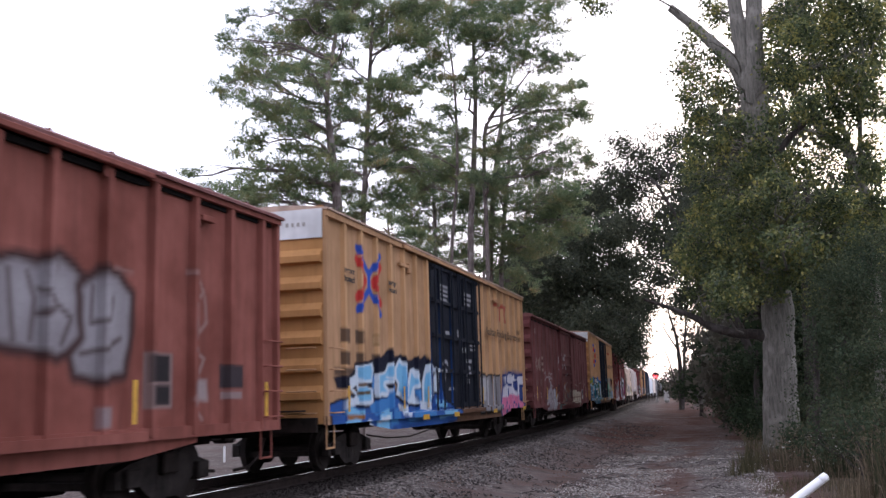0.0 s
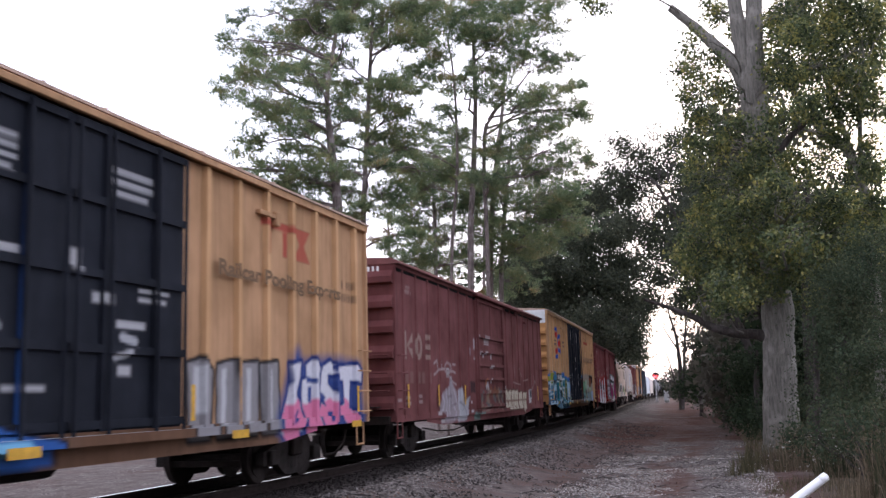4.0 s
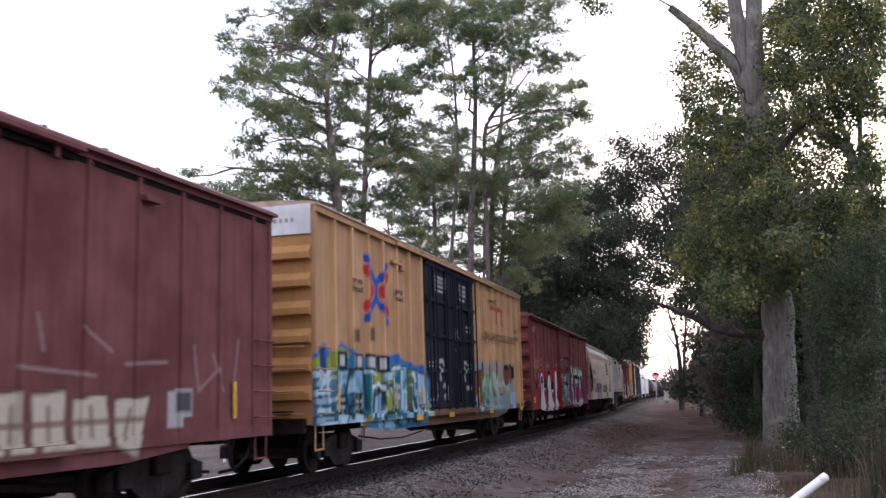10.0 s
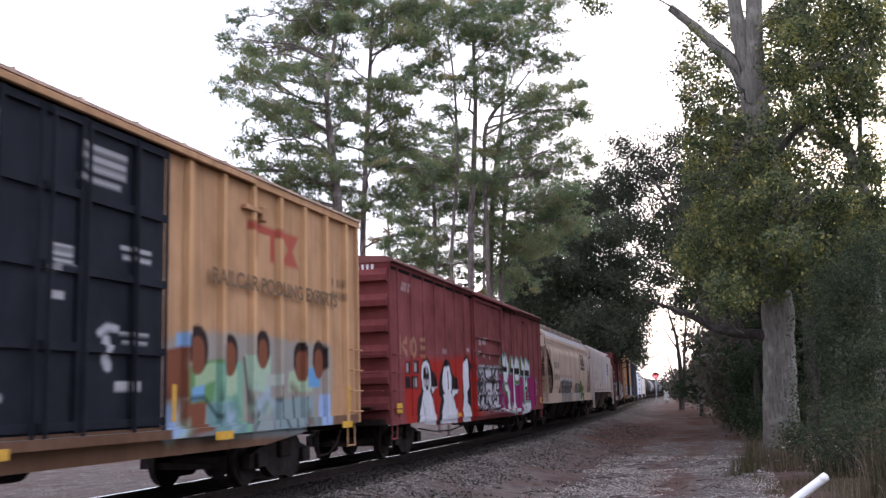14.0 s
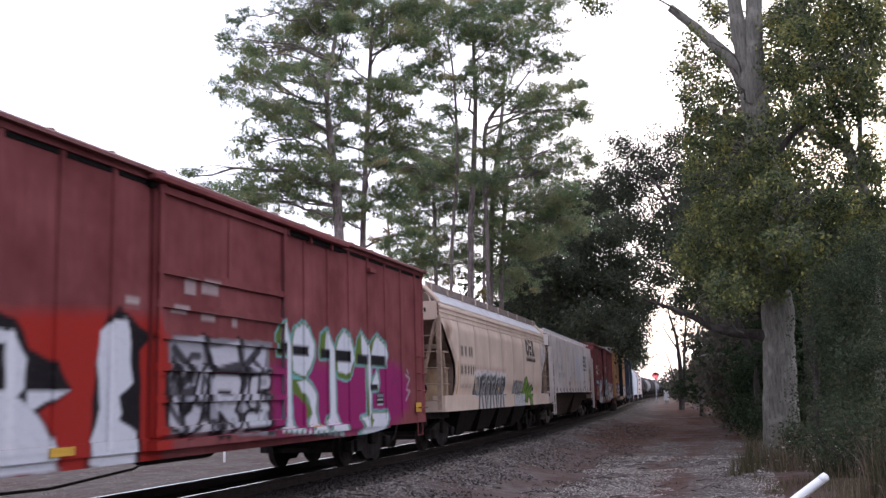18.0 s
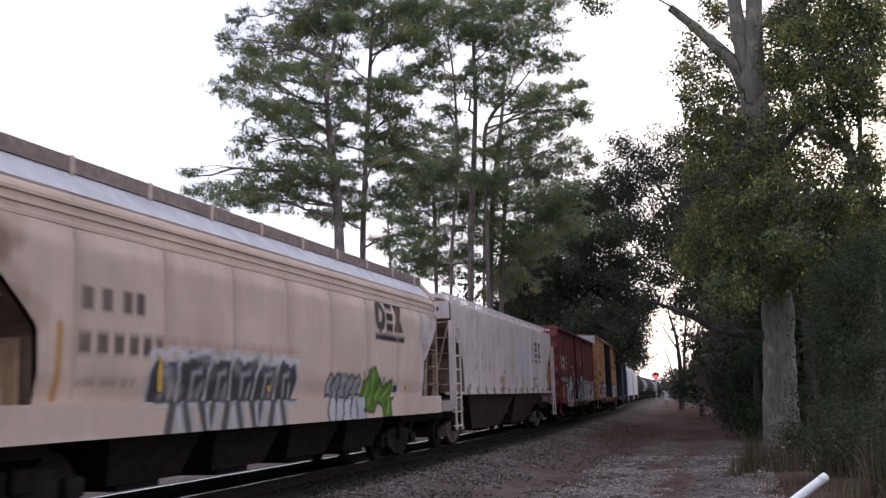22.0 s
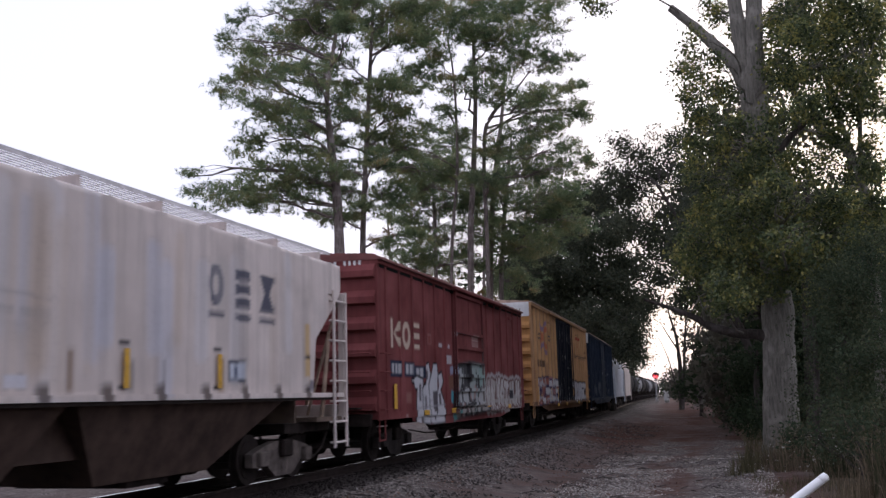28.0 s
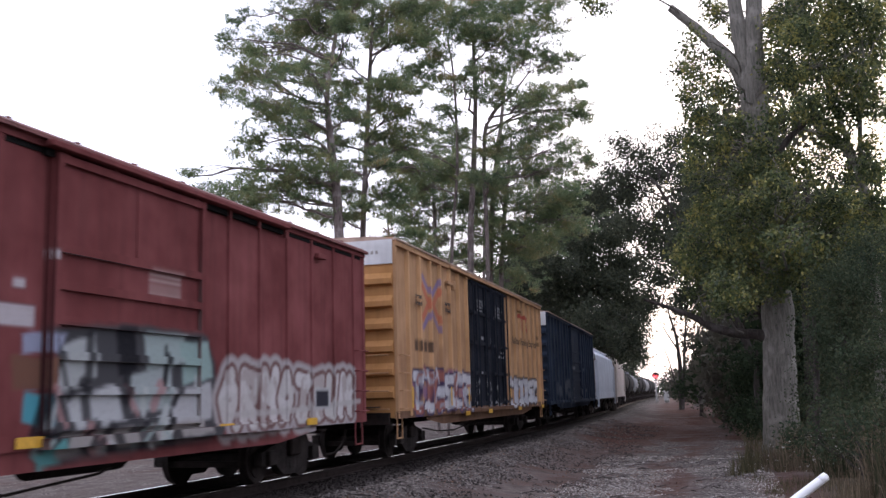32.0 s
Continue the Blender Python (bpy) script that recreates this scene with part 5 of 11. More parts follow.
def boxcar(label, L, eave, sill, body, end_mat, roof_mat, posts, post_w, post_d, door, paint=None, white_top=0.0, ribs=(1.11, 0.572), centre_sill=0.25, trucks=2.45, step=0.034, overhang=0.04, eave_shades=False, group="cars of the freight train"):
    """A boxcar; u counts from the end that leads, x to the near side, z from the rail."""
    car = tagged(new("boxcar"), label, "boxcar", group)
    h = L / 2
    X = 1.52
    d0, d1 = door["u0"], door["u1"]
    zs = fine_z(sill, eave, fine=step, coarse=max(0.042 if body is M_TAN else 0.055, step))
    for a, b in ((0.0, d0), (d1, L)):
        us = np.linspace(a, b, int((b - a) / step) + 1)
        wall_sheet("side_sheet", us, zs, X, body, car, paint, h)
    for u in posts:
        post("post", u, post_w, post_d, fine_z(sill + 0.02, eave - 0.06, fine=step), X + 0.001, M_TANPOST if body is M_TAN else body, car, paint, h)
    for u in (0.06, L - 0.06):
        post("corner_post", u, 0.14, post_d * 0.8, fine_z(sill - 0.02, eave), X + 0.001, body, car, paint, h)
    # top chord and side sill
    slab("top_chord", 0, L, eave - 0.1, eave + 0.02, X - 0.02, X + post_d + 0.012, body, car, None, h, step=0.5)
    slab("side_sill", 0.0, L, sill - 0.02, sill + 0.14, X - 0.02, X + post_d * 0.75, M_SILL if body is M_TAN else body, car, paint, h)
    if centre_sill:
        us = [1.6, 3.9, L - 3.9, L - 1.6]
        lo = [sill - 0.02, sill - centre_sill, sill - centre_sill, sill - 0.02]
        slab_u = np.linspace(2.4, L - 2.4, int((L - 4.8) / 0.1))
        depth = np.interp(slab_u, us, lo)
        u = np.repeat(slab_u, 4)
        z = np.stack([np.full(len(slab_u), sill - 0.02), sill - 0.02 + (depth - sill + 0.02) * 0.33, sill - 0.02 + (depth - sill + 0.02) * 0.66, depth], -1).ravel()
        coated("sill_skirt", u, z, np.full(len(u), X - 0.01), [grid_faces(len(slab_u), 4)], M_SILL if body is M_TAN else body, car, paint, h)
    # far side, floor, ends, roof
    part("far_side", box(bmesh.new(), -X, -X + 0.06, -h, h, sill, eave), body, car)
    part("floor", box(bmesh.new(), -1.45, 1.45, -h + 0.05, h - 0.05, 0.98, 1.1), M_STEEL, car)
    part("underframe", box(bmesh.new(), -0.35, 0.35, -h + 0.1, h - 0.1, 0.72, 1.0), M_STEEL, car)
    for u in np.linspace(3.6, L - 3.6, 6):
        part("cross_bearer", prism(bmesh.new(), [(-1.45, 1.0), (1.45, 1.0), (1.45, 0.9), (0.4, 0.72), (-0.4, 0.72), (-1.45, 0.9)], u - h - 0.06, u - h + 0.06), M_STEEL, car)
    bm = rod(bmesh.new(), (0.6, 0.9, 0.72), (0.6, -0.9, 0.72), 0.2, 12)
    part("brake_reservoir", bm, M_STEEL, car)
    for sgn in (-1, 1):
        y = sgn * h
        top = eave - white_top
        bm = box(bmesh.new(), -X + 0.0, X, min(y, y - sgn * 0.05), max(y, y - sgn * 0.05), sill, eave + 0.1)
        part("end_wall", bm, end_mat, car)
        foot, pitch = ribs
        for i in range(6):
            z = foot + pitch * i
            out = y + sgn * 0.11
            bm = bmesh.new()
            # pressed corrugation: sloping top, flat face, undercut below, tapering at its ends
            sec = [(y, z), (out, z + 0.035), (out, z + pitch * 0.3), (y, z + pitch * 0.56)]
            a = [bm.verts.new((X - 0.02, yy, zz)) for yy, zz in sec]
            b = [bm.verts.new((X - 0.16, y + (yy - y), zz)) for yy, zz in sec]
            c = [bm.verts.new((-X + 0.16, yy, zz)) for yy, zz in sec]
            a = [bm.verts.new((X - 0.03, y + sgn * 0.003, zz)) for yy, zz in sec] if sgn > 0 else a
            e = [bm.verts.new((-X + 0.03, y + sgn * 0.003, zz)) for yy, zz in sec]
            for p, q in ((a, b), (b, c), (c, e)):
                for k in range(3):
                    bm.faces.new((p[k], p[k + 1], q[k + 1], q[k]))
            bm.faces.new(a)
            bmesh.ops.recalc_face_normals(bm, faces=bm.faces[:])
            part("end_rib", bm, end_mat, car)
        if white_top:
            yy = y + sgn * 0.004
            part("white_end_panel", box(bmesh.new(), -X + 0.02, X - 0.01, min(yy, yy + sgn * 0.035), max(yy, yy + sgn * 0.035), top, eave + 0.04), M_ENDWHITE, car, "white-painted upper end panel")
        part("end_sill", box(bmesh.new(), -1.4, 1.4, min(y, y + sgn * 0.12), max(y, y + sgn * 0.12), 0.8, sill + 0.12, 0.01), M_STEEL, car)
        bm = box(bmesh.new(), -1.2, 1.2, min(y + sgn * 0.12, y + sgn * 0.4), max(y + sgn * 0.12, y + sgn * 0.4), 1.18, 1.21)
        part("crossover_platform", bm, M_STEEL, car)
    xo = X + post_d + overhang
    ridge = eave + 0.17
    if roof_mat is M_ROOFRED:
        # a pressed eave: a short upright edge, then a steep curb up to the flat roof
        ridge = eave + 0.2
        curb = [(xo, eave - 0.02), (xo, eave + 0.025), (xo - 0.17, eave + 0.115), (0.6, ridge - 0.03), (0, ridge)]
        part("roof", prism(bmesh.new(), [(-x, z) for x, z in curb] + [(x, z) for x, z in curb[-2::-1]], -h - 0.02, h + 0.02), roof_mat, car)
    else:
        part("roof", prism(bmesh.new(), [(-xo, eave + 0.02), (xo, eave + 0.02), (xo, eave + 0.06), (0.9, ridge - 0.03), (0, ridge), (-0.9, ridge - 0.03), (-xo, eave + 0.06)], -h - 0.02, h + 0.02), roof_mat, car)
    xs, zs0 = (xo - 0.19, eave + 0.122) if roof_mat is M_ROOFRED else (xo - 0.02, eave + 0.066)
    for u in np.linspace(0.9, L - 0.9, int(L / 1.15)):
        part("roof_seam", prism(bmesh.new(), [(-xs, zs0), (0, ridge + 0.006), (xs, zs0), (xs, zs0 + 0.028), (0, ridge + 0.035), (-xs, zs0 + 0.028)], u - h - 0.03, u - h + 0.03), roof_mat, car)
    # door
    dm = door["mat"]
    z0, z1 = sill + 0.14, eave - 0.12
    leaves_n = door.get("leaves", 1)
    wd = (d1 - d0) / leaves_n
    back = X - 0.03
    for i in range(leaves_n):
        a, b = d0 + i * wd, d0 + (i + 1) * wd
        leaf_ob = slab("door", a + 0.015, b - 0.015, z0, z1, back - 0.05, X + door["proud"], dm, car, paint, h, door.get("label", ""))
        xf = X + door["proud"] + 0.001
        for j in door["rails"]:
            zz = z0 + 0.03 + (z1 - z0 - 0.14) * j
            slab("door_rail", a + 0.05, b - 0.05, zz, zz + 0.1, xf - 0.001, xf + 0.05, dm, leaf_ob, paint, h)
        for uu in door["stiles"]:
            c = a + (b - a) * uu
            slab("door_stile", c - 0.05, c + 0.05, z0, z1, xf, xf + 0.057, dm, leaf_ob, paint, h)
        if door.get("bars"):
            for uu in door["bars"]:
                c = a + (b - a) * uu
                bm = rod(bmesh.new(), (xf + 0.1, c - h, z0 - 0.1), (xf + 0.1, c - h, z1 - 0.05), 0.024, 8)
                bar = part("lock_bar", bm, dm, leaf_ob)
    lead = 0 if leaves_n == 1 else 2.4
    slab("door_track", d0 - lead, d1 + door.get("track", 2.6), sill - 0.02, sill + 0.1, X + 0.02, X + 0.16, M_SILL if body is M_TAN else body, car, paint, h)
    if leaves_n > 1:
        part("door_header", box(bmesh.new(), X + 0.02, X + 0.15, d0 - h - (0 if leaves_n == 1 else 2.4), d1 - h + door.get("track", 2.6), eave - 0.1, eave - 0.01, 0.01), body, car)
    if leaves_n == 1:
        # black strip drawn as the shade under the door hood, and the hangers that cross it
        a, b = d0 - h, d1 - h + door.get("track", 2.6)
        part("door_hood", box(bmesh.new(), X + 0.02, X + 0.19, a - 0.15, b, eave - 0.1, eave - 0.025, 0.01), body, car)
        part("hood_shade", box(bmesh.new(), X + 0.004, X + 0.066, a - 0.1, b - 0.05, eave - 0.19, eave - 0.112), M_SHADEBLACK, car)
        for y in np.arange(a + 0.2, b, 0.95):
            part("door_hanger", box(bmesh.new(), X + 0.04, X + 0.1, y - 0.03, y + 0.03, eave - 0.24, eave - 0.1), body, car)
        part("upper_stile", box(bmesh.new(), X + 0.061, X + 0.075, a + (d1 - d0) * 0.5 - 0.015, a + (d1 - d0) * 0.5 + 0.015, z0 + (z1 - z0) * 0.68, z1 - 0.12), body, car)
        part("roof_ladder_stop", box(bmesh.new(), X + 0.03, X + 0.12, d1 - h + 3.9, d1 - h + 4.25, eave - 0.42, eave - 0.33, 0.01), body, car)
    # black strips between the posts stand in for the shade under the eave
    if eave_shades:
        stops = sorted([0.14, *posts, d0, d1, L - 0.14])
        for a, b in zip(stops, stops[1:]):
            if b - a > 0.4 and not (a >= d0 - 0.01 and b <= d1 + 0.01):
                part("eave_shade", box(bmesh.new(), X + 0.001, X + post_d * 0.4, a + post_w * 0.6 - h, b - post_w * 0.6 - h, eave - 0.165, eave - 0.102), M_SHADEBLACK, car)
    # ladders and steps at the corners
    rungs = (1.15, 1.55, 1.95, 2.35)
    ladder(car, X + post_d * 0.8, 0.1, 0.62, rungs, h, door.get("rod") or end_mat)
    ladder(car, X + post_d * 0.8, L - 0.62, L - 0.1, rungs, h, door.get("rod") or end_mat)
    ladder(car, -h - 0.1, 0.85, 1.4, rungs, h, door.get("rod") or end_mat, side=False)
    for u in (0.14, L - 0.5):
        bm = bmesh.new()
        for uu in (u, u + 0.36):
            rod(bm, (X - 0.02, uu - h, sill), (X - 0.02, uu - h, 0.48), 0.018)
        rod(bm, (X - 0.02, u - h, 0.5), (X - 0.02, u + 0.36 - h, 0.5), 0.02)
        part("stirrup_step", bm, body, car)
    bm = bmesh.new()
    pts = [(1.15, 3.2, 0.62), (1.2, 4.4, 0.5), (1.2, 6.0, 0.46), (1.2, 7.6, 0.56), (1.1, 8.6, 0.78)]
    for a, b in zip(pts, pts[1:]):
        rod(bm, (a[0], a[1] - h, a[2]), (b[0], b[1] - h, b[2]), 0.018)
    part("brake_rod", bm, M_STEEL, car)
    running_gear(car, h, (-h + trucks, h - trucks))
    return car


def hopper(label, L, body, paint, section, slant, sill, ribs, rib_w, rib_d, bays, walk_z, trucks=1.7, rail_walk=True, bands=(), name="covered_hopper"):
    """A covered hopper. section: (x, z) from the bottom edge of the side up to the roof's middle; slant: (z, u) of the cut-away end."""
    car = tagged(new(name), label, "hopper car", "cars of the freight train")
    h = L / 2
    sec = np.array(section, float)
    d = np.concatenate([[0], np.cumsum(np.hypot(*np.diff(sec, axis=0).T))])
    t = np.linspace(0, d[-1], int(d[-1] / 0.055))
    px, pz = np.interp(t, d, sec[:, 0]), np.interp(t, d, sec[:, 1])
    sl = np.array(slant, float)
    nu = int(L / (0.045 if paint else 0.2))
    w = np.linspace(0, 1, nu)[:, None]
    start = np.interp(pz, sl[:, 0], sl[:, 1])[None]
    u = start + (L - 2 * start) * w
    skin = np.broadcast_to(px, u.shape).copy()
    if isinstance(ribs, list):
        # each panel between two seams swells outward
        swell = np.abs(np.sin(np.pi * (u - ribs[0]) / (ribs[1] - ribs[0]))) ** 0.6
        skin += 0.07 * swell * np.clip((pz - 1.45) / 0.3, 0, 1) * np.clip((3.5 - pz) / 0.25, 0, 1)
    coated("near_side", u.ravel(), np.broadcast_to(pz, u.shape).ravel(), skin.ravel(), [grid_faces(nu, len(t))], body, car, paint, h, smooth=True)
    st2 = np.full((1, len(sec)), 0.1)
    u2 = st2 + (L - 2 * st2) * np.linspace(0, 1, 8)[:, None]
    coated("far_side", u2.ravel(), np.broadcast_to(sec[:, 1], u2.shape).ravel(), np.broadcast_to(-sec[:, 0], u2.shape).ravel(), [grid_faces(8, len(sec))[:, ::-1]], body, car, None, h, smooth=True)
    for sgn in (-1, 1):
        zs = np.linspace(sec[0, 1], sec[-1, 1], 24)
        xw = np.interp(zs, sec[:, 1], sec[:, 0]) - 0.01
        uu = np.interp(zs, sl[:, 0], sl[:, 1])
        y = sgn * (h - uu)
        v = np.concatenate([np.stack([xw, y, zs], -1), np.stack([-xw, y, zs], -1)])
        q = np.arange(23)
        me = mesh_np("end_slope", v, [np.stack([q, q + 1, q + 25, q + 24], -1)], M_ENDSHADE)
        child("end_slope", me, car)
    for uu in ribs if isinstance(ribs, list) else [L * (k + 0.5) / ribs for k in range(ribs)]:
        lo = sec[0, 1] + 0.02
        hi = sec[sec[:, 0] >= sec[:, 0].max() - 0.06][-1, 1]
        s0 = np.interp(np.linspace(lo, hi, 30), sl[:, 0], sl[:, 1])
        zz = np.linspace(lo, hi, 30)
        edge = min(uu, L - uu)
        zz = zz[s0 < edge - rib_w]
        if len(zz) < 3:
            continue
        zz = np.linspace(zz[0], zz[-1], 40)
        xb = np.interp(zz, sec[:, 1], sec[:, 0])
        du = np.array([-0.5, -0.22, 0.22, 0.5]) * rib_w + uu
        dx = np.array([-0.002, 1, 1, -0.002]) * rib_d
        gu, gz = np.meshgrid(du, zz, indexing="ij")
        gx = xb[None] + dx[:, None]
        coated("side_post", gu.ravel(), gz.ravel(), gx.ravel(), [grid_faces(4, 40)], body, car, paint, h)
    for z0, z1, out in bands:
        xb = np.interp((z0 + z1) / 2, sec[:, 1], sec[:, 0])
        part("roof_band", box(bmesh.new(), xb - 0.1, xb + out, -h + 0.1, h - 0.1, z0, z1, 0.008), body, car)
    # sill beam along the bottom of the side
    slab("side_sill", 0.05, L - 0.05, sill[0], sill[1], 1.3, 1.64 if rail_walk else 1.56, body, car, paint, h)
    if not rail_walk:
        part("drip_strip", box(bmesh.new(), 1.44, 1.53, -h + 0.6, h - 0.6, sill[0] - 0.05, sill[0] - 0.004), M_STEEL, car)
    part("far_sill", box(bmesh.new(), -1.56, -1.35, -h + 0.05, h - 0.05, sill[0], sill[1]), body, car)
    part("centre_sill", box(bmesh.new(), -0.3, 0.3, -h + 0.05, h - 0.05, 0.75, 1.05), M_STEEL, car)
    # discharge bays: sloping chutes under the body
    lo_z, bay_mat = bays[1], bays[2]
    spans = bays[0]
    if isinstance(spans, int):
        w = (L - 5.8) / spans
        spans = [(2.9 + w * k, 2.9 + w * (k + 1), 2.9 + w * (k + 0.5) - 0.85, 2.9 + w * (k + 0.5) + 0.85) for k in range(spans)]
    for a, b, c, d in spans:
        bm = bmesh.new()
        top = [bm.verts.new((x, y - h, sec[0, 1])) for x, y in ((-1.4, a), (1.4, a), (1.4, b), (-1.4, b))]
        m = (c + d) / 2
        bot = [bm.verts.new((x, y - h, lo_z)) for x, y in ((-1.0, c), (1.0, c), (1.0, d), (-1.0, d))]
        bm.faces.new(bot[::-1])
        for i in range(4):
            bm.faces.new((top[i], top[(i + 1) % 4], bot[(i + 1) % 4], bot[i]))
        bmesh.ops.recalc_face_normals(bm, faces=bm.faces[:])
        bay = part("discharge_bay", bm, bay_mat, car)
        part("outlet_gate", box(bmesh.new(), -0.9, 0.9, m - h - 0.5, m - h + 0.5, lo_z - 0.1, lo_z), M_STEEL, bay)
    if not isinstance(bays[0], int):
        part("bay_saddle", box(bmesh.new(), -1.0, 1.0, spans[0][3] - h - 0.15, spans[1][2] - h + 0.15, 0.74, 1.5), bay_mat, car)
    top_z = 3.45
    rise = np.arange(1.3, 2.9, 0.42) if rail_walk else np.arange(0.6, top_z, 0.38)
    irons = M_CAGE if rail_walk else body
    # end cages: posts, diagonal, platform, ladders
    for sgn in (-1, 1):
        y = sgn * (h - 0.07)
        part("end_platform", box(bmesh.new(), -1.5, 1.5, min(y, y - sgn * 1.2), max(y, y - sgn * 1.2), 1.0, 1.08), body if rail_walk else M_ENDSHADE, car)
        for sx in (-1, 1):
            part("corner_post", box(bmesh.new(), sx * 1.5 - 0.06, sx * 1.5 + 0.06, y - 0.06, y + 0.06, 1.05, top_z, 0.008), irons, car)
            part("inner_post", box(bmesh.new(), sx * 0.75 - 0.03, sx * 0.75 + 0.03, y - 0.03, y + 0.03, 1.05, top_z), M_CAGE, car)
            part("diagonal_brace", rod(bmesh.new(), (sx * 1.42, y, top_z - 0.1), (sx * 0.8, y - sgn * 0.1, 1.1), 0.06 if rail_walk else 0.03), M_CAGE, car)
            part("sloped_brace", rod(bmesh.new(), (sx * 1.45, sgn * (h - 0.95), 1.05), (sx * 1.45, sgn * (h - 0.6), 2.6), 0.04), M_CAGE, car)
        ya, yb, yc = sgn * (h - 0.15), sgn * (h - 2.4), sgn * (h - 0.9)
        bm = bmesh.new()
        for xx in (-0.06, 0.06):
            bm.faces.new([bm.verts.new((xx, a, b)) for a, b in ((ya, 1.05), (yb, 1.05), (yb, 1.5), (yc, 2.3), (ya, 1.5))])
        part("shear_plate", bm, M_ENDSHADE, car)
        part("bulkhead", box(bmesh.new(), -1.3, 1.3, sgn * (h - 1.75) - 0.03, sgn * (h - 1.75) + 0.03, 1.0, 1.55), M_ENDSHADE, car)
        part("end_beam", box(bmesh.new(), -1.5, 1.5, y - 0.05, y + 0.05, 1.0, 1.3, 0.01), body, car)
        lo_h, hi_h = (3.4, 3.9) if rail_walk else (3.52, 4.0)
        part("header_plate", box(bmesh.new(), -1.46, 1.46, y - 0.03, y + 0.03, lo_h, hi_h), body, car)
        if rail_walk:
            hoop = [(1.5, 3.86), (1.46, 3.95), (1.16, 4.27), (1.0, 4.31), (-1.0, 4.31), (-1.16, 4.27), (-1.46, 3.95), (-1.5, 3.86)]
            bm = bmesh.new()
            for (xa, za), (xb, zb) in zip(hoop, hoop[1:]):
                rod(bm, (xa, y - sgn * 0.02, za), (xb, y - sgn * 0.02, zb), 0.055, 8)
            part("end_hoop", bm, body, car, "cream tubular hoop over the roof end")
            part("end_crossbeam", box(bmesh.new(), -1.42, 1.42, y - sgn * 0.45 - 0.05, y - sgn * 0.45 + 0.05, 2.66, 2.78, 0.01), M_CAGE, car)
            part("end_bulkhead", box(bmesh.new(), -1.4, 1.4, y - sgn * 1.12 - 0.03, y - sgn * 1.12 + 0.03, 1.08, 2.15), M_SLOPE, car, "rust-stained tan bulkhead sheet")
            # a black disc drawn for the dark inside the hole
            part("bulkhead_hole_disc", rod(bmesh.new(), (0.62, y - sgn * 1.085, 1.62), (0.62, y - sgn * 1.07, 1.62), 0.2, 18), M_SHADEBLACK, car)
        part("bottom_pan", box(bmesh.new(), -1.2, 1.2, min(y, y - sgn * 1.9), max(y, y - sgn * 1.9), 0.82, 0.99), M_STEEL, car)
    ladder(car, 1.5, 0.1, 0.66, rise, h, irons, r=0.014 if rail_walk else 0.022)
    ladder(car, 1.5, L - 0.66, L - 0.1, rise, h, irons, r=0.014 if rail_walk else 0.022)
    ladder(car, -h + 0.02, 0.75, 1.45, np.arange(1.3, top_z, 0.42), h, M_CAGE, side=False)
    for uu in (0.1, 0.66, L - 0.66, L - 0.1) if not rail_walk else ():
        part("ladder_rail", rod(bmesh.new(), (1.59, uu - h, 0.5), (1.59, uu - h, top_z), 0.03), irons, car)
    # roof hatches and running boards
    ridge = sec[-1, 1]
    for k in range(6):
        uu = L * (k + 0.5) / 6
        part("roof_hatch", box(bmesh.new(), -0.3, 0.3, uu - h - 0.9, uu - h + 0.9, ridge - 0.02, ridge + 0.09, 0.02), body, car)
    xw, zw = walk_z
    for sx in (-1, 1):
        bm = bmesh.new()
        if rail_walk:
            box(bm, sx * xw - 0.3, sx * xw + 0.3, -h + 0.1, h - 0.1, zw, zw + 0.035)
        else:
            for k in np.linspace(-0.28, 0.28, 8):
                box(bm, sx * xw + k - 0.007, sx * xw + k + 0.007, -h + 0.1, h - 0.1, zw, zw + 0.016)
            for k in (-0.3, 0.3):
                box(bm, sx * xw + k - 0.01, sx * xw + k + 0.01, -h + 0.1, h - 0.1, zw - 0.01, zw + 0.045)
            for uu in np.arange(0.2, L - 0.2, 0.3):
                box(bm, sx * xw - 0.3, sx * xw + 0.3, uu - h - 0.006, uu - h + 0.006, zw + 0.003, zw + 0.014)
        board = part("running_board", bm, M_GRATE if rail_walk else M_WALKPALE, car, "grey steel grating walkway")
        zr = float(np.interp(xw, sec[::-1, 0], sec[::-1, 1])) - 0.05
        for uu in np.linspace(0.5, L - 0.5, 10):
            part("board_bracket", box(bmesh.new(), sx * xw - 0.28, sx * xw + 0.28, uu - h - 0.025, uu - h + 0.025, zr, zw), body, board)
    if rail_walk:
        # roof slope with sky light put into its pale colour, toe board and the drop rails at the ends of the walkway
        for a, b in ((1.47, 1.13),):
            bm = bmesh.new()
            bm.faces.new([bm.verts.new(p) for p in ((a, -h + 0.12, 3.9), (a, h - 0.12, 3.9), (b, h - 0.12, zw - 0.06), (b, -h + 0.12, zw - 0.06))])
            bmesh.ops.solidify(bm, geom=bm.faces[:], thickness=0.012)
            part("roof_slope", bm, M_ROOFLIT, car, "upper roof slope coloured as lit by the sky")
        for sgn in (-1, 1):
            ye = sgn * (h - 0.1)
            part("drop_rail", rod(rod(bmesh.new(), (xw + 0.3, ye, zw + 0.12), (1.46, ye + sgn * 0.02, 3.2), 0.022), (1.46, ye + sgn * 0.02, 3.2), (1.5, ye, 2.6), 0.022), body, car)
        part("walk_fascia", box(bmesh.new(), xw + 0.3, xw + 0.31, -h + 0.1, h - 0.1, zw - 0.06, zw + 0.14), M_GRATE, car)
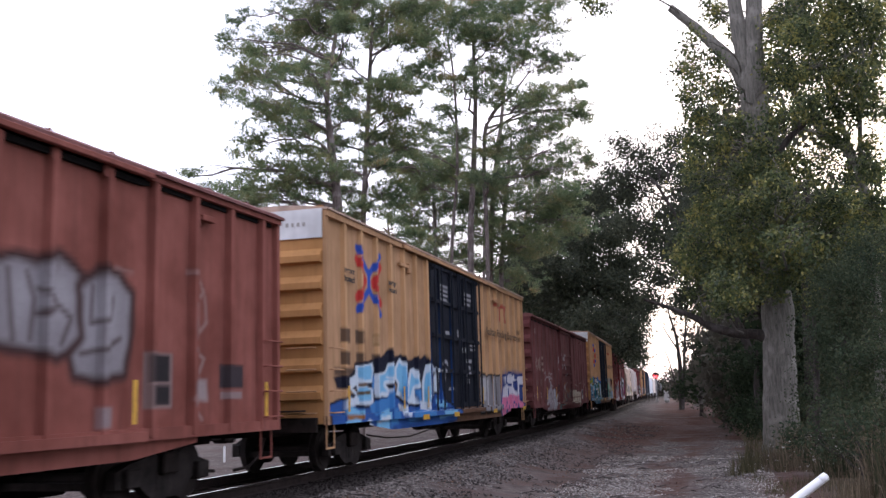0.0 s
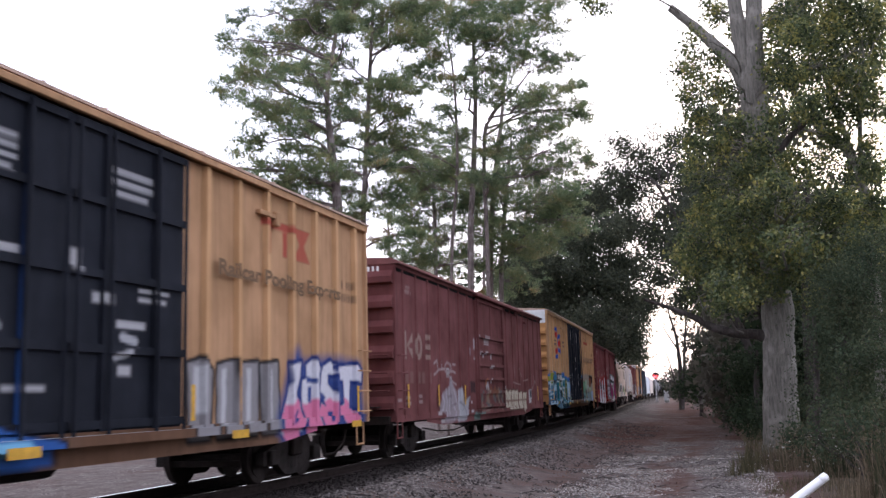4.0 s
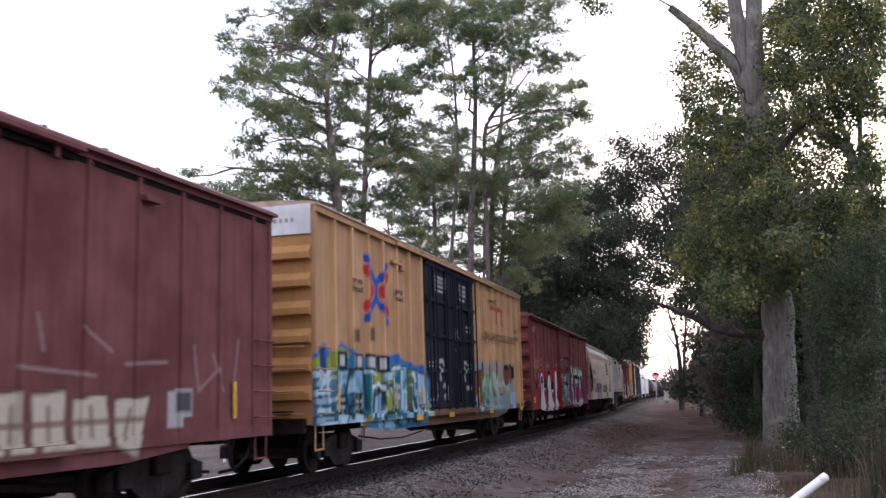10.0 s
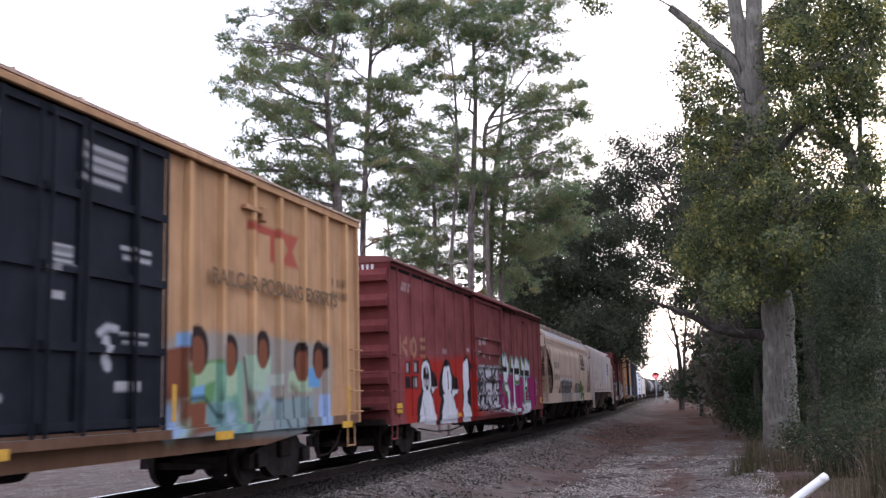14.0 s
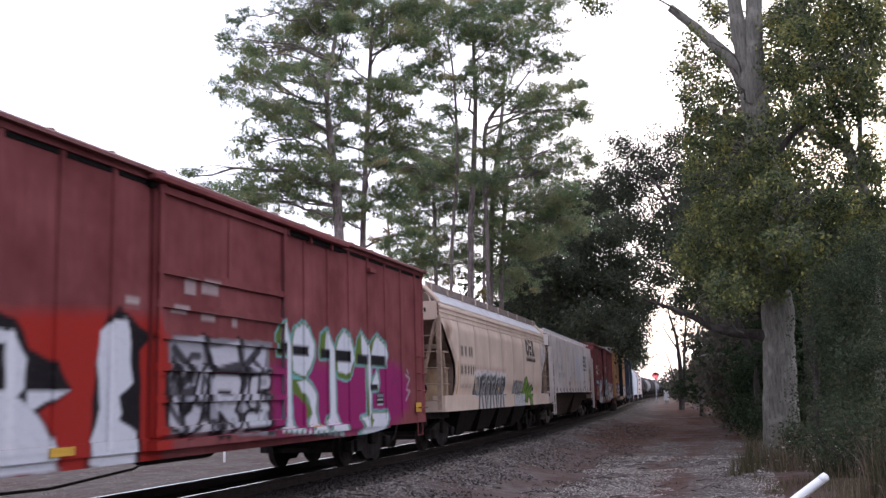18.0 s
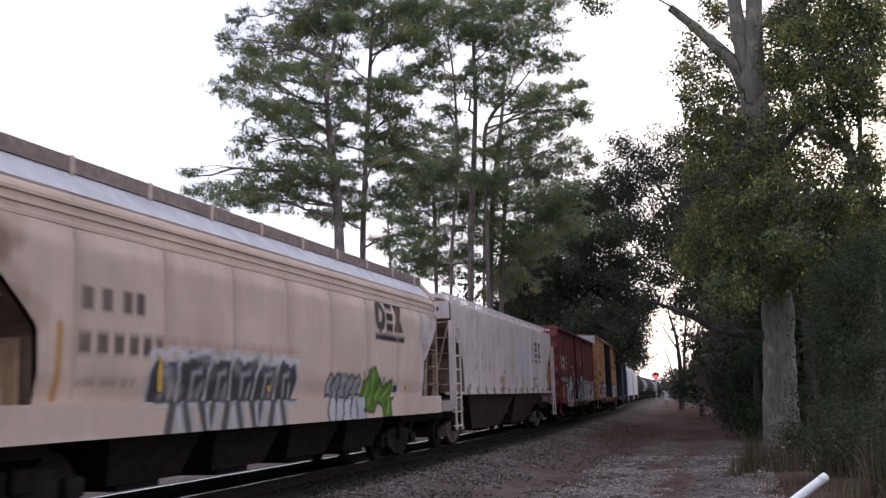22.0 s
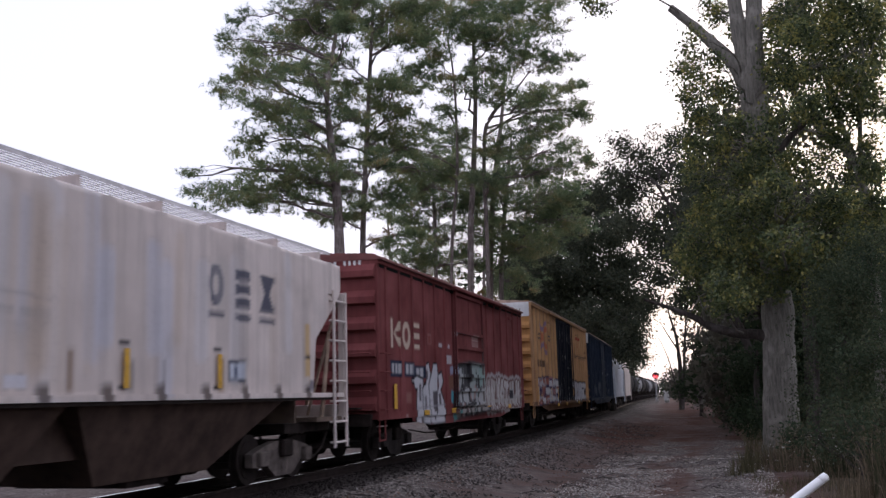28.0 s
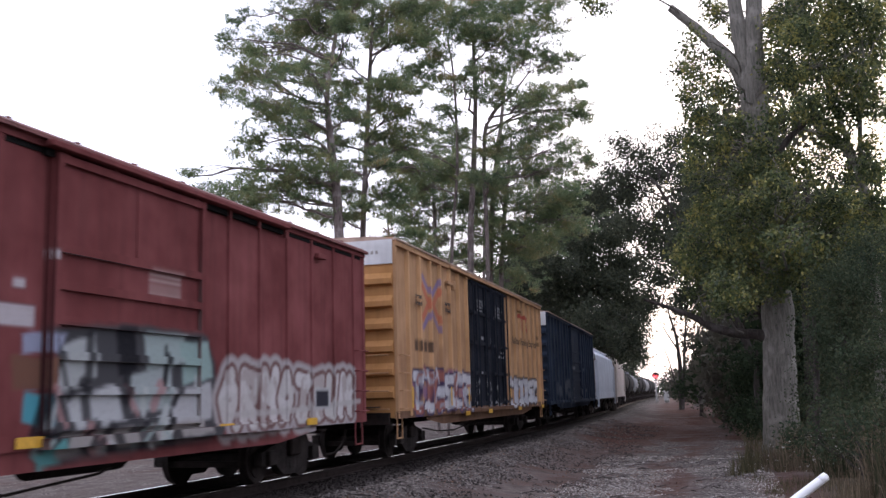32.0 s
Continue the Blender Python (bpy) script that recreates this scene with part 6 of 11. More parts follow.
        for uu in np.linspace(0.6, L - 0.6, 10):
            part("fascia_stay", box(bmesh.new(), xw + 0.31, xw + 0.335, uu - h - 0.035, uu - h + 0.035, zw - 0.1, zw + 0.15), body, car)
    running_gear(car, h, (-h + trucks, h - trucks), None if rail_walk else M_PALEFRAME)
    return car


def tank_car(label, L, body, r=1.42, cz=2.45):
    car = tagged(new("tank_car"), label, "tank car", "cars of the freight train")
    h = L / 2
    y = np.concatenate([-h + 0.5 - 0.55 * np.cos(np.linspace(0, np.pi / 2, 7)), h - 0.5 + 0.55 * np.sin(np.linspace(0, np.pi / 2, 7))])
    rr = r * np.concatenate([np.sin(np.linspace(0.02, np.pi / 2, 7)), np.cos(np.linspace(0, np.pi / 2 - 0.02, 7))])
    v, f = tubes([(np.stack([0 * y, y, 0 * y + cz], -1), rr)], 32)
    child("tank", mesh_np("tank", v, [f], body, True), car)
    for u in np.linspace(2.2, L - 2.2, 5):
        v, f = tubes([(np.array([[0, u - h - 0.03, cz], [0, u - h + 0.03, cz]]), [r + 0.012, r + 0.012])], 32)
        child("tank_band", mesh_np("tank_band", v, [f], body), car)
    part("manway", rod(bmesh.new(), (0, 0, cz + r - 0.1), (0, 0, cz + r + 0.35), 0.45, 16), body, car)
    part("top_platform", box(bmesh.new(), -0.9, 0.9, -1.1, 1.1, cz + r - 0.02, cz + r + 0.03), M_STEEL, car)
    for sx in (-0.9, 0.9):
        bm = bmesh.new()
        for yy in (-1.1, 1.1):
            rod(bm, (sx, yy, cz + r), (sx, yy, cz + r + 0.85), 0.02)
        rod(bm, (sx, -1.1, cz + r + 0.85), (sx, 1.1, cz + r + 0.85), 0.02)
        part("guard_rail", bm, M_STEEL, car)
    for yy in (-0.25, 0.25):
        part("ladder_rail", rod(bmesh.new(), (r + 0.1, yy, 1.0), (r * 0.75, yy, cz + r), 0.02), M_STEEL, car)
    for sgn in (-1, 1):
        part("stub_sill", box(bmesh.new(), -0.35, 0.35, min(sgn * h, sgn * (h - 3)), max(sgn * h, sgn * (h - 3)), 0.74, 1.15), M_STEEL, car)
        part("saddle", box(bmesh.new(), -1.2, 1.2, sgn * (h - 1.9) - 0.25, sgn * (h - 1.9) + 0.25, 0.8, 1.5), M_STEEL, car)
        part("end_platform", box(bmesh.new(), -1.45, 1.45, min(sgn * h, sgn * (h - 0.5)), max(sgn * h, sgn * (h - 0.5)), 1.0, 1.08), M_STEEL, car)
    running_gear(car, h, (-h + 1.9, h - 1.9))
    return car


# ---- what is sprayed and stencilled on each car ----
WHITE_P, BLACK_P, GREY_P = (0.62, 0.63, 0.67), (0.012, 0.012, 0.016), (0.3, 0.3, 0.32)


def glyph(rnd, kind):
    """Strokes of a made-up graffiti shape in a unit cell."""
    k = rnd.random
    shapes = [
        [[(0.25, 0.1), (0.22, 0.9)], [(0.25, 0.85), (0.75, 0.8), (0.7, 0.5), (0.3, 0.45)], [(0.4, 0.45), (0.8, 0.08)]],
        [[(0.8, 0.85), (0.35, 0.9), (0.2, 0.5), (0.4, 0.12), (0.8, 0.15)], [(0.5, 0.5), (0.82, 0.48)]],
        [[(0.2, 0.1), (0.3, 0.9)], [(0.3, 0.85), (0.55, 0.4), (0.75, 0.9)], [(0.75, 0.9), (0.8, 0.1)]],
        [[(0.75, 0.88), (0.3, 0.8), (0.32, 0.55), (0.7, 0.48), (0.72, 0.18), (0.25, 0.12)]],
        [[(0.2, 0.9), (0.25, 0.2), (0.5, 0.1), (0.75, 0.25), (0.8, 0.9)]],
        [[(0.5, 0.9), (0.22, 0.5), (0.5, 0.1), (0.78, 0.5), (0.5, 0.9)]],
        [[(0.2, 0.88), (0.8, 0.85)], [(0.5, 0.85), (0.48, 0.1)], [(0.3, 0.12), (0.68, 0.1)]],
    ]
    s = shapes[kind % len(shapes)]
    return [[(x + (k() - 0.5) * 0.12, y + (k() - 0.5) * 0.1) for x, y in st] for st in s]


def piece(sp, u0, u1, z0, z1, n, fills, edge, halo=None, seed=1, thick=0.16, lean=0.1, glint=None, rim=0.065):
    """A row of n fat sprayed shapes with an edge, a halo behind them and glints on top."""
    rnd = random.Random(seed)
    w = (u1 - u0) / n
    cells = []
    for i in range(n):
        top, low = z1 - rnd.random() * 0.12 * (z1 - z0), z0 + rnd.random() * 0.08 * (z1 - z0)
        cells.append([[(u0 + w * (i + 0.5 + (x - 0.5) * 1.08) + lean * (y - 0.5), low + (top - low) * y) for x, y in st] for st in glyph(rnd, rnd.randrange(7))])
    if halo is not None:
        for c in cells:
            for st in c:
                sp.stroke(st, thick + 0.17, halo, 0.09)
    for i, c in enumerate(cells):
        for st in c:
            sp.stroke(st, thick + rim, edge, 0.03)
        for k, st in enumerate(c):
            sp.stroke(st, thick * 0.92, fills[(i + k) % len(fills)], 0.025)
        for k in range(len(c) * 3):
            a = rnd.choice(c)
            p, q = rnd.choice(list(zip(a, a[1:])))
            t = rnd.random()
            m = (p[0] + (q[0] - p[0]) * t, p[1] + (q[1] - p[1]) * t)
            d = (rnd.uniform(-0.15, 0.15), rnd.uniform(-0.2, 0.2))
            sp.stroke([m, (m[0] + d[0], m[1] + d[1])], rnd.uniform(0.03, thick * 0.55), rnd.choice(fills), 0.04, 0.85)
        if glint is not None:
            for st in c:
                sp.stroke([(st[0][0] - thick * 0.4, st[0][1] - 0.05), (st[0][0] - thick * 0.45, st[0][1] - 0.3)], 0.025, glint, 0.03)


def scrawl(sp, u0, u1, z0, z1, n, colour, seed, r=0.022, opacity=0.9):
    """Thin marker tags."""
    rnd = random.Random(seed)
    for _ in range(n):
        u, z = rnd.uniform(u0, u1), rnd.uniform(z0, z1)
        pts = [(u, z)]
        for _ in range(rnd.randint(2, 5)):
            pts.append((pts[-1][0] + rnd.uniform(-0.25, 0.35), min(z1, max(z0, pts[-1][1] + rnd.uniform(-0.4, 0.4)))))
        sp.stroke(pts, r, colour, 0.03, opacity)


def smudge(sp, u0, u1, z0, z1, n, colours, seed, r=(0.1, 0.3), opacity=0.8):
    rnd = random.Random(seed)
    for _ in range(n):
        u, z = rnd.uniform(u0, u1), rnd.uniform(z0, z1)
        sp.stroke([(u, z), (u + rnd.uniform(-0.4, 0.4), min(z1, max(z0, z + rnd.uniform(-0.3, 0.3))))], rnd.uniform(*r), rnd.choice(colours), 0.12, opacity)


def lines_of_type(sp, u0, u1, z, h, colour, seed, gap=0.35, opacity=0.85):
    """Illegible stencil: a row of short bars, a bar a character."""
    rnd = random.Random(seed)
    u = u0
    while u < u1:
        w = h * rnd.uniform(0.45, 0.65)
        if rnd.random() > 0.12:
            sp.rect(u, u + w, z, z + h, colour, 0.02, opacity)
        u += w + h * gap


def arrows_emblem(sp, u, z, s=1.0, worn=1.0):
    """A blue cross with a short upright in its middle and two red chevrons nested in its sides."""
    blue, red = (0.035, 0.09, 0.42), (0.5, 0.045, 0.04)
    q = lambda pts: [(u + a * s, z + b * s) for a, b in pts]
    for k in (-1, 1):
        sp.stroke(q([(k * 0.72, 0.4), (k * 0.22, 0.0), (k * 0.72, -0.4)]), 0.095 * s, red, 0.03, worn)
    for k in (-1, 1):
        for m in (-1, 1):
            sp.stroke(q([(k * 0.7, m * 0.64), (0.0, m * 0.16)]), 0.085 * s, blue, 0.03, worn)
    sp.stroke(q([(0.0, 0.18), (0.0, -0.18)]), 0.09 * s, blue, 0.03, worn)


def letter_bars(sp, u, z, h, w, gap, colour, opacity=1.0, split=True):
    """Three large plain shapes in place of the owner's initials: a post with a wedge, a square ring, stacked slabs."""
    t = h * 0.13
    sp.rect(u, u + 1.7 * t, z, z + h, colour, 0.03, opacity)
    sp.poly([(u + w, z + h), (u + w, z + h * 0.62), (u + 2.2 * t, z + h * 0.5), (u + w, z + h * 0.38), (u + w, z), (u + 1.9 * t, z + h * 0.5)], colour, 0.03, opacity)
    c = u + w + gap + w * 0.45
    ring = [(c + math.cos(a) * w * 0.36, z + h / 2 + math.sin(a) * (h / 2 - t)) for a in np.linspace(0, 6.2832, 18)]
    sp.stroke(ring, t * 0.9, colour, 0.03, opacity)
    c2 = u + 2 * (w + gap) + w * 0.4
    for k in (0.06, 0.43, 0.8):
        sp.rect(c2 - w * 0.36, c2 + w * 0.36, z + h * k, z + h * (k + 0.2), colour, 0.03, opacity)



def paint_a(sp):
    silver, soot = (0.27, 0.25, 0.265), (0.06, 0.032, 0.03)
    sp.shape([(10.52, 2.88), (10.93, 2.99), (11.24, 2.95), (11.55, 3.09), (11.85, 2.97), (12.07, 2.81), (12.12, 2.42), (11.98, 2.11), (11.61, 1.98), (11.29, 2.03), (10.57, 2.1)], silver, soot, 0.12, 0.1)
    sp.shape([(12.01, 2.77), (12.35, 2.98), (12.69, 2.97), (12.96, 2.77), (12.95, 2.29), (12.84, 1.81), (12.41, 1.73), (11.96, 1.77), (11.88, 1.96), (12.1, 2.18)], silver, soot, 0.12, 0.1)
    sp.shape([(11.25, 2.75), (11.48, 2.89), (11.73, 2.86), (11.87, 2.64), (11.75, 2.4), (11.43, 2.26)], (0.38, 0.36, 0.38), None, 0.0, 0.2, 0.7)
    sp.shape([(12.18, 2.76), (12.5, 2.89), (12.7, 2.72), (12.67, 2.27), (12.39, 2.07), (12.12, 2.06)], (0.38, 0.36, 0.38), None, 0.0, 0.2, 0.7)
    sp.shape([(10.8, 2.76), (11.09, 2.85), (11.18, 2.58), (10.98, 2.29)], (0.38, 0.36, 0.38), None, 0.0, 0.2, 0.7)
    sp.stroke([(11.09, 2.85), (11.22, 2.58), (11.17, 2.13)], 0.035, soot, 0.05, 0.7)
    sp.stroke([(11.56, 3.02), (11.5, 2.61), (11.84, 2.4), (11.69, 2.1)], 0.035, soot, 0.05, 0.7)
    sp.stroke([(11.27, 2.42), (11.58, 2.5)], 0.035, soot, 0.05, 0.7)
    sp.stroke([(12.22, 2.8), (12.2, 2.37), (12.57, 2.45), (12.61, 2.71)], 0.035, soot, 0.05, 0.7)
    sp.stroke([(12.03, 2), (12.49, 2.08), (12.77, 2.21)], 0.035, soot, 0.05, 0.7)
    sp.stroke([(11.29, 2.7), (11.46, 2.6), (11.35, 2.42)], 0.035, soot, 0.05, 0.7)
    sp.stroke([(12.38, 2.32), (12.4, 1.89)], 0.035, soot, 0.05, 0.7)
    sp.stroke([(10.8, 2.86), (10.91, 2.12)], 0.035, soot, 0.05, 0.7)
    sp.stroke([(14.27, 3.22), (14.52, 3.24), (14.73, 2.98), (14.41, 2.73), (14.48, 2.3), (14.81, 2.54), (14.76, 2.91)], 0.03, (0.34, 0.25, 0.23), 0.05, 0.65)
    sp.stroke([(14.42, 2.15), (14.75, 2.02), (14.38, 1.45), (14.71, 1.16)], 0.03, (0.34, 0.26, 0.24), 0.05, 0.65)
    sp.shape([(14.41, 1.71), (14.84, 1.73), (14.85, 1.42), (14.44, 1.41)], (0.36, 0.32, 0.32), None, 0.0, 0.08, 0.75)
    sp.stroke([(12.64, 3.09), (13, 3.07)], 0.03, (0.3, 0.2, 0.18), 0.06, 0.5)
    sp.rect(13.27, 13.95, 1.33, 2.07, (0.26, 0.2, 0.19), 0.02, 0.8)
    sp.rect(13.34, 13.88, 1.68, 2.04, (0.03, 0.026, 0.028), 0.02)
    sp.rect(13.36, 13.89, 1.38, 1.64, (0.03, 0.026, 0.028), 0.02)
    sp.rect(15.18, 15.89, 1.60, 1.95, (0.05, 0.04, 0.045), 0.02)
    sp.rect(15.21, 15.86, 1.44, 1.55, (0.3, 0.26, 0.26), 0.03, 0.7)
    sp.rect(12.32, 12.64, 1.12, 1.37, (0.3, 0.26, 0.27), 0.05, 0.8)


def tan_stencils(sp, emblem_u, emblem_z, shift=0.0, worn=1.0):
    arrows_emblem(sp, emblem_u, emblem_z, 1.0, worn)
    ink = (0.05, 0.035, 0.03)
    for u in (0.82, 1.1, 1.62, 1.94):
        sp.rect(u + shift, u + shift + 0.24, 2.5, 2.78, ink, 0.03, 0.85)
    mark = (0.38, 0.055, 0.045)
    zt = emblem_z + 0.1
    sp.rect(14.2, 15.4, zt + 0.34, zt + 0.48, mark, 0.03, 0.85)
    for u in (14.48, 15.08):
        sp.rect(u - 0.08, u + 0.08, zt - 0.1, zt + 0.34, mark, 0.03, 0.85)
    sp.poly([(15.4, zt + 0.48), (15.66, zt + 0.19), (15.4, zt - 0.1), (16.1, zt - 0.1), (15.84, zt + 0.19), (16.1, zt + 0.48)], mark, 0.03, 0.75)
    lines_of_type(sp, 17.55, 18.1, 3.55, 0.14, ink, 7, 0.3, 0.7)
    lines_of_type(sp, 17.55, 18.1, 3.3, 0.14, ink, 8, 0.3, 0.7)


def paint_b(sp):
    tan_stencils(sp, 2.46, 3.84)
    for u in (0.82, 1.1, 1.65, 1.95, 2.56, 2.84):
        sp.rect(u, u + 0.23, 2.06, 2.32, (0.05, 0.035, 0.03), 0.03, 0.85)
    sp.rect(2.62, 2.98, 2.5, 2.74, (0.2, 0.14, 0.05), 0.03, 0.6)
    sp.rect(2.66, 2.94, 2.54, 2.7, (0.45, 0.28, 0.15), 0.03, 0.9)
    sp.rect(0.5, 1.6, 1.85, 2.0, (0.04, 0.03, 0.03), 0.06, 0.8)
    ink, deep, mid, pale = (0.012, 0.014, 0.028), (0.03, 0.1, 0.33), (0.06, 0.22, 0.52), (0.2, 0.48, 0.72)
    chalk = (0.6, 0.68, 0.76)
    sp.shape([(0.45, 1.81), (0.87, 1.86), (1.28, 1.84), (1.64, 2.07), (2.59, 2.15), (2.79, 2.29), (3.05, 2.25), (3.37, 2.36), (3.71, 2.51), (4.02, 2.31), (4.47, 2.39), (4.88, 2.26), (5.31, 2.28), (5.61, 2.4), (6, 2.33), (6.42, 2.44), (6.59, 2.19), (6.09, 1.78), (1.34, 1.59), (0.6, 1.59)], ink, None, 0.0, 0.05)
    sp.shape([(0.25, 0.89), (0.22, 1.27), (0.89, 1.38), (1.67, 1.5), (2.57, 1.5), (3.98, 1.49), (5.18, 1.48), (6.09, 1.63), (7.51, 1.59), (8.31, 1.19), (9.31, 0.98), (9.3, 0.75), (6.77, 0.63), (4.91, 0.69), (2.8, 0.7)], deep, ink, 0.05)
    sp.shape([(1.6, 2.05), (2.59, 2.13), (2.7, 1.94), (2.63, 1.74), (2.09, 1.67), (2.63, 1.59), (2.63, 1.29), (2.39, 1.25), (1.68, 1.27), (1.43, 1.4), (1.73, 1.5), (1.64, 1.66), (1.34, 1.6), (1.29, 1.79), (1.6, 1.89)], chalk, ink, 0.07)
    sp.shape([(2.7, 1.91), (3.39, 1.97), (3.55, 2.14), (3.9, 2.19), (4, 1.96), (3.86, 1.74), (3.45, 1.68), (3.63, 1.59), (4.01, 1.62), (3.94, 1.45), (3.29, 1.42), (2.72, 1.42), (2.66, 1.71)], chalk, ink, 0.07)
    sp.shape([(4.03, 2.08), (4.4, 2.29), (4.81, 2.16), (4.89, 1.77), (5.24, 1.62), (5.2, 1.46), (4.9, 1.25), (4.11, 1.47), (4.25, 1.69), (4.04, 1.81)], chalk, ink, 0.07)
    sp.shape([(4.94, 1.25), (4.89, 1.7), (5.17, 2.06), (5.46, 2.09), (5.96, 1.76), (6.04, 1.63), (5.47, 1.59), (5.56, 1.24)], chalk, ink, 0.07)
    sp.shape([(6.09, 1.22), (6.09, 1.78), (6.42, 2.19), (6.86, 2.27), (7.06, 2.13), (7.06, 1.63), (6.77, 1.17)], chalk, ink, 0.07)
    sp.shape([(6.98, 1.88), (7.22, 2.15), (7.45, 2.14), (7.43, 1.5), (7.02, 1.53)], chalk, ink, 0.07)
    sp.shape([(1.74, 2.02), (2.49, 2.09), (2.58, 1.95), (2.51, 1.79), (1.87, 1.75), (1.75, 1.84)], pale, None, 0.0, 0.05)
    sp.shape([(1.76, 1.62), (2.23, 1.64), (2.52, 1.55), (2.5, 1.35), (1.8, 1.34), (1.69, 1.44)], pale, None, 0.0, 0.05)
    sp.shape([(2.83, 1.87), (3.44, 1.92), (3.61, 2.08), (3.82, 2.1), (3.85, 1.96), (3.74, 1.81), (3.28, 1.75), (3.26, 1.65), (3.51, 1.54), (2.83, 1.5), (2.78, 1.71)], pale, None, 0.0, 0.05)
    sp.shape([(4.16, 2.03), (4.37, 2.18), (4.67, 2.11), (4.72, 1.77), (5, 1.59), (4.87, 1.4), (4.26, 1.55), (4.38, 1.73), (4.16, 1.84)], pale, None, 0.0, 0.05)
    sp.shape([(5.06, 1.37), (5.06, 1.7), (5.28, 1.98), (5.69, 1.76), (5.35, 1.64)], pale, None, 0.0, 0.05)
    sp.shape([(6.22, 1.28), (6.25, 1.74), (6.56, 2.11), (6.8, 2.13), (6.84, 1.67), (6.59, 1.27)], pale, None, 0.0, 0.05)
    sp.shape([(2.6, 1.98), (2.7, 1.8), (2.65, 1.5), (2.56, 1.62)], mid, None, 0.0, 0.06)
    sp.shape([(3.88, 1.75), (4.05, 1.49), (3.64, 1.29), (3.52, 1.39)], mid, None, 0.0, 0.06)
    sp.shape([(4.72, 1.98), (4.87, 1.48), (4.63, 1.27), (4.52, 1.48)], mid, None, 0.0, 0.06)
    sp.shape([(5.47, 1.57), (6.01, 1.59), (6.06, 1.24), (5.59, 1.24)], mid, None, 0.0, 0.06)
    sp.shape([(1.74, 1.71), (2.29, 1.72), (2.29, 1.65), (1.76, 1.63)], (0.16, 0.1, 0.06))
    sp.shape([(1.66, 1.53), (2.47, 1.56), (2.47, 1.49), (1.67, 1.47)], (0.12, 0.09, 0.06))
    sp.shape([(0.89, 1.38), (1.19, 1.44), (1.77, 1.4), (1.64, 1.27), (0.9, 1.21)], chalk, None, 0.0, 0.04)
    sp.shape([(0.91, 1.18), (1.36, 1.23), (1.94, 1.16), (1.93, 1.05), (0.91, 1.05)], pale, None, 0.0, 0.04)
    sp.shape([(0.91, 1.04), (1.77, 1.05), (1.7, 0.83), (0.93, 0.83)], pale, None, 0.0, 0.04)
    sp.shape([(1.74, 0.82), (2.21, 0.97), (2.62, 0.85), (2.65, 0.76)], chalk, None, 0.0, 0.04)
    sp.shape([(2.83, 1.18), (3.64, 1.22), (3.65, 0.71), (2.9, 0.7)], pale, None, 0.0, 0.04)
    sp.shape([(2.94, 1), (3.53, 1.03), (3.51, 0.91), (3, 0.88)], chalk, None, 0.0, 0.04)
    sp.shape([(4.24, 1.25), (4.87, 1.2), (4.74, 0.95), (4.44, 1)], chalk, None, 0.0, 0.04)
    sp.shape([(2.39, 1.24), (2.98, 1.4), (3.99, 1.35), (3.99, 1.22), (2.59, 1.02)], mid, None, 0.0, 0.04)
    sp.shape([(3.76, 1.15), (4.24, 1.17), (4.27, 0.81), (3.79, 0.78)], mid, None, 0.0, 0.04)
    sp.shape([(4.9, 1.05), (5.93, 1.12), (6.77, 1.05), (6.77, 0.9), (5.04, 0.83)], mid, None, 0.0, 0.04)
    sp.shape([(5.7, 1.36), (6.77, 1.14), (6.42, 1.06), (5.78, 1.13)], chalk, None, 0.0, 0.04)
    sp.shape([(7.13, 1.34), (8.1, 1.28), (8, 1.11), (7.22, 1.13)], pale, None, 0.0, 0.04)
    sp.shape([(7.5, 1.04), (8.74, 1.04), (8.96, 0.89), (7.6, 0.85)], pale, None, 0.0, 0.04)
    sp.shape([(0.91, 1.1), (1.94, 1.07), (1.95, 0.99), (0.92, 1)], (0.3, 0.13, 0.05), None, 0.0, 0.04)
    sp.stroke([(3.45, 1.85), (4.16, 1.81)], 0.02, chalk)
    sp.stroke([(1.33, 1.77), (1.32, 1.61), (1.62, 1.5)], 0.035, chalk)
    sp.stroke([(4.97, 1.27), (5.06, 1.62), (5.24, 2.01)], 0.03, chalk)
    sp.shape([(12.04, 1.94), (12.36, 2.02), (12.71, 1.86), (12.65, 0.9), (12.08, 0.87)], (0.26, 0.25, 0.26), (0.02, 0.02, 0.022), 0.06)
    sp.shape([(12.84, 1.95), (13.32, 2.01), (13.39, 0.88), (12.85, 0.87)], (0.26, 0.25, 0.26), (0.02, 0.02, 0.022), 0.06)
    sp.shape([(13.53, 1.97), (14.11, 2.02), (14.11, 0.88), (13.53, 0.87)], (0.26, 0.25, 0.26), (0.02, 0.02, 0.022), 0.06)
    sp.shape([(14.18, 1.98), (14.8, 2.04), (14.87, 0.9), (14.26, 0.9)], (0.26, 0.25, 0.26), (0.02, 0.02, 0.022), 0.06)
    sp.shape([(12.19, 1.91), (12.42, 1.94), (12.41, 1.26), (12.19, 1.24)], (0.5, 0.5, 0.52), None, 0.0, 0.05)
    sp.shape([(12.97, 1.89), (13.11, 1.89), (13.09, 1.08), (12.96, 1.07)], (0.5, 0.5, 0.52), None, 0.0, 0.05)
    sp.shape([(13.74, 1.9), (13.88, 1.91), (13.87, 1.09), (13.72, 1.07)], (0.5, 0.5, 0.52), None, 0.0, 0.05)
    sp.shape([(14.44, 1.91), (14.6, 1.92), (14.61, 1.11), (14.46, 1.08)], (0.5, 0.5, 0.52), None, 0.0, 0.05)
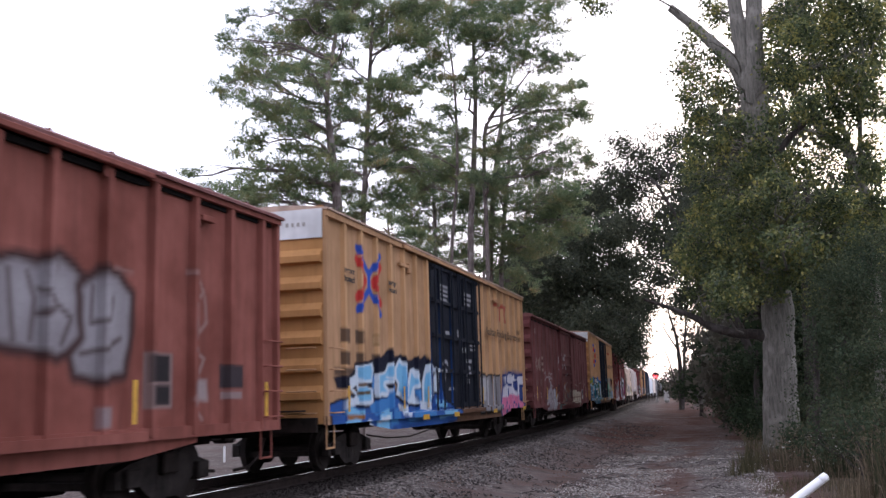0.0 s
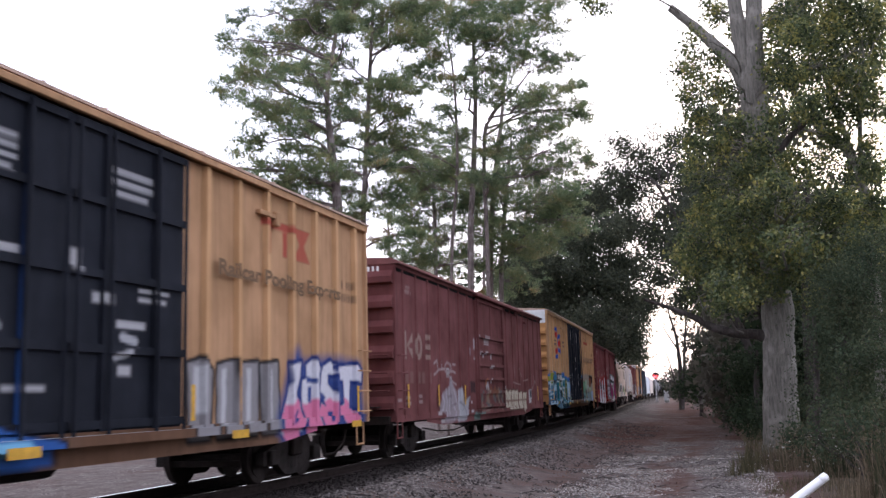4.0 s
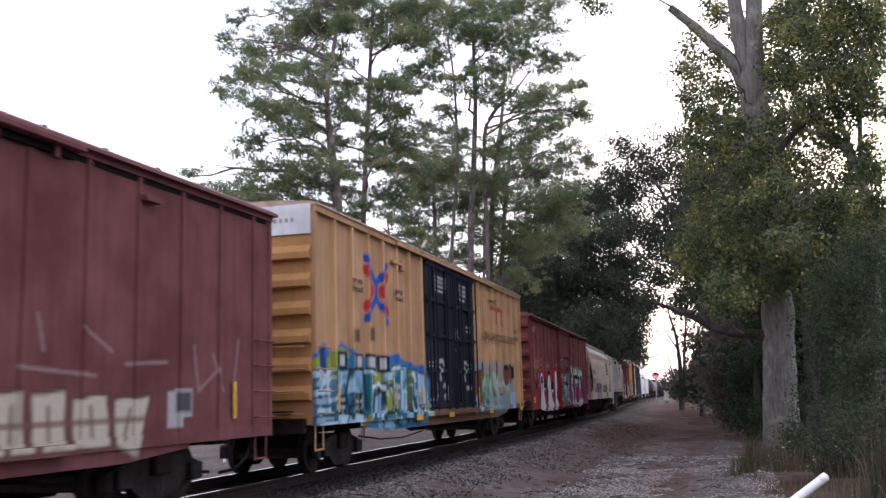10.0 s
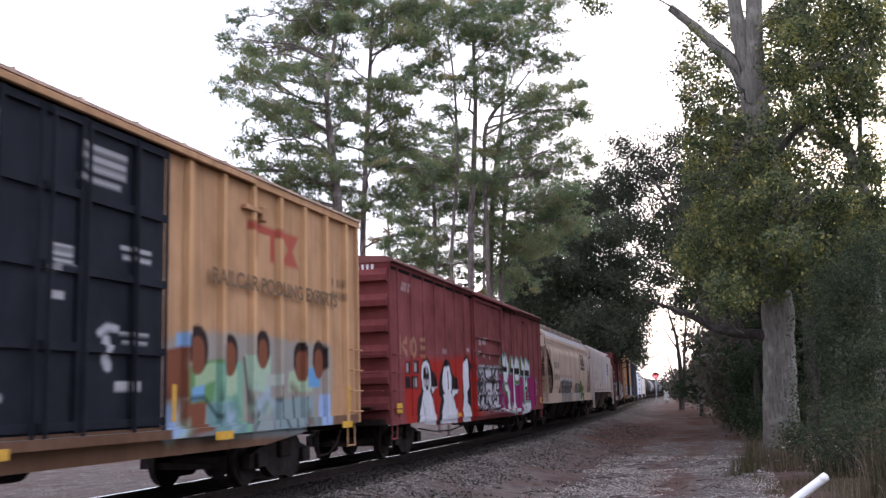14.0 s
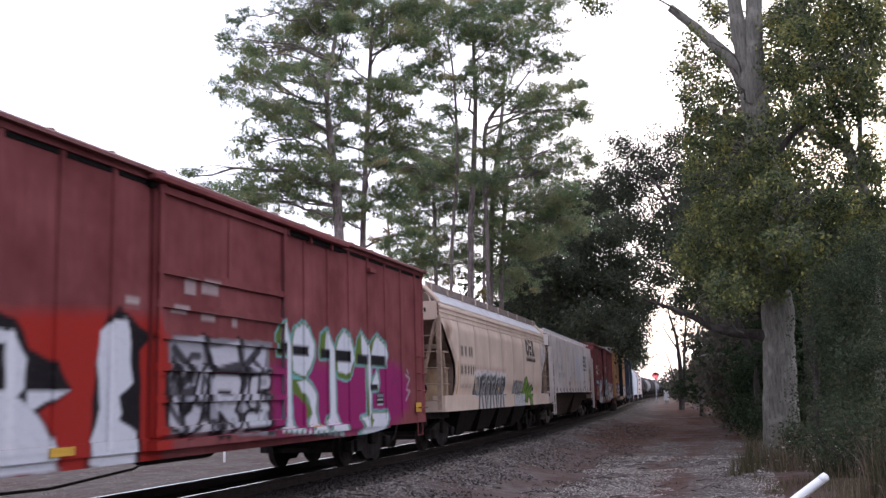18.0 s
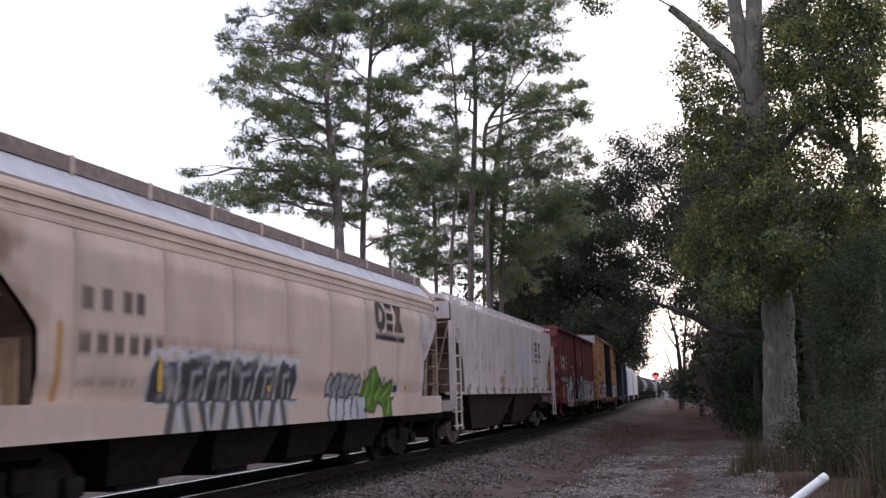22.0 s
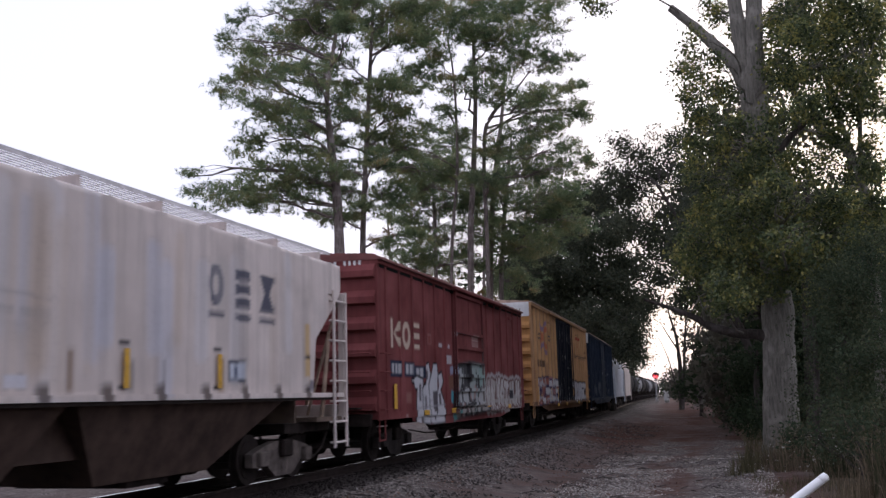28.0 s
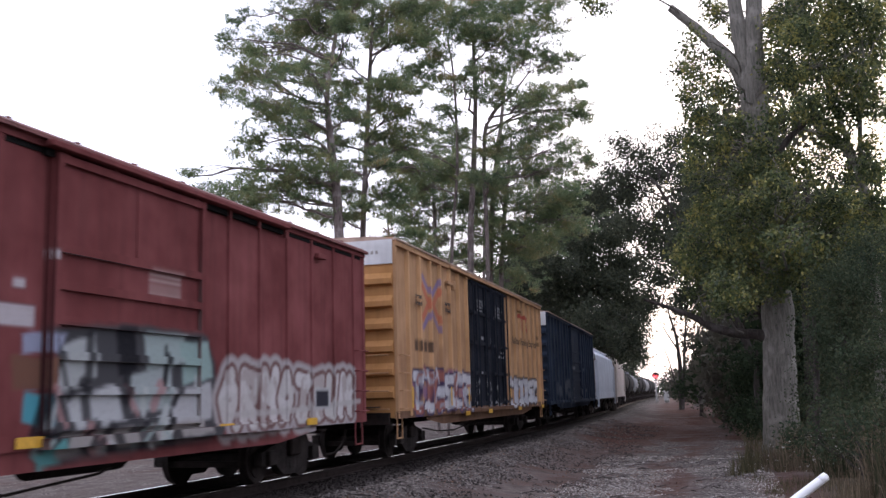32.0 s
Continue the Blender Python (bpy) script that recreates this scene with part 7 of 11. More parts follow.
    sp.shape([(15.03, 1.58), (15.34, 2.26), (15.63, 2.3), (15.76, 2.1), (16.53, 2.17), (17.37, 2.2), (18.51, 2.1), (18.61, 1.2), (18.53, 0.8), (15.82, 0.72), (14.94, 0.7), (14.79, 1.12)], (0.05, 0.08, 0.24), None, 0.0, 0.25)
    sp.shape([(15.21, 2), (15.72, 2.05), (15.66, 1.8), (15.49, 1.48), (15.76, 1.28), (15.84, 1.07), (15.56, 0.69), (15.14, 0.7), (14.97, 0.88), (14.95, 1.11), (15.11, 1.39), (15.26, 1.72)], (0.64, 0.64, 0.7), (0.02, 0.04, 0.17), 0.08)
    sp.shape([(15.92, 2.01), (16.15, 2.11), (16.45, 2.05), (16.57, 1.9), (16.52, 1.68), (16.46, 1.26), (16.56, 0.83), (15.97, 0.78), (15.88, 1.12), (15.75, 1.3), (15.71, 1.48), (15.77, 1.73), (15.93, 1.78)], (0.64, 0.64, 0.7), (0.02, 0.04, 0.17), 0.08)
    sp.shape([(16.67, 2.01), (16.99, 2.1), (17.26, 1.97), (17.09, 1.87), (16.86, 1.86), (16.84, 1.68), (17.12, 1.54), (17.23, 1.24), (17.12, 0.87), (16.71, 0.84), (16.44, 1.15), (16.56, 1.33), (16.82, 1.25), (16.51, 1.57), (16.56, 1.84)], (0.64, 0.64, 0.7), (0.02, 0.04, 0.17), 0.08)
    sp.shape([(17.18, 2), (18.34, 2.07), (18.57, 1.94), (18.52, 1.74), (17.92, 1.77), (17.87, 1.22), (18.38, 1.02), (17.92, 0.85), (17.51, 0.99), (17.4, 1.23), (17.65, 1.31), (17.59, 1.76), (17.33, 1.79)], (0.64, 0.64, 0.7), (0.02, 0.04, 0.17), 0.08)
    pink = np.clip((1.4 + 0.05 * np.sin(sp.u * 9) - sp.z) / 0.06, 0, 1) * ((sp.u > 14.9) & (sp.u < 18.7) & (sp.rgb.min(1) > 0.4))
    sp.lay(pink, (0.66, 0.2, 0.34))
    sp.shape([(15.92, 1.82), (16.25, 1.77), (16.21, 1.69), (15.93, 1.69)], (0.03, 0.06, 0.22), None, 0.0, 0.04)
    sp.shape([(15.97, 1.63), (16.13, 1.65), (16.1, 1.34), (15.98, 1.37)], (0.03, 0.06, 0.22), None, 0.0, 0.04)
    sp.shape([(16.86, 1.74), (17.19, 1.74), (17.21, 1.62), (16.91, 1.66)], (0.03, 0.06, 0.22), None, 0.0, 0.04)
    sp.shape([(16.6, 1.52), (16.78, 1.41), (16.58, 1.39)], (0.03, 0.06, 0.22), None, 0.0, 0.04)
    sp.shape([(16.84, 1.16), (17.09, 1.18), (17.04, 0.99), (16.9, 0.97)], (0.03, 0.06, 0.22), None, 0.0, 0.04)
    sp.shape([(15.46, 1.24), (15.61, 1.22), (15.47, 1.04), (15.23, 0.98), (15.29, 1.15)], (0.03, 0.06, 0.22), None, 0.0, 0.04)
    # door stencils
    sp.rect(7.62, 8.53, 4.29, 4.36, (0.42, 0.42, 0.44), 0.03, 0.8)
    sp.rect(7.62, 8.53, 4.17, 4.24, (0.42, 0.42, 0.44), 0.03, 0.8)
    sp.rect(7.66, 8.53, 4.05, 4.12, (0.42, 0.42, 0.44), 0.03, 0.8)
    sp.rect(7.62, 8.44, 3.92, 4.00, (0.42, 0.42, 0.44), 0.03, 0.8)
    sp.rect(10.18, 11.09, 4.28, 4.37, (0.42, 0.42, 0.44), 0.03, 0.8)
    sp.rect(10.17, 11.09, 4.14, 4.23, (0.42, 0.42, 0.44), 0.03, 0.8)
    sp.rect(10.22, 10.97, 4.00, 4.08, (0.42, 0.42, 0.44), 0.03, 0.8)
    sp.rect(8.23, 8.62, 3.04, 3.14, (0.5, 0.5, 0.52), 0.03, 0.85)
    sp.rect(9.43, 9.64, 2.97, 3.23, (0.5, 0.5, 0.52), 0.03, 0.85)
    sp.rect(9.87, 10.31, 2.62, 2.75, (0.5, 0.5, 0.52), 0.03, 0.85)
    sp.rect(10.80, 11.50, 2.82, 2.88, (0.5, 0.5, 0.52), 0.03, 0.85)
    sp.rect(10.80, 11.43, 2.70, 2.76, (0.5, 0.5, 0.52), 0.03, 0.85)
    sp.rect(7.92, 8.11, 1.81, 2.00, (0.5, 0.5, 0.52), 0.03, 0.85)
    sp.rect(7.41, 7.84, 2.04, 2.08, (0.5, 0.5, 0.52), 0.03, 0.85)
    sp.rect(10.35, 10.96, 2.34, 2.44, (0.5, 0.5, 0.52), 0.03, 0.85)
    sp.rect(10.39, 10.66, 1.75, 1.88, (0.5, 0.5, 0.52), 0.03, 0.85)
    sp.rect(8.42, 9.09, 1.56, 1.63, (0.5, 0.5, 0.52), 0.03, 0.85)
    sp.stroke([(7.9, 2.24), (8.01, 2.31), (8.26, 2.31), (8.34, 2.24)], 0.05, (0.46, 0.47, 0.5), 0.03, 0.85)
    sp.stroke([(8.01, 2.15), (8.05, 2.05)], 0.07, (0.46, 0.47, 0.5), 0.03, 0.85)
    sp.stroke([(10.48, 2.23), (10.75, 2.19)], 0.06, (0.46, 0.47, 0.5), 0.03, 0.85)
    sp.stroke([(10.34, 1.98), (10.61, 2.04)], 0.05, (0.46, 0.47, 0.5), 0.03, 0.85)


def paint_c(sp):
    letter_bars(sp, 0.72, 2.28, 0.66, 0.62, 0.2, (0.33, 0.25, 0.21), 0.75)
    for u in (0.72, 1.1, 1.7, 2.05, 2.65):
        sp.rect(u, u + 0.25, 1.72, 2.0, (0.25, 0.18, 0.15), 0.04, 0.35)
    for u, z in ((0.74, 1.35), (0.74, 1.22), (1.7, 1.38), (1.7, 1.25), (0.1, 1.3)):
        lines_of_type(sp, u, u + 0.35, z, 0.07, (0.45, 0.4, 0.38), int(u * 9 + z * 10), 0.3, 0.7)
    lines_of_type(sp, 0.8, 1.25, 3.95, 0.08, (0.4, 0.33, 0.3), 4, 0.3, 0.6)
    lines_of_type(sp, 0.8, 1.25, 3.83, 0.08, (0.4, 0.33, 0.3), 5, 0.3, 0.6)
    ghost, ash = (0.36, 0.34, 0.37), (0.46, 0.45, 0.48)
    sp.shape([(3.53, 1.13), (3.78, 1.47), (4.48, 1.64), (4.62, 1.9), (4.7, 1.94), (4.86, 1.74), (5.28, 1.52), (5.43, 0.77), (4.65, 0.69), (4.07, 0.71), (4.1, 0.96), (3.74, 1)], ghost, None, 0.0, 0.1, 0.72)
    sp.shape([(5.4, 1.56), (5.86, 1.66), (6.11, 1.45), (6.09, 1.22), (6.68, 1.39), (6.38, 0.71), (5.38, 0.69)], (0.42, 0.44, 0.48), None, 0.0, 0.08, 0.85)
    sp.stroke([(3.8, 1.43), (4.04, 1.27), (3.89, 1.08)], 0.035, ash, 0.05, 0.7)
    sp.stroke([(4.19, 1.58), (4.28, 1.26), (4.14, 0.86)], 0.035, ash, 0.05, 0.7)
    sp.stroke([(4.48, 1.63), (4.54, 1.26), (4.42, 0.95)], 0.035, ash, 0.05, 0.7)
    sp.stroke([(4.71, 1.74), (4.76, 1.25), (5.09, 1.02), (5, 0.76)], 0.035, ash, 0.05, 0.7)
    sp.stroke([(4.97, 1.57), (5.27, 1.24)], 0.035, ash, 0.05, 0.7)
    sp.stroke([(5.46, 1.52), (5.57, 1.12), (5.53, 0.78)], 0.035, ash, 0.05, 0.7)
    sp.stroke([(5.71, 1.57), (5.79, 1.22), (5.68, 0.88)], 0.035, ash, 0.05, 0.7)
    sp.stroke([(5.92, 1.57), (5.98, 1.22)], 0.035, ash, 0.05, 0.7)
    sp.stroke([(3.59, 1.04), (3.89, 1.05)], 0.035, ash, 0.05, 0.7)
    sp.stroke([(4.32, 1.37), (4.62, 1.41)], 0.03, (0.13, 0.1, 0.11), 0.05, 0.6)
    sp.stroke([(4.72, 1.15), (5.17, 1.19)], 0.03, (0.13, 0.1, 0.11), 0.05, 0.6)
    sp.stroke([(5.57, 1.23), (6.09, 1.13), (6.21, 0.86)], 0.03, (0.13, 0.1, 0.11), 0.05, 0.6)
    sp.stroke([(4.36, 2.3), (4.6, 2.26), (4.68, 2.14), (4.55, 2.03), (4.29, 2), (4.12, 2.09), (4.16, 2.22), (4.36, 2.3)], 0.035, (0.34, 0.27, 0.27), 0.05, 0.8)
    sp.stroke([(3.09, 1.95), (3.29, 2), (3.54, 2.09), (4.08, 2.12)], 0.03, (0.42, 0.37, 0.37), 0.05, 0.75)
    sp.stroke([(4.64, 2.05), (4.95, 2.07), (5.19, 2.03)], 0.03, (0.42, 0.37, 0.37), 0.05, 0.75)
    sp.stroke([(3.38, 2.33), (3.46, 2.14)], 0.03, (0.42, 0.37, 0.37), 0.05, 0.75)
    sp.stroke([(3.76, 2.33), (3.84, 2.16)], 0.03, (0.42, 0.37, 0.37), 0.05, 0.75)
    sp.stroke([(4.6, 1.9), (4.92, 1.78), (5.27, 1.71)], 0.03, (0.42, 0.37, 0.37), 0.05, 0.75)
    sp.stroke([(3.11, 2.24), (3.31, 2.3)], 0.03, (0.42, 0.37, 0.37), 0.05, 0.75)
    sp.stroke([(4.9, 2.26), (5.21, 2.26)], 0.03, (0.42, 0.37, 0.37), 0.05, 0.75)
    sp.rect(4.25, 4.55, 1.90, 2.16, (0.42, 0.4, 0.4), 0.03, 0.8)
    sp.rect(4.30, 4.50, 1.92, 2.09, (0.16, 0.1, 0.1), 0.03, 0.85)
    sp.rect(4.34, 4.46, 1.96, 2.06, (0.4, 0.38, 0.38), 0.03, 0.8)
    sp.rect(3.34, 3.67, 0.92, 1.02, (0.48, 0.46, 0.47), 0.03, 0.8)
    sp.rect(3.70, 4.04, 0.69, 0.83, (0.48, 0.46, 0.47), 0.03, 0.8)
    sp.rect(6.79, 7.11, 0.91, 1.00, (0.48, 0.46, 0.47), 0.03, 0.8)
    sp.rect(6.80, 7.03, 1.17, 1.25, (0.48, 0.46, 0.47), 0.03, 0.8)
    sp.rect(7.32, 7.52, 2.76, 3.09, (0.48, 0.46, 0.47), 0.03, 0.8)
    sp.rect(7.75, 8.09, 2.62, 2.73, (0.48, 0.46, 0.47), 0.03, 0.8)
    sp.rect(8.44, 8.82, 2.66, 2.75, (0.48, 0.46, 0.47), 0.03, 0.8)
    sp.rect(8.23, 8.41, 2.54, 2.65, (0.48, 0.46, 0.47), 0.03, 0.8)
    sp.rect(9.27, 9.48, 2.52, 2.69, (0.48, 0.46, 0.47), 0.03, 0.8)
    sp.rect(9.17, 9.65, 2.23, 2.33, (0.48, 0.46, 0.47), 0.03, 0.8)
    sp.rect(9.20, 9.35, 1.77, 1.94, (0.48, 0.46, 0.47), 0.03, 0.8)
    sp.rect(11.57, 11.79, 1.53, 1.71, (0.48, 0.46, 0.47), 0.03, 0.8)
    sp.rect(15.83, 16.22, 1.07, 1.56, (0.48, 0.46, 0.47), 0.03, 0.8)
    sp.rect(7.33, 7.50, 2.46, 2.53, (0.48, 0.46, 0.47), 0.03, 0.8)
    sp.rect(8.46, 9.11, 3.19, 3.24, (0.46, 0.44, 0.45), 0.02, 0.85)
    sp.rect(8.46, 9.11, 3.13, 3.17, (0.46, 0.44, 0.45), 0.02, 0.85)
    sp.rect(8.46, 9.11, 3.06, 3.10, (0.46, 0.44, 0.45), 0.02, 0.85)
    sp.rect(8.46, 9.11, 3.00, 3.04, (0.46, 0.44, 0.45), 0.02, 0.85)
    sp.rect(8.46, 9.11, 2.94, 2.98, (0.46, 0.44, 0.45), 0.02, 0.85)
    sp.stroke([(7.68, 3.23), (7.87, 3.08), (7.73, 2.93)], 0.04, (0.42, 0.38, 0.38), 0.05, 0.8)
    sp.shape([(6.75, 2.78), (7.03, 2.8), (7, 2.57), (6.73, 2.57)], (0.26, 0.2, 0.23), None, 0.0, 0.05, 0.8)
    sp.shape([(6.73, 1.82), (7.43, 1.8), (7.43, 1.48), (6.74, 1.5)], (0.035, 0.02, 0.022), None, 0.0, 0.04, 0.85)
    sp.shape([(8.54, 1.78), (8.93, 1.82), (8.98, 1.46), (8.57, 1.44)], (0.42, 0.44, 0.46), None, 0.0, 0.05, 0.8)
    sp.shape([(8.48, 1.89), (8.72, 1.91), (8.69, 1.71), (8.51, 1.7)], (0.4, 0.16, 0.06), None, 0.0, 0.05, 0.7)
    smudge(sp, 7.6, 11.1, 0.95, 1.6, 34, [(0.03, 0.03, 0.03), (0.24, 0.2, 0.15), (0.1, 0.13, 0.13), (0.2, 0.08, 0.04), (0.05, 0.03, 0.03)], 5, (0.04, 0.1), 0.7)
    sp.shape([(7.22, 0.92), (8.03, 0.91), (7.99, 0.67), (7.22, 0.68)], (0.1, 0.2, 0.18), None, 0.0, 0.08, 0.8)
    sp.shape([(11.57, 1.52), (11.94, 1.57), (12.25, 0.92), (11.63, 0.9)], (0.5, 0.45, 0.36), (0.12, 0.07, 0.055), 0.05)
    sp.shape([(12.09, 1.52), (12.51, 1.56), (12.67, 0.91), (12.21, 0.9)], (0.5, 0.45, 0.36), (0.12, 0.07, 0.055), 0.05)
    sp.shape([(12.65, 1.52), (13.04, 1.56), (13.11, 0.92), (12.77, 0.9)], (0.5, 0.45, 0.36), (0.12, 0.07, 0.055), 0.05)
    sp.shape([(13.24, 1.52), (13.76, 1.56), (13.78, 0.92), (13.26, 0.91)], (0.5, 0.45, 0.36), (0.12, 0.07, 0.055), 0.05)
    sp.shape([(13.91, 1.47), (14.52, 1.51), (14.6, 0.91), (13.94, 0.91)], (0.5, 0.45, 0.36), (0.12, 0.07, 0.055), 0.05)
    sp.shape([(14.69, 1.45), (15.4, 1.48), (15.17, 0.73), (14.72, 0.91)], (0.5, 0.45, 0.36), (0.12, 0.07, 0.055), 0.05)
    sp.stroke([(11.78, 1.4), (12.03, 1.06)], 0.035, (0.17, 0.09, 0.07), 0.03, 0.75)
    sp.stroke([(12.39, 1.39), (12.49, 1.04)], 0.035, (0.17, 0.09, 0.07), 0.03, 0.75)
    sp.stroke([(12.93, 1.39), (12.92, 1.03)], 0.035, (0.17, 0.09, 0.07), 0.03, 0.75)
    sp.stroke([(13.49, 1.38), (13.52, 1.02)], 0.035, (0.17, 0.09, 0.07), 0.03, 0.75)
    sp.stroke([(14.23, 1.37), (14.27, 1.04)], 0.035, (0.17, 0.09, 0.07), 0.03, 0.75)
    sp.stroke([(15, 1.32), (14.89, 0.98)], 0.035, (0.17, 0.09, 0.07), 0.03, 0.75)
    sp.stroke([(11.6, 1.19), (15.3, 1.21)], 0.035, (0.17, 0.09, 0.07), 0.03, 0.75)
    sp.stroke([(13.28, 2.43), (13.39, 2.02)], 0.025, (0.36, 0.28, 0.26), 0.04, 0.6)
    sp.stroke([(14.06, 2.32), (14.61, 2.05)], 0.025, (0.36, 0.28, 0.26), 0.04, 0.6)
    sp.stroke([(16.48, 2.19), (16.6, 1.56), (17.15, 1.88)], 0.025, (0.36, 0.28, 0.26), 0.04, 0.6)
    sp.stroke([(17.73, 2.33), (17.54, 1.34)], 0.025, (0.36, 0.28, 0.26), 0.04, 0.6)
    sp.stroke([(14.89, 1.9), (15.81, 1.95)], 0.025, (0.36, 0.28, 0.26), 0.04, 0.6)
    sp.stroke([(16.99, 2.09), (17.3, 1.56)], 0.025, (0.36, 0.28, 0.26), 0.04, 0.6)
    sp.stroke([(13, 1.83), (14.31, 1.75)], 0.025, (0.36, 0.28, 0.26), 0.04, 0.6)
    sp.rect(16.0, 16.45, 1.2, 1.6, (0.4, 0.4, 0.4), 0.03, 0.8)
    sp.rect(16.04, 16.41, 1.28, 1.55, (0.05, 0.05, 0.06), 0.03, 0.9)


def paint_d(sp):
    tan_stencils(sp, 3.43, 3.69, -9.0)
    blue, teal, sea, frost, olive, ink = (0.05, 0.15, 0.45), (0.025, 0.16, 0.2), (0.05, 0.2, 0.34), (0.4, 0.57, 0.68), (0.29, 0.33, 0.06), (0.012, 0.018, 0.024)
    sp.shape([(-0.09, 2.11), (-0.04, 2.23), (0.21, 2.28), (0.4, 2.41), (0.59, 2.42), (0.8, 2.26), (1.11, 2.32), (1.38, 2.5), (1.85, 2.36), (2.8, 2.23), (4.21, 2.33), (4.62, 2.37), (5.32, 2.24), (6.09, 2.13), (6.5, 2.18), (7.18, 1.82), (7.14, 0.73), (4.61, 0.61), (1.59, 0.82), (0.01, 0.82)], blue, None, 0.0, 0.06)
    sp.shape([(-0.07, 1.94), (0.32, 1.9), (0.91, 2.03), (1.79, 2.25), (4.2, 2.14), (4.96, 2.26), (5.7, 2.07), (7.09, 1.75), (7.06, 0.77), (4.61, 0.64), (1.59, 0.84), (0.01, 0.84)], sea, None, 0.0, 0.06)
    sp.shape([(-0.04, 2.15), (0.31, 2.2), (0.34, 1.97), (-0.03, 1.95)], olive)
    sp.shape([(1.03, 2.26), (1.38, 2.42), (1.81, 2.31), (1.79, 2.19), (1.12, 2.13)], olive)
    sp.shape([(0.9, 2.31), (1.09, 2.3), (1.04, 1.75), (0.72, 1.74), (0.65, 2.14)], olive)
    sp.shape([(-0.01, 1.9), (0.81, 1.95), (0.83, 1.84), (-0.01, 1.78)], frost, ink, 0.025)
    sp.shape([(-0, 1.73), (0.82, 1.78), (0.84, 1.66), (-0, 1.62)], (0.264, 0.405, 0.51), ink, 0.025)
    sp.shape([(0, 1.57), (0.82, 1.61), (0.84, 1.49), (0.01, 1.46)], frost, ink, 0.025)
    sp.shape([(0.01, 1.41), (0.83, 1.44), (0.85, 1.32), (0.01, 1.3)], (0.264, 0.405, 0.51), ink, 0.025)
    sp.shape([(0.01, 1.24), (0.83, 1.25), (0.86, 1.14), (0.02, 1.13)], frost, ink, 0.025)
    sp.shape([(0.02, 1.08), (0.84, 1.08), (0.86, 0.97), (0.03, 0.97)], (0.264, 0.405, 0.51), ink, 0.025)
    sp.shape([(0.32, 2.32), (0.57, 2.39), (0.61, 1.85), (0.38, 1.84)], (0.026, 0.053, 0.141))
    sp.shape([(1.04, 1.93), (1.87, 1.94), (1.88, 1.57), (1.71, 1.45), (1.57, 1.7), (1.41, 1.57), (1.05, 1.57)], frost, ink, 0.022)
    sp.shape([(1.87, 1.94), (2.54, 1.97), (2.55, 1.51), (1.9, 1.52)], (0.211, 0.387, 0.581), ink, 0.022)
    sp.shape([(1.05, 1.57), (1.35, 1.54), (1.51, 1.69), (1.58, 1.48), (1.05, 1.48)], sea, ink, 0.022)
    sp.shape([(1.06, 1.11), (1.93, 1.11), (2.55, 1.09), (2.56, 0.85), (1.07, 0.91)], frost, ink, 0.022)
    sp.shape([(2.54, 1.98), (2.83, 2.01), (2.86, 1.44), (2.79, 0.84), (2.56, 0.87)], teal, ink, 0.022)
    sp.shape([(2.83, 1.97), (3.16, 1.97), (3.2, 1.49), (2.95, 0.96), (2.84, 0.98)], (0.264, 0.458, 0.616), ink, 0.022)
    sp.shape([(3.16, 1.93), (4.29, 1.96), (4.35, 1.7), (3.37, 1.66), (3.17, 1.7)], olive, ink, 0.022)
    sp.shape([(3.66, 1.94), (4.38, 1.98), (4.42, 1.79), (3.69, 1.75)], frost, ink, 0.022)
    sp.shape([(3.2, 1.49), (3.69, 1.53), (3.69, 0.95), (3.16, 0.98)], (0.282, 0.475, 0.634), ink, 0.022)
    sp.shape([(3.74, 1.57), (4.38, 1.6), (4.41, 1.09), (3.81, 1.07)], olive, ink, 0.022)
    sp.shape([(4.38, 2.08), (4.82, 2.12), (4.86, 0.83), (4.44, 0.82)], teal, ink, 0.022)
    sp.shape([(4.86, 2.11), (5.43, 2.09), (5.38, 0.81), (4.88, 0.81)], (0.176, 0.405, 0.546), ink, 0.022)
    sp.shape([(4.96, 2.02), (5.18, 2.02), (5.17, 1.11), (4.99, 1.12)], frost, ink, 0.022)
    sp.shape([(5.47, 2.03), (6.13, 2.05), (6.16, 1.81), (5.69, 1.8)], (0.088, 0.264, 0.264), ink, 0.022)
    sp.shape([(6.13, 2.05), (7.09, 1.83), (7.07, 1.06), (6.15, 1.09)], (0.106, 0.282, 0.493), ink, 0.022)
    sp.shape([(6.29, 1.97), (6.53, 1.93), (6.52, 1.24), (6.31, 1.2)], frost, ink, 0.022)
    sp.shape([(6.56, 1.32), (7.07, 1.33), (7.06, 0.81), (6.59, 0.82)], (0.352, 0.44, 0.317), ink, 0.022)
    sp.shape([(3.37, 0.96), (4.61, 0.95), (4.61, 0.69), (3.37, 0.73)], (0.211, 0.405, 0.546), ink, 0.022)
    sp.shape([(1.69, 1.45), (1.9, 1.5), (1.91, 1.08), (1.64, 1.08)], sea, ink, 0.022)
    sp.shape([(0.17, 0.98), (1.04, 1), (1.05, 0.82), (0.17, 0.84)], frost, ink, 0.022)
    sp.stroke([(3.19, 1.66), (3.81, 1.68), (4.38, 1.64), (4.41, 1.42)], 0.05, ink)
    sp.stroke([(3.2, 1.49), (3.51, 1.57), (3.74, 1.51), (3.81, 1.08), (4.36, 1.08)], 0.035, ink)
    sp.stroke([(5.46, 1.72), (5.69, 1.8), (5.92, 1.65), (5.91, 1.33), (5.68, 1.19), (5.46, 1.34), (5.5, 1.57)], 0.05, (0.02, 0.09, 0.09))
    sp.stroke([(5.68, 1.22), (6.17, 1.13)], 0.05, (0.02, 0.09, 0.09))
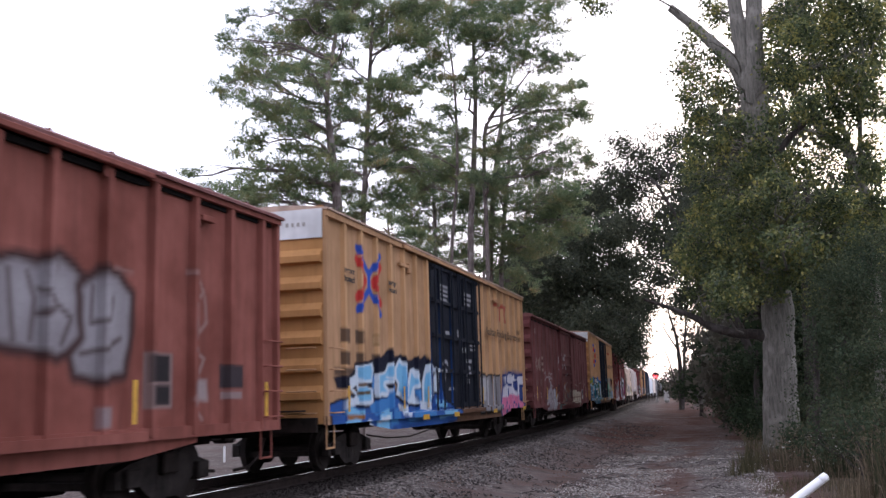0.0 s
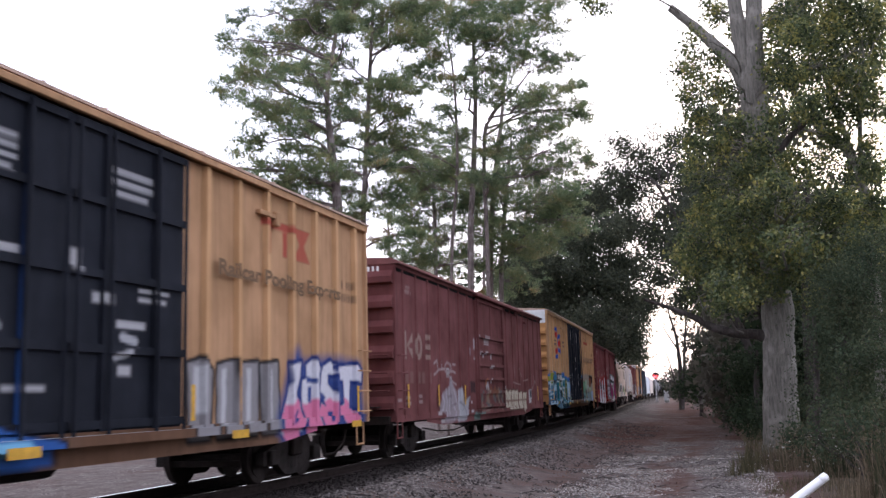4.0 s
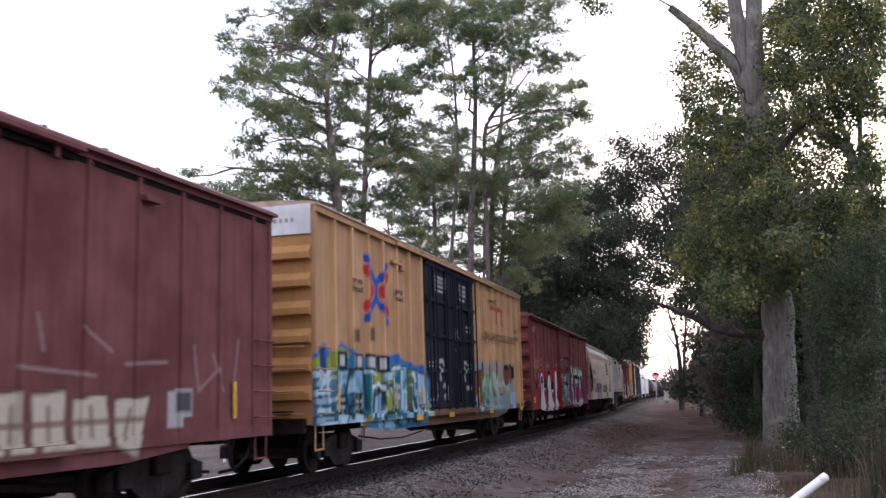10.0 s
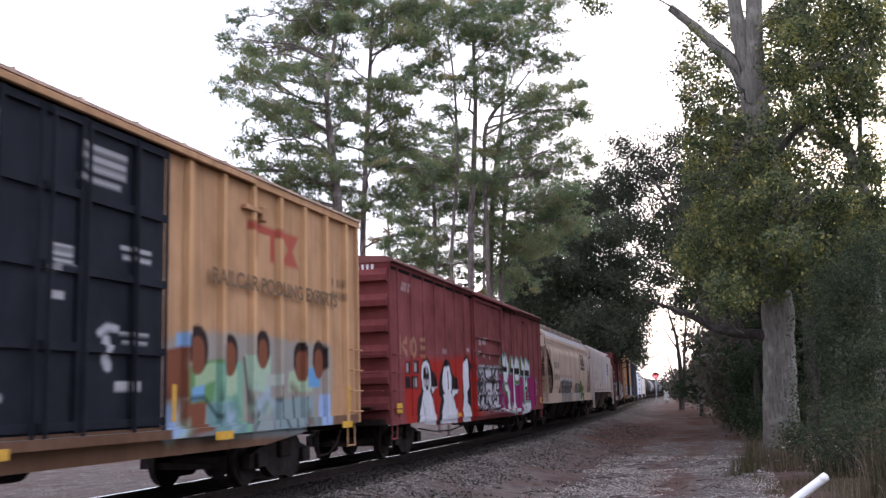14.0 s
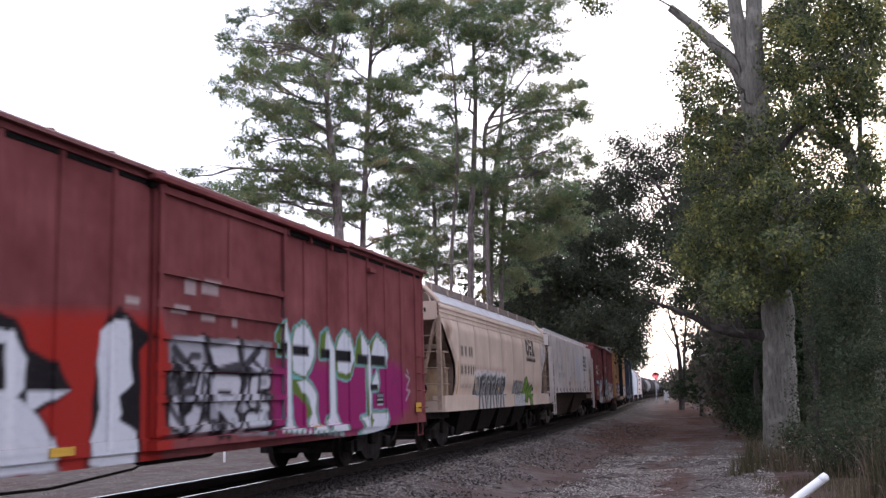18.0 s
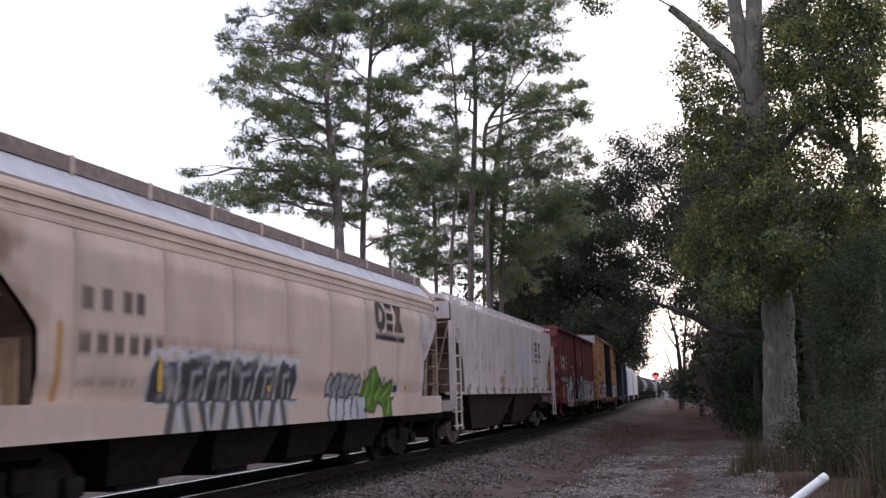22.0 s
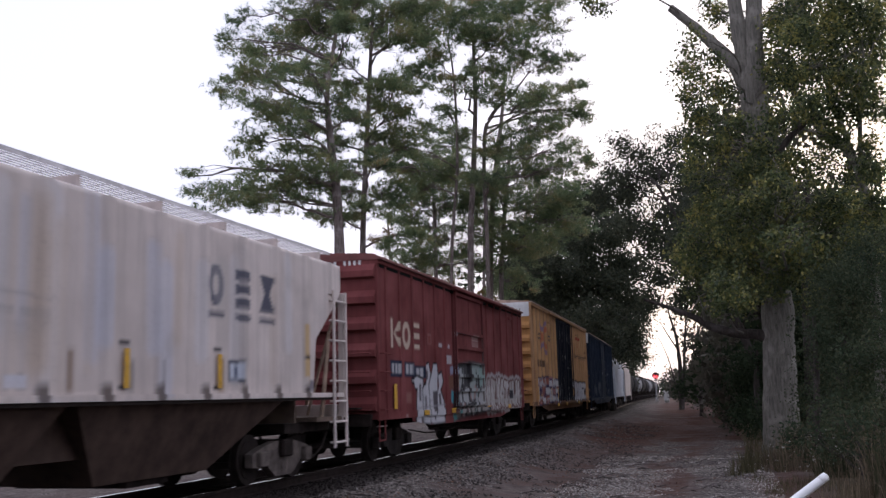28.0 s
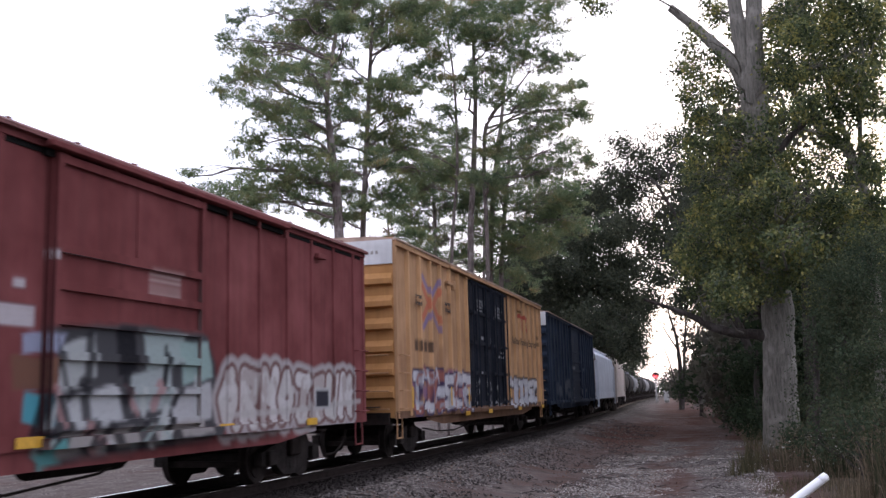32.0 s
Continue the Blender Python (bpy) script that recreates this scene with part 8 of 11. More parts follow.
    sp.stroke([(1.87, 1.94), (1.89, 1.5)], 0.022, (0.02, 0.06, 0.09), 0.03, 0.7)
    sp.stroke([(2.54, 1.97), (2.58, 0.86)], 0.022, (0.02, 0.06, 0.09), 0.03, 0.7)
    sp.stroke([(2.85, 1.97), (2.88, 1.44), (2.79, 0.92)], 0.022, (0.02, 0.06, 0.09), 0.03, 0.7)
    sp.stroke([(3.16, 1.93), (3.21, 1.49)], 0.022, (0.02, 0.06, 0.09), 0.03, 0.7)
    sp.stroke([(4.42, 2.06), (4.44, 0.85)], 0.022, (0.02, 0.06, 0.09), 0.03, 0.7)
    sp.stroke([(4.87, 2.09), (4.9, 0.83)], 0.022, (0.02, 0.06, 0.09), 0.03, 0.7)
    sp.stroke([(5.43, 2.06), (5.41, 0.8)], 0.022, (0.02, 0.06, 0.09), 0.03, 0.7)
    sp.stroke([(6.17, 2.05), (6.19, 1.09)], 0.022, (0.02, 0.06, 0.09), 0.03, 0.7)
    smudge(sp, 0.4, 6.7, 0.8, 1.9, 22, [(0.3, 0.52, 0.68), (0.08, 0.3, 0.44), (0.5, 0.6, 0.66), (0.05, 0.2, 0.2)], 28, (0.03, 0.09), 0.6)
    sp.rect(1.06, 1.69, 1.96, 2.32, ink, 0.02)
    sp.rect(1.87, 2.56, 1.96, 2.30, ink, 0.02)
    sp.rect(2.70, 3.36, 1.97, 2.32, ink, 0.02)
    sp.rect(3.39, 4.22, 1.95, 2.31, ink, 0.02)
    sp.rect(1.06, 1.62, 1.10, 1.48, ink, 0.02)
    sp.rect(1.92, 2.52, 1.10, 1.50, ink, 0.02)
    sp.rect(1.31, 1.56, 2.04, 2.25, (0.5, 0.5, 0.5), 0.02)
    sp.rect(1.94, 2.16, 2.04, 2.25, (0.5, 0.5, 0.5), 0.02)
    sp.rect(2.24, 2.50, 2.04, 2.25, (0.5, 0.5, 0.5), 0.02)
    sp.rect(2.74, 2.97, 2.04, 2.25, (0.5, 0.5, 0.5), 0.02)
    sp.rect(3.05, 3.30, 2.04, 2.26, (0.5, 0.5, 0.5), 0.02)
    sp.rect(3.58, 3.86, 2.01, 2.25, (0.5, 0.5, 0.5), 0.02)
    sp.rect(1.12, 1.56, 1.35, 1.42, (0.34, 0.36, 0.38), 0.02)
    sp.rect(1.12, 1.56, 1.21, 1.27, (0.34, 0.36, 0.38), 0.02)
    sp.rect(1.99, 2.47, 1.31, 1.38, (0.34, 0.36, 0.38), 0.02)
    sp.rect(1.99, 2.47, 1.18, 1.25, (0.34, 0.36, 0.38), 0.02)
    sp.rect(1.90, 2.12, 2.52, 2.78, (0.07, 0.045, 0.03), 0.03, 0.85)
    sp.rect(2.17, 2.40, 2.54, 2.80, (0.07, 0.045, 0.03), 0.03, 0.85)
    sp.rect(2.77, 3.04, 2.58, 2.85, (0.07, 0.045, 0.03), 0.03, 0.85)
    sp.rect(3.07, 3.30, 2.60, 2.88, (0.07, 0.045, 0.03), 0.03, 0.85)
    for pts in ([(0.95, 1.95), (0.98, 1.1)], [(1.78, 1.93), (1.6, 1.5), (1.8, 1.05)], [(2.62, 1.9), (2.68, 1.2)], [(3.1, 1.0), (3.2, 1.45), (3.75, 1.62)], [(3.72, 1.55), (3.6, 1.15), (3.74, 0.95)], [(4.44, 1.95), (4.42, 1.3)], [(5.48, 1.95), (5.5, 1.0)], [(5.95, 1.7), (6.1, 1.2)], [(6.62, 1.9), (6.6, 1.35)]):
        sp.stroke(pts, 0.065, ink, 0.05, 0.9)
    for pts in ([(3.1, 1.62), (3.5, 1.7), (3.68, 1.62)], [(5.55, 1.92), (5.95, 1.96), (6.1, 1.8)], [(5.6, 1.3), (5.75, 1.14), (6.0, 1.1)], [(4.4, 2.02), (4.7, 2.08)], [(2.9, 1.3), (3.0, 1.05)], [(6.3, 1.1), (6.7, 1.05)]):
        sp.stroke(pts, 0.045, (0.66, 0.74, 0.78), 0.04, 0.95)
    sp.shape([(2.5, 0.98), (2.95, 1.12), (2.9, 0.86), (2.5, 0.84)], (0.352, 0.264, 0.026))
    scrawl(sp, 0.3, 6.8, 0.8, 2.0, 16, ink, 71, 0.03, 0.85)
    scrawl(sp, 0.3, 6.8, 0.85, 1.95, 16, (0.56, 0.66, 0.72), 72, 0.035, 0.8)
    for k in range(24):
        v = 0.35 + 0.27 * k
        sp.stroke([(v, 0.82 + 0.3 * (k % 3)), (v + 0.05 * (k % 2), 1.25 + 0.25 * (k % 4))], 0.05, (frost, teal, (0.25, 0.48, 0.66), olive)[k % 4], 0.05, 0.4)
    skin, hair = (0.2, 0.075, 0.042), (0.03, 0.02, 0.018)
    sp.shape([(11.88, 2.18), (12.33, 2.38), (13.21, 2.42), (14.99, 2.46), (15.68, 2.41), (17.46, 2.41), (17.55, 1.9), (17.41, 0.75), (11.91, 0.92)], (0.205, 0.299, 0.337), None, 0.0, 0.12, 0.55)
    sp.shape([(12.22, 2.37), (12.48, 2.38), (12.48, 2.07), (12.22, 2.07)], (0.234, 0.393, 0.617), None, 0.0, 0.05)
    sp.shape([(11.94, 2.13), (12.41, 2.17), (12.42, 1.46), (11.95, 1.45)], skin, None, 0.0, 0.05)
    sp.shape([(12.35, 1.44), (13.03, 1.47), (12.97, 0.98), (12.36, 0.98)], skin, None, 0.0, 0.05)
    sp.shape([(12.44, 1.91), (13.42, 2.04), (13.52, 1.4), (12.47, 1.4)], (0.131, 0.281, 0.112), None, 0.0, 0.05)
    sp.shape([(12.7, 1.92), (13.28, 1.97), (13.29, 1.7), (12.71, 1.6)], (0.337, 0.468, 0.281), None, 0.0, 0.05)
    sp.shape([(13.28, 1.97), (14.08, 2.02), (14.12, 0.88), (13.16, 0.91)], (0.205, 0.393, 0.281), None, 0.0, 0.05)
    sp.shape([(13.49, 1.84), (13.91, 1.88), (13.91, 1.5), (13.49, 1.49)], (0.374, 0.506, 0.337), None, 0.0, 0.05)
    sp.shape([(14.17, 2.13), (15.03, 2.12), (14.99, 1.53), (14.24, 1.57)], (0.374, 0.506, 0.374), None, 0.0, 0.05)
    sp.shape([(15.68, 1.89), (16.66, 1.97), (16.65, 1.55), (15.67, 1.53)], (0.356, 0.468, 0.319), None, 0.0, 0.05)
    sp.shape([(13.03, 1.38), (13.94, 1.4), (13.94, 0.87), (13.03, 0.89)], (0.169, 0.299, 0.299), None, 0.0, 0.05)
    sp.shape([(14.36, 1.43), (15.02, 1.46), (15.02, 0.91), (14.36, 0.91)], (0.281, 0.337, 0.337), None, 0.0, 0.05)
    sp.shape([(15.07, 1.42), (16.71, 1.47), (16.69, 0.88), (15.07, 0.91)], (0.243, 0.319, 0.337), None, 0.0, 0.05)
    sp.shape([(16.42, 1.95), (16.98, 1.98), (16.97, 1.63), (16.45, 1.61)], (0.131, 0.319, 0.562), None, 0.0, 0.05)
    sp.shape([(11.9, 1.36), (12.24, 1.38), (12.27, 0.93), (11.93, 0.93)], (0.319, 0.43, 0.655), None, 0.0, 0.05)
    sp.shape([(16.91, 1.48), (17.43, 1.5), (17.41, 0.82), (16.91, 0.82)], (0.319, 0.43, 0.655), None, 0.0, 0.05)
    sp.shape([(12.59, 1.6), (12.96, 1.64), (12.96, 1.44), (12.53, 1.41)], (0.187, 0.374, 0.617), None, 0.0, 0.05)
    sp.stroke([(12.76, 2.2), (12.76, 2.11)], 0.3, hair)
    sp.stroke([(12.76, 2.14), (12.77, 1.99)], 0.2, skin)
    sp.stroke([(13.69, 2.18), (13.69, 2.08)], 0.24, hair)
    sp.stroke([(13.69, 2.11), (13.69, 1.96)], 0.18, skin)
    sp.stroke([(14.75, 2.3), (14.75, 2.2)], 0.24, hair)
    sp.stroke([(14.75, 2.23), (14.75, 2.07)], 0.16, skin)
    sp.stroke([(16.14, 2.15), (16.14, 2.04)], 0.26, hair)
    sp.stroke([(16.14, 2.07), (16.14, 1.9)], 0.18, skin)
    sp.stroke([(16.93, 2.21), (16.92, 2.1)], 0.26, hair)
    sp.stroke([(16.92, 2.13), (16.92, 1.95)], 0.18, skin)
    sp.stroke([(12.47, 1.45), (12.96, 1.47), (13.36, 1.17)], 0.035, (0.03, 0.05, 0.05), 0.03, 0.8)
    sp.stroke([(14.36, 1.39), (14.63, 1.21), (14.36, 0.94)], 0.035, (0.03, 0.05, 0.05), 0.03, 0.8)
    sp.stroke([(14.99, 1.79), (15.33, 1.79), (15.32, 1.12)], 0.035, (0.03, 0.05, 0.05), 0.03, 0.8)
    sp.stroke([(15.24, 1.42), (15.67, 0.89)], 0.035, (0.03, 0.05, 0.05), 0.03, 0.8)
    sp.stroke([(15.85, 1.45), (15.93, 0.91)], 0.035, (0.03, 0.05, 0.05), 0.03, 0.8)
    sp.stroke([(16.32, 1.45), (16.33, 0.9)], 0.035, (0.03, 0.05, 0.05), 0.03, 0.8)
    sp.stroke([(13.42, 1.97), (13.36, 1.44)], 0.035, (0.03, 0.05, 0.05), 0.03, 0.8)
    sp.stroke([(14.13, 2.06), (14.24, 1.57), (14.36, 0.87)], 0.035, (0.03, 0.05, 0.05), 0.03, 0.8)
    sp.shape([(14.86, 1.83), (15.43, 1.85), (15.43, 1.66), (14.89, 1.64)], (0.393, 0.43, 0.374))
    smudge(sp, 12.0, 17.0, 0.8, 1.7, 18, [(0.32, 0.46, 0.34), (0.12, 0.24, 0.18), (0.34, 0.44, 0.56), (0.14, 0.06, 0.04)], 34, (0.04, 0.1), 0.6)
    # door stencils
    sp.rect(7.74, 8.68, 4.47, 4.55, (0.42, 0.42, 0.44), 0.03, 0.8)
    sp.rect(7.74, 8.68, 4.36, 4.43, (0.42, 0.42, 0.44), 0.03, 0.8)
    sp.rect(7.78, 8.68, 4.24, 4.31, (0.42, 0.42, 0.44), 0.03, 0.8)
    sp.rect(7.74, 8.59, 4.12, 4.19, (0.42, 0.42, 0.44), 0.03, 0.8)
    sp.rect(10.04, 10.98, 4.47, 4.55, (0.42, 0.42, 0.44), 0.03, 0.8)
    sp.rect(10.03, 10.97, 4.33, 4.42, (0.42, 0.42, 0.44), 0.03, 0.8)
    sp.rect(10.08, 10.96, 4.21, 4.29, (0.42, 0.42, 0.44), 0.03, 0.8)
    sp.rect(10.02, 10.85, 4.07, 4.14, (0.42, 0.42, 0.44), 0.03, 0.8)
    sp.rect(9.62, 9.98, 3.20, 3.25, (0.5, 0.5, 0.52), 0.03, 0.85)
    sp.rect(9.62, 9.98, 3.10, 3.16, (0.5, 0.5, 0.52), 0.03, 0.85)
    sp.rect(9.62, 9.98, 3.02, 3.07, (0.5, 0.5, 0.52), 0.03, 0.85)
    sp.rect(9.50, 9.73, 2.92, 2.97, (0.5, 0.5, 0.52), 0.03, 0.85)
    sp.rect(9.63, 9.84, 2.60, 2.70, (0.5, 0.5, 0.52), 0.03, 0.85)
    sp.rect(10.88, 11.54, 3.33, 3.39, (0.5, 0.5, 0.52), 0.03, 0.85)
    sp.rect(10.93, 11.54, 3.21, 3.27, (0.5, 0.5, 0.52), 0.03, 0.85)
    sp.rect(7.16, 7.58, 2.24, 2.28, (0.5, 0.5, 0.52), 0.03, 0.85)
    sp.rect(7.16, 7.58, 2.15, 2.19, (0.5, 0.5, 0.52), 0.03, 0.85)
    sp.rect(10.89, 11.52, 2.26, 2.30, (0.5, 0.5, 0.52), 0.03, 0.85)
    sp.rect(10.94, 11.49, 2.15, 2.19, (0.5, 0.5, 0.52), 0.03, 0.85)
    sp.rect(10.82, 11.36, 1.56, 1.69, (0.5, 0.5, 0.52), 0.03, 0.85)
    sp.rect(7.17, 7.67, 1.31, 1.35, (0.5, 0.5, 0.52), 0.03, 0.85)
    sp.rect(8.49, 8.82, 1.31, 1.35, (0.5, 0.5, 0.52), 0.03, 0.85)
    sp.rect(7.62, 7.90, 1.56, 1.60, (0.5, 0.5, 0.52), 0.03, 0.85)
    sp.stroke([(8.02, 2.24), (8.1, 2.31), (8.38, 2.33), (8.48, 2.24)], 0.06, (0.46, 0.47, 0.5), 0.03, 0.85)
    sp.stroke([(8.1, 2.12), (8.18, 2.06)], 0.08, (0.46, 0.47, 0.5), 0.03, 0.85)
    sp.stroke([(8.06, 1.93), (8.19, 1.87)], 0.09, (0.46, 0.47, 0.5), 0.03, 0.85)
    sp.stroke([(10.5, 2.26), (10.63, 2.34), (10.84, 2.33)], 0.05, (0.46, 0.47, 0.5), 0.03, 0.85)
    sp.stroke([(10.63, 2.17), (10.65, 2.11)], 0.08, (0.46, 0.47, 0.5), 0.03, 0.85)
    sp.stroke([(10.62, 1.95), (10.67, 1.87)], 0.08, (0.46, 0.47, 0.5), 0.03, 0.85)
    sp.stroke([(8.41, 1.65), (8.54, 1.72), (8.7, 1.56), (8.87, 1.49), (8.49, 1.4)], 0.05, (0.46, 0.47, 0.5), 0.03, 0.85)
    sp.stroke([(7.67, 1.71), (7.82, 1.66), (7.75, 1.49), (7.9, 1.41)], 0.05, (0.46, 0.47, 0.5), 0.03, 0.85)


def paint_e(sp):
    cream = (0.42, 0.25, 0.14)
    letter_bars(sp, 0.68, 2.3, 0.55, 0.6, 0.2, cream, 0.6)
    lines_of_type(sp, 0.9, 1.5, 4.0, 0.09, (0.5, 0.42, 0.4), 4, 0.3, 0.7)
    lines_of_type(sp, 0.9, 1.5, 3.86, 0.09, (0.5, 0.42, 0.4), 5, 0.3, 0.7)
    white, red, black = (0.62, 0.63, 0.68), (0.34, 0.026, 0.02), (0.014, 0.012, 0.014)
    sp.shape([(0.98, 2.17), (1.78, 2.29), (2.48, 2.36), (3.47, 2.35), (4.3, 2.36), (5.24, 2.44), (6.33, 2.52), (7.51, 2.54), (7.8, 2.13), (7.76, 0.52), (1.07, 0.76)], red, None, 0.0, 0.2)
    sp.rect(1.71, 2.16, 1.96, 2.27, black, 0.02)
    sp.rect(1.54, 2.09, 1.60, 1.90, black, 0.02)
    sp.rect(1.11, 1.48, 1.94, 2.23, black, 0.02)
    sp.rect(1.07, 1.48, 1.60, 1.88, black, 0.02)
    sp.rect(1.78, 1.98, 2.00, 2.21, (0.34, 0.3, 0.3), 0.02)
    sp.rect(1.60, 1.75, 1.63, 1.85, (0.34, 0.3, 0.3), 0.02)
    sp.rect(1.83, 2.00, 1.64, 1.85, (0.34, 0.3, 0.3), 0.02)
    sp.rect(1.17, 1.34, 1.98, 2.19, (0.34, 0.3, 0.3), 0.02)
    sp.shape([(1.85, 0.78), (1.96, 1.13), (2.05, 1.39), (2.34, 1.51), (2.3, 1.74), (2.34, 1.98), (2.39, 2.16), (2.52, 2.31), (2.8, 2.38), (3.07, 2.29), (3.25, 2.06), (3.5, 1.99), (3.67, 1.7), (3.27, 1.47), (3.37, 1.19), (3.61, 0.68), (2.98, 0.66)], black, None, 0.0, 0.05)
    sp.shape([(2.52, 1.54), (3.08, 1.54), (3.32, 1.3), (3.54, 0.84), (3.55, 0.67), (3.12, 0.68), (2.52, 0.68), (2.52, 0.75), (2.04, 0.78), (2.21, 1.06), (2.4, 1.36)], white)
    sp.shape([(2.36, 1.9), (2.41, 2.13), (2.57, 2.26), (2.81, 2.3), (3.02, 2.21), (3.16, 1.98), (3.17, 1.73), (3.05, 1.53), (2.82, 1.47), (2.56, 1.51), (2.42, 1.66)], white)
    sp.shape([(2.49, 1.89), (2.53, 2.09), (2.73, 2.18), (2.92, 2.14), (3.02, 1.95), (3.01, 1.7), (2.9, 1.57), (2.69, 1.56), (2.53, 1.69)], black)
    sp.rect(2.68, 2.88, 1.98, 2.15, (0.4, 0.38, 0.4), 0.02)
    sp.rect(2.52, 2.70, 1.67, 1.83, (0.4, 0.38, 0.4), 0.02)
    sp.rect(2.79, 2.98, 1.67, 1.83, (0.4, 0.38, 0.4), 0.02)
    sp.shape([(3.18, 1.64), (3.61, 1.64), (3.27, 1.48)], white)
    sp.stroke([(3.08, 1.42), (3.13, 0.93)], 0.05, (0.7, 0.7, 0.74))
    sp.stroke([(2.45, 1.32), (2.54, 1.11), (2.52, 0.76)], 0.02, (0.3, 0.3, 0.34))
    sp.shape([(3.61, 0.67), (3.77, 0.94), (4.09, 1.33), (3.88, 1.47), (3.87, 1.7), (4.03, 1.95), (4.26, 2.15), (4.43, 2.33), (4.69, 2.39), (4.94, 2.35), (5.09, 2.2), (5.17, 2.02), (5.64, 1.89), (5.91, 1.58), (5.36, 1.33), (5.65, 0.98), (5.77, 0.66), (3.93, 0.67)], black, None, 0.0, 0.05)
    sp.shape([(4.24, 1.46), (5.01, 1.51), (5.33, 1.31), (5.63, 0.97), (5.74, 0.67), (3.97, 0.7), (4.12, 0.98), (4.37, 1.27)], white)
    sp.shape([(4.21, 1.77), (4.29, 2.01), (4.44, 2.17), (4.73, 2.22), (4.97, 2.13), (5.13, 1.91), (5.13, 1.6), (4.95, 1.47), (4.57, 1.43), (4.3, 1.55)], white)
    sp.shape([(4.63, 2.06), (4.81, 2.07), (4.83, 1.58), (4.68, 1.57)], black)
    sp.shape([(5.16, 1.57), (5.86, 1.57), (5.2, 1.34)], white)
    sp.stroke([(4.9, 2.16), (4.93, 0.92)], 0.055, (0.7, 0.7, 0.74))
    sp.shape([(6.2, 0.64), (6.26, 1.03), (6.33, 1.87), (6.45, 2.34), (6.55, 2.49), (6.78, 2.62), (7.03, 2.51), (7.22, 2.4), (7.51, 2.27), (7.22, 2.09), (7.26, 1.58), (7.26, 0.61)], black, None, 0.0, 0.05)
    sp.shape([(6.4, 2.28), (6.62, 2.44), (6.93, 2.46), (7.03, 2.27), (7.02, 1.95), (7.1, 1.58), (6.82, 1.22), (7.19, 1.05), (7.19, 0.64), (6.27, 0.67), (6.27, 0.96), (6.43, 1.37), (6.36, 1.87)], white)
    sp.shape([(6.81, 1.5), (7.19, 1.72), (7.23, 1.21), (6.88, 1.22)], black)
    sp.shape([(7.01, 2.38), (7.47, 2.28), (7.01, 2.21)], black)
    sp.stroke([(6.57, 2.34), (6.66, 1.58), (6.61, 0.87)], 0.04, (0.72, 0.72, 0.76))
    sp.stroke([(2.08, 0.87), (3.53, 0.8)], 0.008, (0.36, 0.36, 0.4), 0.02, 0.5)
    sp.stroke([(2.15, 0.97), (3.47, 0.92)], 0.008, (0.36, 0.36, 0.4), 0.02, 0.5)
    sp.stroke([(4.03, 0.79), (5.68, 0.74)], 0.008, (0.36, 0.36, 0.4), 0.02, 0.5)
    sp.stroke([(4.13, 0.9), (5.59, 0.86)], 0.008, (0.36, 0.36, 0.4), 0.02, 0.5)
    sp.rect(4.29, 4.63, 2.52, 2.65, (0.36, 0.27, 0.26), 0.03, 0.7)
    sp.rect(6.89, 7.19, 2.66, 2.76, (0.5, 0.44, 0.42), 0.03, 0.8)
    sp.shape([(7.8, 2.3), (10.73, 2.36), (10.75, 0.84), (7.79, 0.98)], (0.2, 0.19, 0.21), None, 0.0, 0.05)
    sp.shape([(7.85, 2.28), (8.68, 2.34), (8.67, 1.83), (7.94, 1.78)], (0.36, 0.36, 0.4), None, 0.0, 0.05)
    sp.shape([(8.87, 2.16), (9.7, 2.32), (9.8, 1.93), (9.07, 1.75)], (0.5, 0.5, 0.55), None, 0.0, 0.05)
    sp.shape([(9.92, 2.24), (10.61, 2.22), (10.54, 1.76), (9.91, 1.84)], (0.46, 0.46, 0.52), None, 0.0, 0.05)
    sp.shape([(7.87, 1.74), (8.48, 1.66), (8.39, 1.34), (7.86, 1.31)], (0.44, 0.44, 0.5), None, 0.0, 0.05)
    sp.shape([(8.67, 1.58), (9.69, 1.75), (9.68, 1.16), (8.67, 1.18)], (0.38, 0.38, 0.44), None, 0.0, 0.05)
    sp.shape([(9.8, 1.67), (10.7, 1.58), (10.69, 1.13), (9.85, 1.13)], (0.42, 0.42, 0.48), None, 0.0, 0.05)
    sp.shape([(7.85, 1.2), (10.69, 1.09), (10.71, 0.91), (7.85, 1.01)], (0.46, 0.45, 0.48), None, 0.0, 0.05)
    sp.stroke([(7.94, 2.13), (8.39, 1.82), (7.93, 1.51), (8.67, 1.58), (8.87, 1.99)], 0.075, black, 0.03, 0.9)
    sp.stroke([(8.68, 2.32), (8.97, 1.83), (9.69, 1.93)], 0.075, black, 0.03, 0.9)
    sp.stroke([(9.7, 2.32), (9.91, 1.67), (9.47, 1.16)], 0.075, black, 0.03, 0.9)
    sp.stroke([(9.91, 1.84), (10.71, 1.72), (10.01, 1.41)], 0.075, black, 0.03, 0.9)
    sp.stroke([(8.11, 1.35), (9.06, 1.25), (8.67, 1.5)], 0.075, black, 0.03, 0.9)
    sp.stroke([(7.86, 1.24), (10.69, 1.13)], 0.075, black, 0.03, 0.9)
    sp.stroke([(8.96, 1.17), (9.25, 0.92)], 0.075, black, 0.03, 0.9)
    sp.stroke([(10.37, 2.21), (9.91, 1.93)], 0.075, black, 0.03, 0.9)
    sp.rect(8.16, 8.46, 2.90, 3.12, (0.42, 0.34, 0.34), 0.03, 0.8)
    sp.rect(8.61, 9.09, 2.95, 3.16, (0.42, 0.34, 0.34), 0.03, 0.8)
    sp.rect(7.83, 8.23, 2.61, 2.73, (0.42, 0.34, 0.34), 0.03, 0.8)
